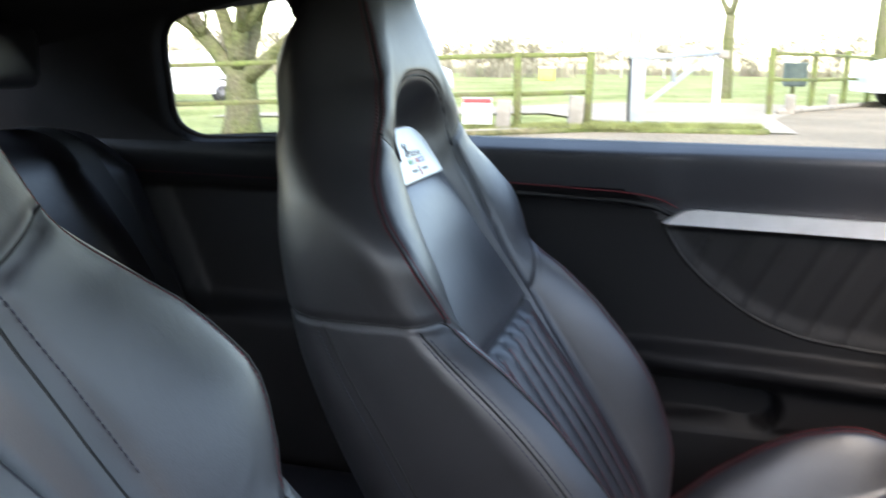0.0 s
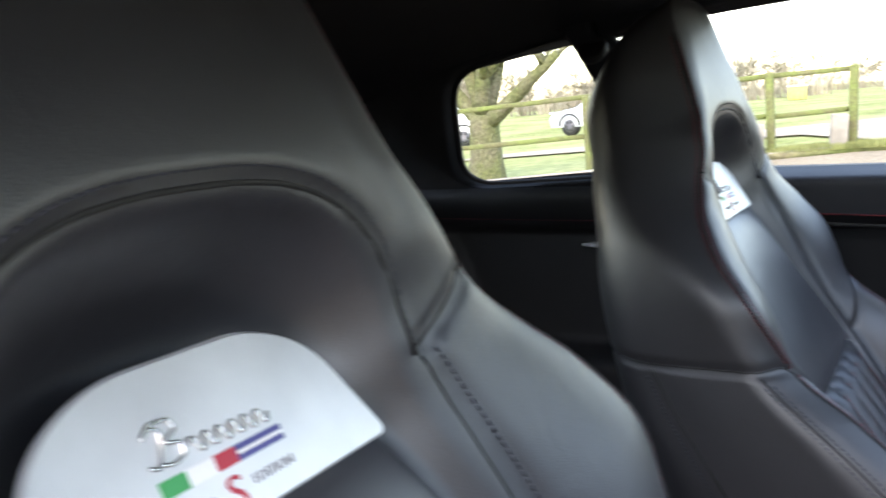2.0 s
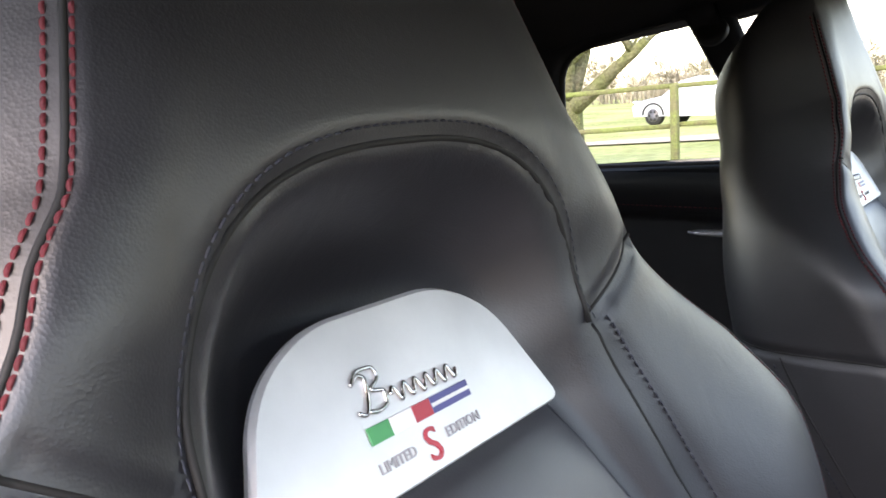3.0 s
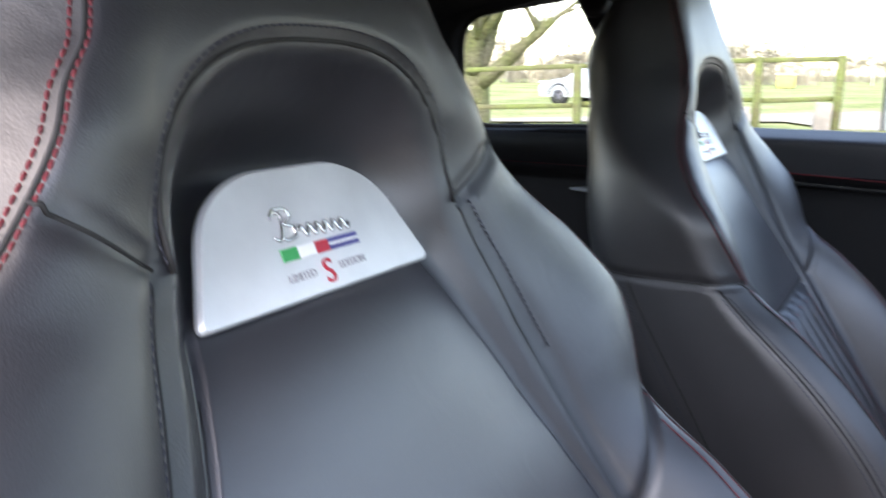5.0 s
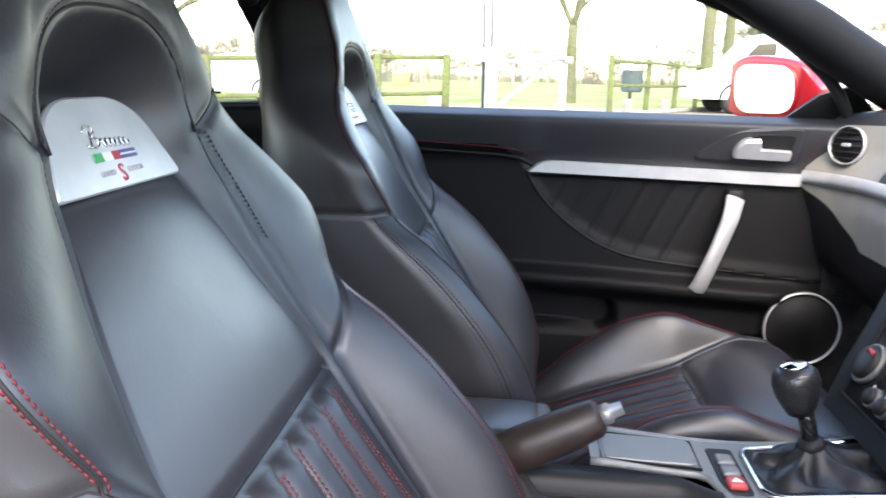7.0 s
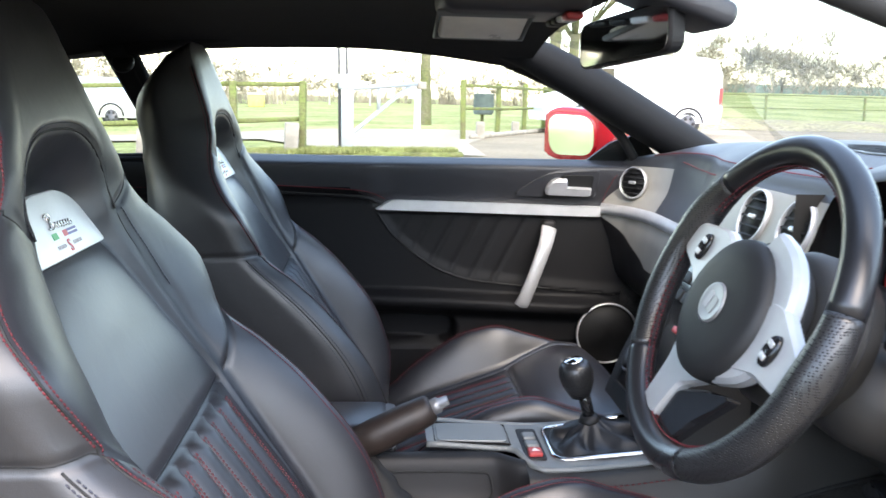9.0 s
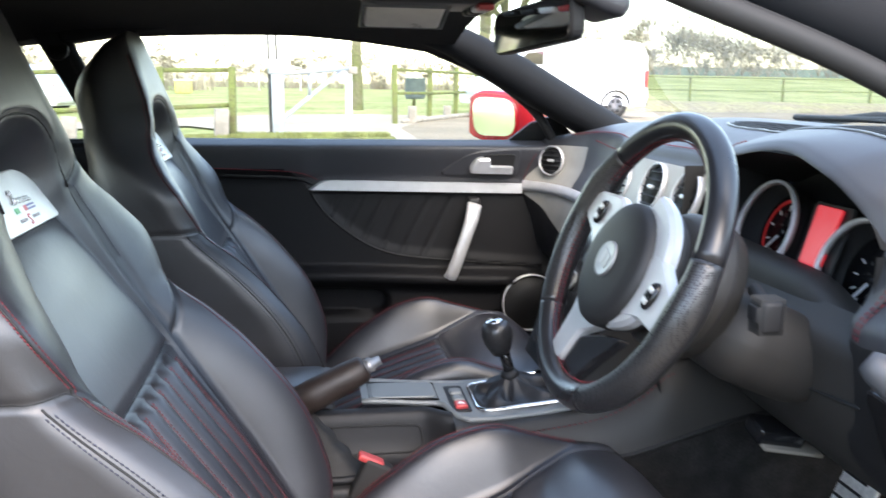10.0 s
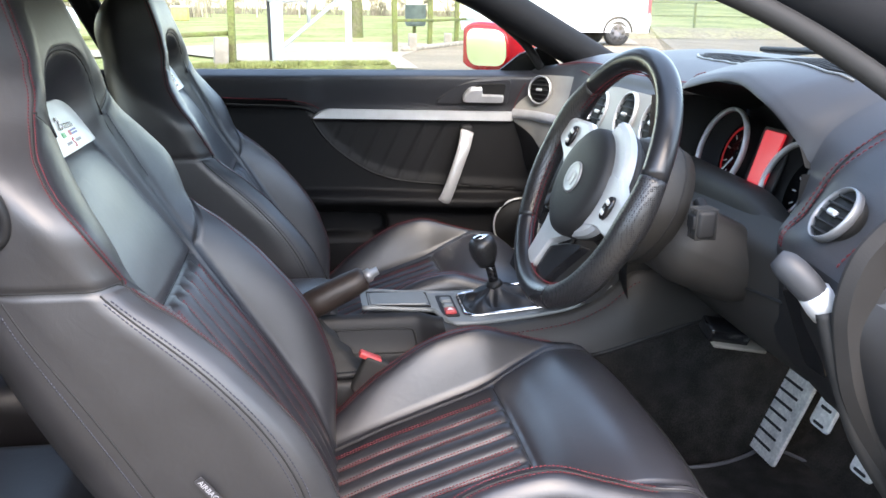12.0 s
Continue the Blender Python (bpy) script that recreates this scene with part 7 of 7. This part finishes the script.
f1 = [(-0.85 - 0.928 * t, 9.65 - 0.372 * t) for t in (0, 0.86, 2.85, 4.85, 6.85, 8.85, 10.85)]
post_fence("fence", f1, (0.90, 0.46), 0.085, 0.94, "mossy timber post and rail fence")
f2 = [(1.67 + 0.92 * k, 14.6 + 1.75 * k + 0.12 * k * k) for k in range(9)]
post_fence("fence", f2, (1.02, 0.58), 0.10, 1.12, "mossy timber fence along the path")
f3 = [(11.0 + 4.4 * k, 31.0 + 0.5 * k) for k in range(12)]
post_fence("fence", f3, (1.2, 0.7), 0.09, 1.25, "thin weathered fence along the meadow", 0.04)
for x, y, h in ((-0.98, 9.48, 0.42), (-1.78, 9.16, 0.40), (-2.6, 8.83, 0.40)):
    b = part("concrete_stub", box((0.17, 0.15, h + 0.1), (0, 0, h / 2 - 0.05), 0.015, pose(0, 0, 0, 2, 3, 12)), CONCRETE)
    b.location = (x, y, ground_z(x, y))
    tagged(b, "weathered concrete stub beside the timber fence", "bollard", "concrete stubs")
for x, y, h in ((2.05, 15.0, 0.34), (3.1, 17.3, 0.30)):
    b = part("timber_stub", box((0.16, 0.14, h + 0.1), (0, 0, h / 2 - 0.05), 0.015), CONCRETE)
    b.location = (x, y, ground_z(x, y))
    tagged(b, "short timber stub beside the path", "bollard", "timber stubs")
kerb = [Vector((1.85 + 0.95 * k, 14.75 + 1.9 * k, 0.33)) for k in range(6)]
struct("path_edging", tube(kerb, 0.06, 6), CONCRETE, "pale timber edging of the path", "kerb")
struct("fence_kerb", tube([Vector((-1.0 - 0.928 * t, 9.37 - 0.372 * t, ground_z(-1.0 - 0.928 * t, 9.37 - 0.372 * t) + 0.02)) for t in np.linspace(0, 10.8, 40)], 0.07, 6), CONCRETE, "concrete kerb along the fence", "kerb")

# steel barrier gate
gate = empty("barrier_gate", "pale steel barrier gate between two posts", "gate", (-0.32, 10.44, 0.28))
part("tall_post", box((0.16, 0.14, 1.0), (0, 0, 0.45), 0.012), GALV, gate, "galvanised main post")
part("cap", box((0.20, 0.16, 0.20), (-0.02, 0, 0.95), 0.02), GALV, gate, "pale box on the main post")
for dx_ in (-0.095, 0.010):
    part("upper_pole", tube([(dx_, 0.02, 0.0), (dx_ - 0.02, 0.02, 1.2), (dx_ - 0.05, 0.02, 2.9)], 0.022, 8), WHEEL_GREY, gate, "thin grey upright pole")
ge = Vector((1.06, 2.41, 0))
part("end_post", box((0.10, 0.10, 1.06), ge + Vector((0, 0, 0.45)), 0.012), WHITE, gate, "white painted end post")
part("top_bar", tube([(0, 0, 0.86), ge + Vector((0, 0, 0.98))], 0.034, 10), GALV, gate, "steel top bar")
part("brace", tube([Vector((0.05, 0.12, 0.25)), ge * 0.88 + Vector((0, 0, 0.95))], 0.030, 10), GALV, gate, "slanting steel brace")
part("strut", tube([ge * 0.40 + Vector((0, 0, 0.52)), ge * 0.40 + Vector((0, 0, 0.9))], 0.026, 8), GALV, gate)
part("lock_box", box((0.16, 0.14, 0.12), ge + Vector((0.06, 0, 0.96)), 0.015), CONCRETE, gate, "rusty lock box")
# litter bin, notice boards
bin_o = empty("litter_bin", "grey green litter bin on a post", "litter bin", (2.42, 17.6, 0.28))
part("drum", turned([(0.0, 0.55), (0.20, 0.55), (0.23, 0.6), (0.23, 0.98), (0.25, 1.0), (0.20, 1.01), (0.0, 1.0)], pose(0, 0, -0.12), 20), material("bin_green", (0.10, 0.13, 0.12), 0.6), bin_o)
part("post", tube([(0.0, 0.22, 0.0), (0.0, 0.22, 0.8)], 0.04, 8), OLDWOOD, bin_o)
sgn = empty("notice_sign", "white notice sign with a red head on the fence", "sign", (-2.05, 8.98, 0.24))
part("board", box((0.34, 0.012, 0.30), (0, 0, 0.28), 0.004, pose(0, 0, 0, 0, 0, 22)), WHITE, sgn, "white sign board")
part("head_band", box((0.33, 0.004, 0.055), (0, 0, 0), 0.001, Matrix.Translation((0.0, -0.009, 0.395)) @ pose(0, 0, 0, 0, 0, 22)), RED_PLASTIC, sgn, "red band")
for k in range(3):
    part("text_bar", box((0.24, 0.004, 0.016), (0, 0, 0), 0.001, Matrix.Translation((0.0, -0.009, 0.33 - 0.05 * k)) @ pose(0, 0, 0, 0, 0, 22)), GREY_INK, sgn)
part("stake", box((0.04, 0.03, 0.3), (0, 0.02, 0.1), 0.003), OLDWOOD, sgn)
ybd = empty("yellow_hut", "small yellow kiosk far across the meadow", "kiosk", (-7.5, 52, 0.28))
part("wall", box((0.9, 0.8, 0.75), (0, 0, 0.37), 0.03), material("yellow_board", (0.55, 0.45, 0.12), 0.7), ybd)
part("roof", box((1.0, 0.9, 0.06), (0, 0, 0.78), 0.02), WHITE, ybd)
goal = empty("goal_frame", "white goal frame on the meadow", "goal", (-2.6, 75, 0.28))
part("frame", tube([(-1.8, 0, 0), (-1.8, 0, 2.0), (1.8, 0, 2.0), (1.8, 0, 0)], 0.06, 8), WHITE, goal)


def grow(at, direction, length, radius, depth, limbs, twigs, r, bend=0.25):
    """Adds a tapered limb and its branches to the two lists of tubes."""
    pts, p, d = [Vector(at)], Vector(at), Vector(direction).normalized()
    n = 6 if depth > 2 else 4
    for i in range(n):
        d = (d + Vector((r.uniform(-1, 1), r.uniform(-1, 1), r.uniform(-0.4, 0.9))) * bend * 0.5).normalized()
        p = p + d * length / n
        pts.append(p)
    rad = [radius * (1 - 0.55 * i / n) for i in range(n + 1)]
    (limbs if depth > 1 else twigs).append((pts, rad, 9 if depth > 3 else (6 if depth > 1 else 3)))
    if depth == 0:
        return
    for k in range(r.choice((3, 4)) if depth < 4 else 4):
        i = r.randint(max(1, n // 2 - 1), n)
        a = r.uniform(0, 6.28)
        side = Vector((math.cos(a), math.sin(a), r.uniform(0.1, 0.7)))
        grow(pts[i], (d * 0.6 + side * 0.9), length * r.uniform(0.55, 0.78), rad[i] * 0.66, depth - 1, limbs, twigs, r, bend * 1.1)


def bare_tree(at, height, radius, seed, label, first=None, depth=4, fork_at=0.0):
    r = random.Random(seed)
    t = empty("tree", label, "tree", (at[0], at[1], ground_z(*at)))
    limbs, twigs = [], []
    top = fork_at or height * 0.36
    trunk = [Vector((0, 0, -0.2)), Vector((0, 0, 0.05)), Vector((0.02, 0, top * 0.33)), Vector((0.0, 0.03, top * 0.7)), Vector((0.02, 0.0, top))]
    rad = [radius * 1.5, radius * 1.25, radius, radius * 0.93, radius * 0.9]
    part("trunk", tube(trunk, rad, 14), BARK, t, "rough mossy trunk")
    fork = trunk[-1]
    for d in first or [(1, 0.2, 1.1), (-0.9, 0.3, 1.0), (0.1, -0.8, 1.4), (-0.2, 0.6, 1.6)]:
        grow(fork - Vector((0, 0, r.uniform(0.0, 0.25))), d, height * 0.28, radius * 0.55, depth, limbs, twigs, r)
    part("limbs", joined(*[tube(p, q, s) for p, q, s in limbs]), BARK, t, "bare spreading limbs")
    part("crown", joined(*[tube(p, q, s, cap=False) for p, q, s in twigs]), TWIG, t, "crown of fine bare twigs")
    return t


bare_tree((-5.1, 9.05), 5.0, 0.215, 11, "stout forked bare tree behind the timber fence", [(0.32, 0.1, 1.3), (-0.42, 0.1, 1.2), (0.05, -0.3, 1.4), (-1.0, 0.2, 0.75), (0.9, -0.1, 0.5)], 4, 0.85)
bare_tree((1.42, 23.5), 5.5, 0.165, 5, "slim bare tree on the meadow", [(0.05, 0.1, 1.6), (-0.5, 0.3, 1.0), (0.4, -0.4, 1.2)], 4, 2.15)
bare_tree((6.5, 30.0), 9.0, 0.24, 21, "tall bare tree behind the parked van")
bare_tree((7.9, 33.0), 9.5, 0.22, 23, "tall bare tree behind the parked van")


def park_z(x, y):
    """The lawn beyond the car park climbs gently."""
    return 0.24 + 2.3 * float(smooth_step(30, 96, y)) * float(smooth_step(4, 20, x - 0.15 * y))


struct("park_lawn", sheet(lambda x, y: Vector((x, y, park_z(x, y))), np.linspace(9, 150, 60), np.linspace(29.5, 120, 40)), GRASS, "pale lawn climbing beyond the car park", "lawn")


def far_wood(name, spots, seed, label, twigs=110, fine=1.0):
    """Many far bare trees and bushes: short stems and crowns of fine crossing twigs, as one mesh."""
    r = random.Random(seed)
    vs, fs = [], []

    def sliver(a, b, th):
        o = len(vs)
        q = r.uniform(0, 3.14)
        side = Vector((math.cos(q), math.sin(q), r.uniform(-0.5, 0.5))) * th
        vs.extend((tuple(a - side), tuple(a + side), tuple(b)))
        fs.append((o, o + 1, o + 2))
    for x, y, h, w in spots:
        foot = park_z(x, y)
        root = Vector((x, y, foot + 0.2))
        lobes = [(Vector((x + r.uniform(-0.7, 0.7) * w, y + r.uniform(-0.5, 0.5) * w, foot + h * r.uniform(0.35, 0.8))), w * r.uniform(0.35, 0.75)) for k in range(6)]
        for c, q in lobes:
            sliver(root, c, 0.03 + 0.008 * h)
        for k in range(twigs * 2):
            c, q = lobes[r.randrange(6)]
            d = Vector((r.gauss(0, 1), r.gauss(0, 1), r.gauss(0.25, 0.8))).normalized()
            a = c + d * q * r.uniform(0.0, 0.7)
            bend = Vector((r.uniform(-0.6, 0.6), r.uniform(-0.6, 0.6), r.uniform(-0.1, 0.8)))
            sliver(a, a + (d + bend).normalized() * q * r.uniform(0.35, 0.8), (0.03 + 0.011 * h) * fine)
        if h < 3.2:
            for k in range(twigs):
                a = Vector((x + r.uniform(-1, 1) * w, y + r.uniform(-0.5, 0.5) * w, 0.15))
                sliver(a, a + Vector((r.uniform(-0.4, 0.4), r.uniform(-0.4, 0.4), h * r.uniform(0.4, 0.9))), 0.05)
    return tagged(part(name, mesh_of(vs, fs, False), BUSH), label, "woodland", kind="stuff")


r9 = random.Random(9)
far_wood("far_trees", [(-130 + 2.0 * k + r9.uniform(-2, 2), 112 + r9.uniform(0, 18) - 0.10 * abs(k - 60), r9.choice((4.0, 5.0, 5.5, 6.5)) * r9.uniform(0.8, 1.2), r9.uniform(1.6, 3.2)) for k in range(170)], 1, "bare brown woodland along the meadow's far edge")
far_wood("far_hedge", [(-150 + 1.5 * k + r9.uniform(-1, 1), 108 + r9.uniform(0, 4), r9.uniform(2.2, 3.6), r9.uniform(1.2, 2.0)) for k in range(260)], 2, "low winter hedge along the meadow", 80)
far_wood("park_bushes", [(24 + 1.7 * k + r9.uniform(-1.2, 1.2), 92 + r9.uniform(-4, 14) - 0.3 * k, r9.choice((4.0, 6.0, 7.5, 9.0)) * r9.uniform(0.8, 1.1), r9.uniform(2.4, 4.2)) for k in range(60)], 3, "bare bushes and trees beyond the car park", 300, 0.6)
far_wood("left_bushes", [(-62 + 1.6 * k + r9.uniform(-1, 1), 42 + r9.uniform(-3, 6) + 0.8 * k, r9.uniform(2.5, 4.5), r9.uniform(1.5, 2.6)) for k in range(34)], 4, "bare bushes behind the parked cars", 120)
net = tagged(part("sports_hedge", box((150, 0.4, 4.2), (0, 0, 2.1), 0.05), material("green_windbreak", (0.15, 0.20, 0.155), 0.9, var=0.2, scale=0.5)), "long dark green windbreak beyond the meadow", "windbreak", kind="structure")
net.location = (118, 128, 0.25)


def parked_car(at, turn, mat, label, van=False):
    """Car or small van: body with wheel arches, windows, wheels, lamps; length along x, tail at +x."""
    c = empty("van" if van else "parked_car", label, "van" if van else "car", (*at, ground_z(*at)))
    c.rotation_euler = (0, 0, radians(turn))
    if van:
        prof = [(-2.15, 0.32), (-2.2, 0.62), (-2.1, 0.88), (-1.45, 1.02), (-0.95, 1.60), (-0.6, 1.78), (0.2, 1.87), (1.6, 1.86), (1.98, 1.80), (2.12, 1.5), (2.16, 0.55), (2.12, 0.32)]
        half = 0.88
    else:
        prof = [(-2.05, 0.28), (-2.1, 0.55), (-1.95, 0.72), (-1.05, 0.88), (-0.45, 1.30), (0.1, 1.42), (0.9, 1.40), (1.55, 1.05), (1.95, 0.92), (2.02, 0.55), (1.98, 0.28)]
        half = 0.84
    n = len(prof)
    vs = []
    for f, inset in ((-1.0, 0.10), (-0.93, 0.0), (-0.6, -0.0), (0.6, -0.0), (0.93, 0.0), (1.0, 0.10)):
        for x, z in prof:
            tumble = 0.16 * max(0.0, (z - 0.85)) if not van else 0.07 * max(0.0, z - 1.0)
            vs.append(Vector((x * (1 - inset * 0.25), (half - tumble) * f, 0.28 + (z - 0.28) * (1 - inset * (0.35 if z > 0.6 else 0)))))
    fs = [(r * n + k, r * n + k + 1, (r + 1) * n + k + 1, (r + 1) * n + k) for r in range(5) for k in range(n - 1)]
    fs += [tuple(range(n)), tuple(reversed(range(5 * n, 6 * n))), tuple(r * n for r in range(6)), tuple(r * n + n - 1 for r in reversed(range(6)))]
    part("body", mesh_of(vs, fs, False), mat, c, "painted body shell")
    for x in (-1.32, 1.30):
        for s in (-1, 1):
            m = pose(x, s * (half - 0.10), 0.31, 90)
            wl = part("wheel", turned([(0.0, -0.09), (0.26, -0.10), (0.31, -0.07), (0.31, 0.07), (0.26, 0.10), (0.0, 0.09)], m, 26), RUBBER, c, "black tyre")
            part("rim", turned([(0.0, -0.03), (0.205, -0.03), (0.20, 0.0), (0.0, 0.01)], m @ pose(0, 0, -s * 0.10, 0 if s < 0 else 0) if s > 0 else m @ pose(0, 0, 0.10), 22), WHEEL_GREY, wl, "grey wheel rim")
            for k in range(6):
                w = math.pi * k / 3
                part("rim_slot", turned([(0.0, -0.008), (0.038, -0.008), (0.038, 0.008), (0.0, 0.008)], m @ pose(0.13 * math.cos(w), 0.13 * math.sin(w), 0.108 if s < 0 else -0.124), 10), RUBBER, wl)
            part("arch", tube([(x + 0.36 * math.cos(a), s * (half + 0.002), 0.31 + 0.36 * math.sin(a)) for a in np.linspace(0.05, math.pi - 0.05, 16)], 0.028, 6), RUBBER, c, "dark wheel arch")
    for s in (-1, 1):
        x0 = 2.10 if van else 1.93
        part("tail_lamp", box((0.10, 0.10, 0.42 if van else 0.16), (x0 - 0.02, s * (half - 0.06), 0.95 if van else 0.80), 0.02), RED_PLASTIC, c, "red tail lamp")
        if van:
            me = plate(rounded([(-1.35, 1.08), (-0.55, 1.08), (-0.55, 1.55), (-0.95, 1.52)], 0.05, 3), 0.01, Matrix(((1, 0, 0, 0), (0, 0, s, s * (half - 0.03)), (0, 1, 0, 0), (0, 0, 0, 1))), 0.003)
            part("side_window", me, GLOSS, c, "dark side window")
            part("side_rail", box((2.4, 0.02, 0.07), (0.6, s * (half + 0.004), 0.70), 0.008), WHITE, c, "side moulding")
        else:
            me = plate(rounded([(-0.85, 0.93), (1.25, 0.95), (0.85, 1.30), (0.05, 1.33), (-0.40, 1.24)], 0.05, 3), 0.01, Matrix(((1, 0, 0, 0), (0, math.sin(0.16) * -s, s, s * (half - 0.012)), (0, 1, 0, 0), (0, 0, 0, 1))), 0.003)
            me.transform(Matrix.Translation((0, s * 0.0, 0)))
            part("side_window", me, GLOSS, c, "dark side windows")
        part("head_lamp", box((0.16, 0.22, 0.12), (-2.0, s * (half - 0.16), 0.70), 0.03), CHROME, c, "clear head lamp")
    part("bumper", box((0.12, half * 1.9, 0.20), (2.10 if van else 1.98, 0, 0.42), 0.04), PLASTIC if van else mat, c, "rear bumper")
    return c


parked_car((6.05, 19.2), 3, WHITE, "white van parked by the path", True)
parked_car((-13.5, 21.0), 20, WHITE, "white parked car beyond the fence")
parked_car((-17.8, 22.6), 15, material("pale_blue_paint", (0.35, 0.45, 0.55), 0.3, coat=0.5), "pale blue parked car beyond the fence")
parked_car((-8.6, 24.5), -10, material("silver_paint", (0.5, 0.5, 0.5), 0.3, 0.5, coat=0.5), "silver parked car beyond the fence")

# wiper at the foot of the windscreen
wip = empty("wiper", "black windscreen wiper at the foot of the glass", "wiper", (1.0, 0.2, 0.975))
part("arm", tube([(0.03, -0.02, 0.0), (0.0, -0.25, 0.022), (-0.01, -0.45, 0.016)], 0.007, 8), RUBBER, wip)
part("blade", tube([(-0.015, -0.05, 0.012), (-0.018, -0.35, 0.018), (-0.012, -0.62, 0.010)], 0.005, 8), RUBBER, wip)
part("hinge", box((0.04, 0.03, 0.03), (0.03, -0.02, 0.0), 0.008), RUBBER, wip)
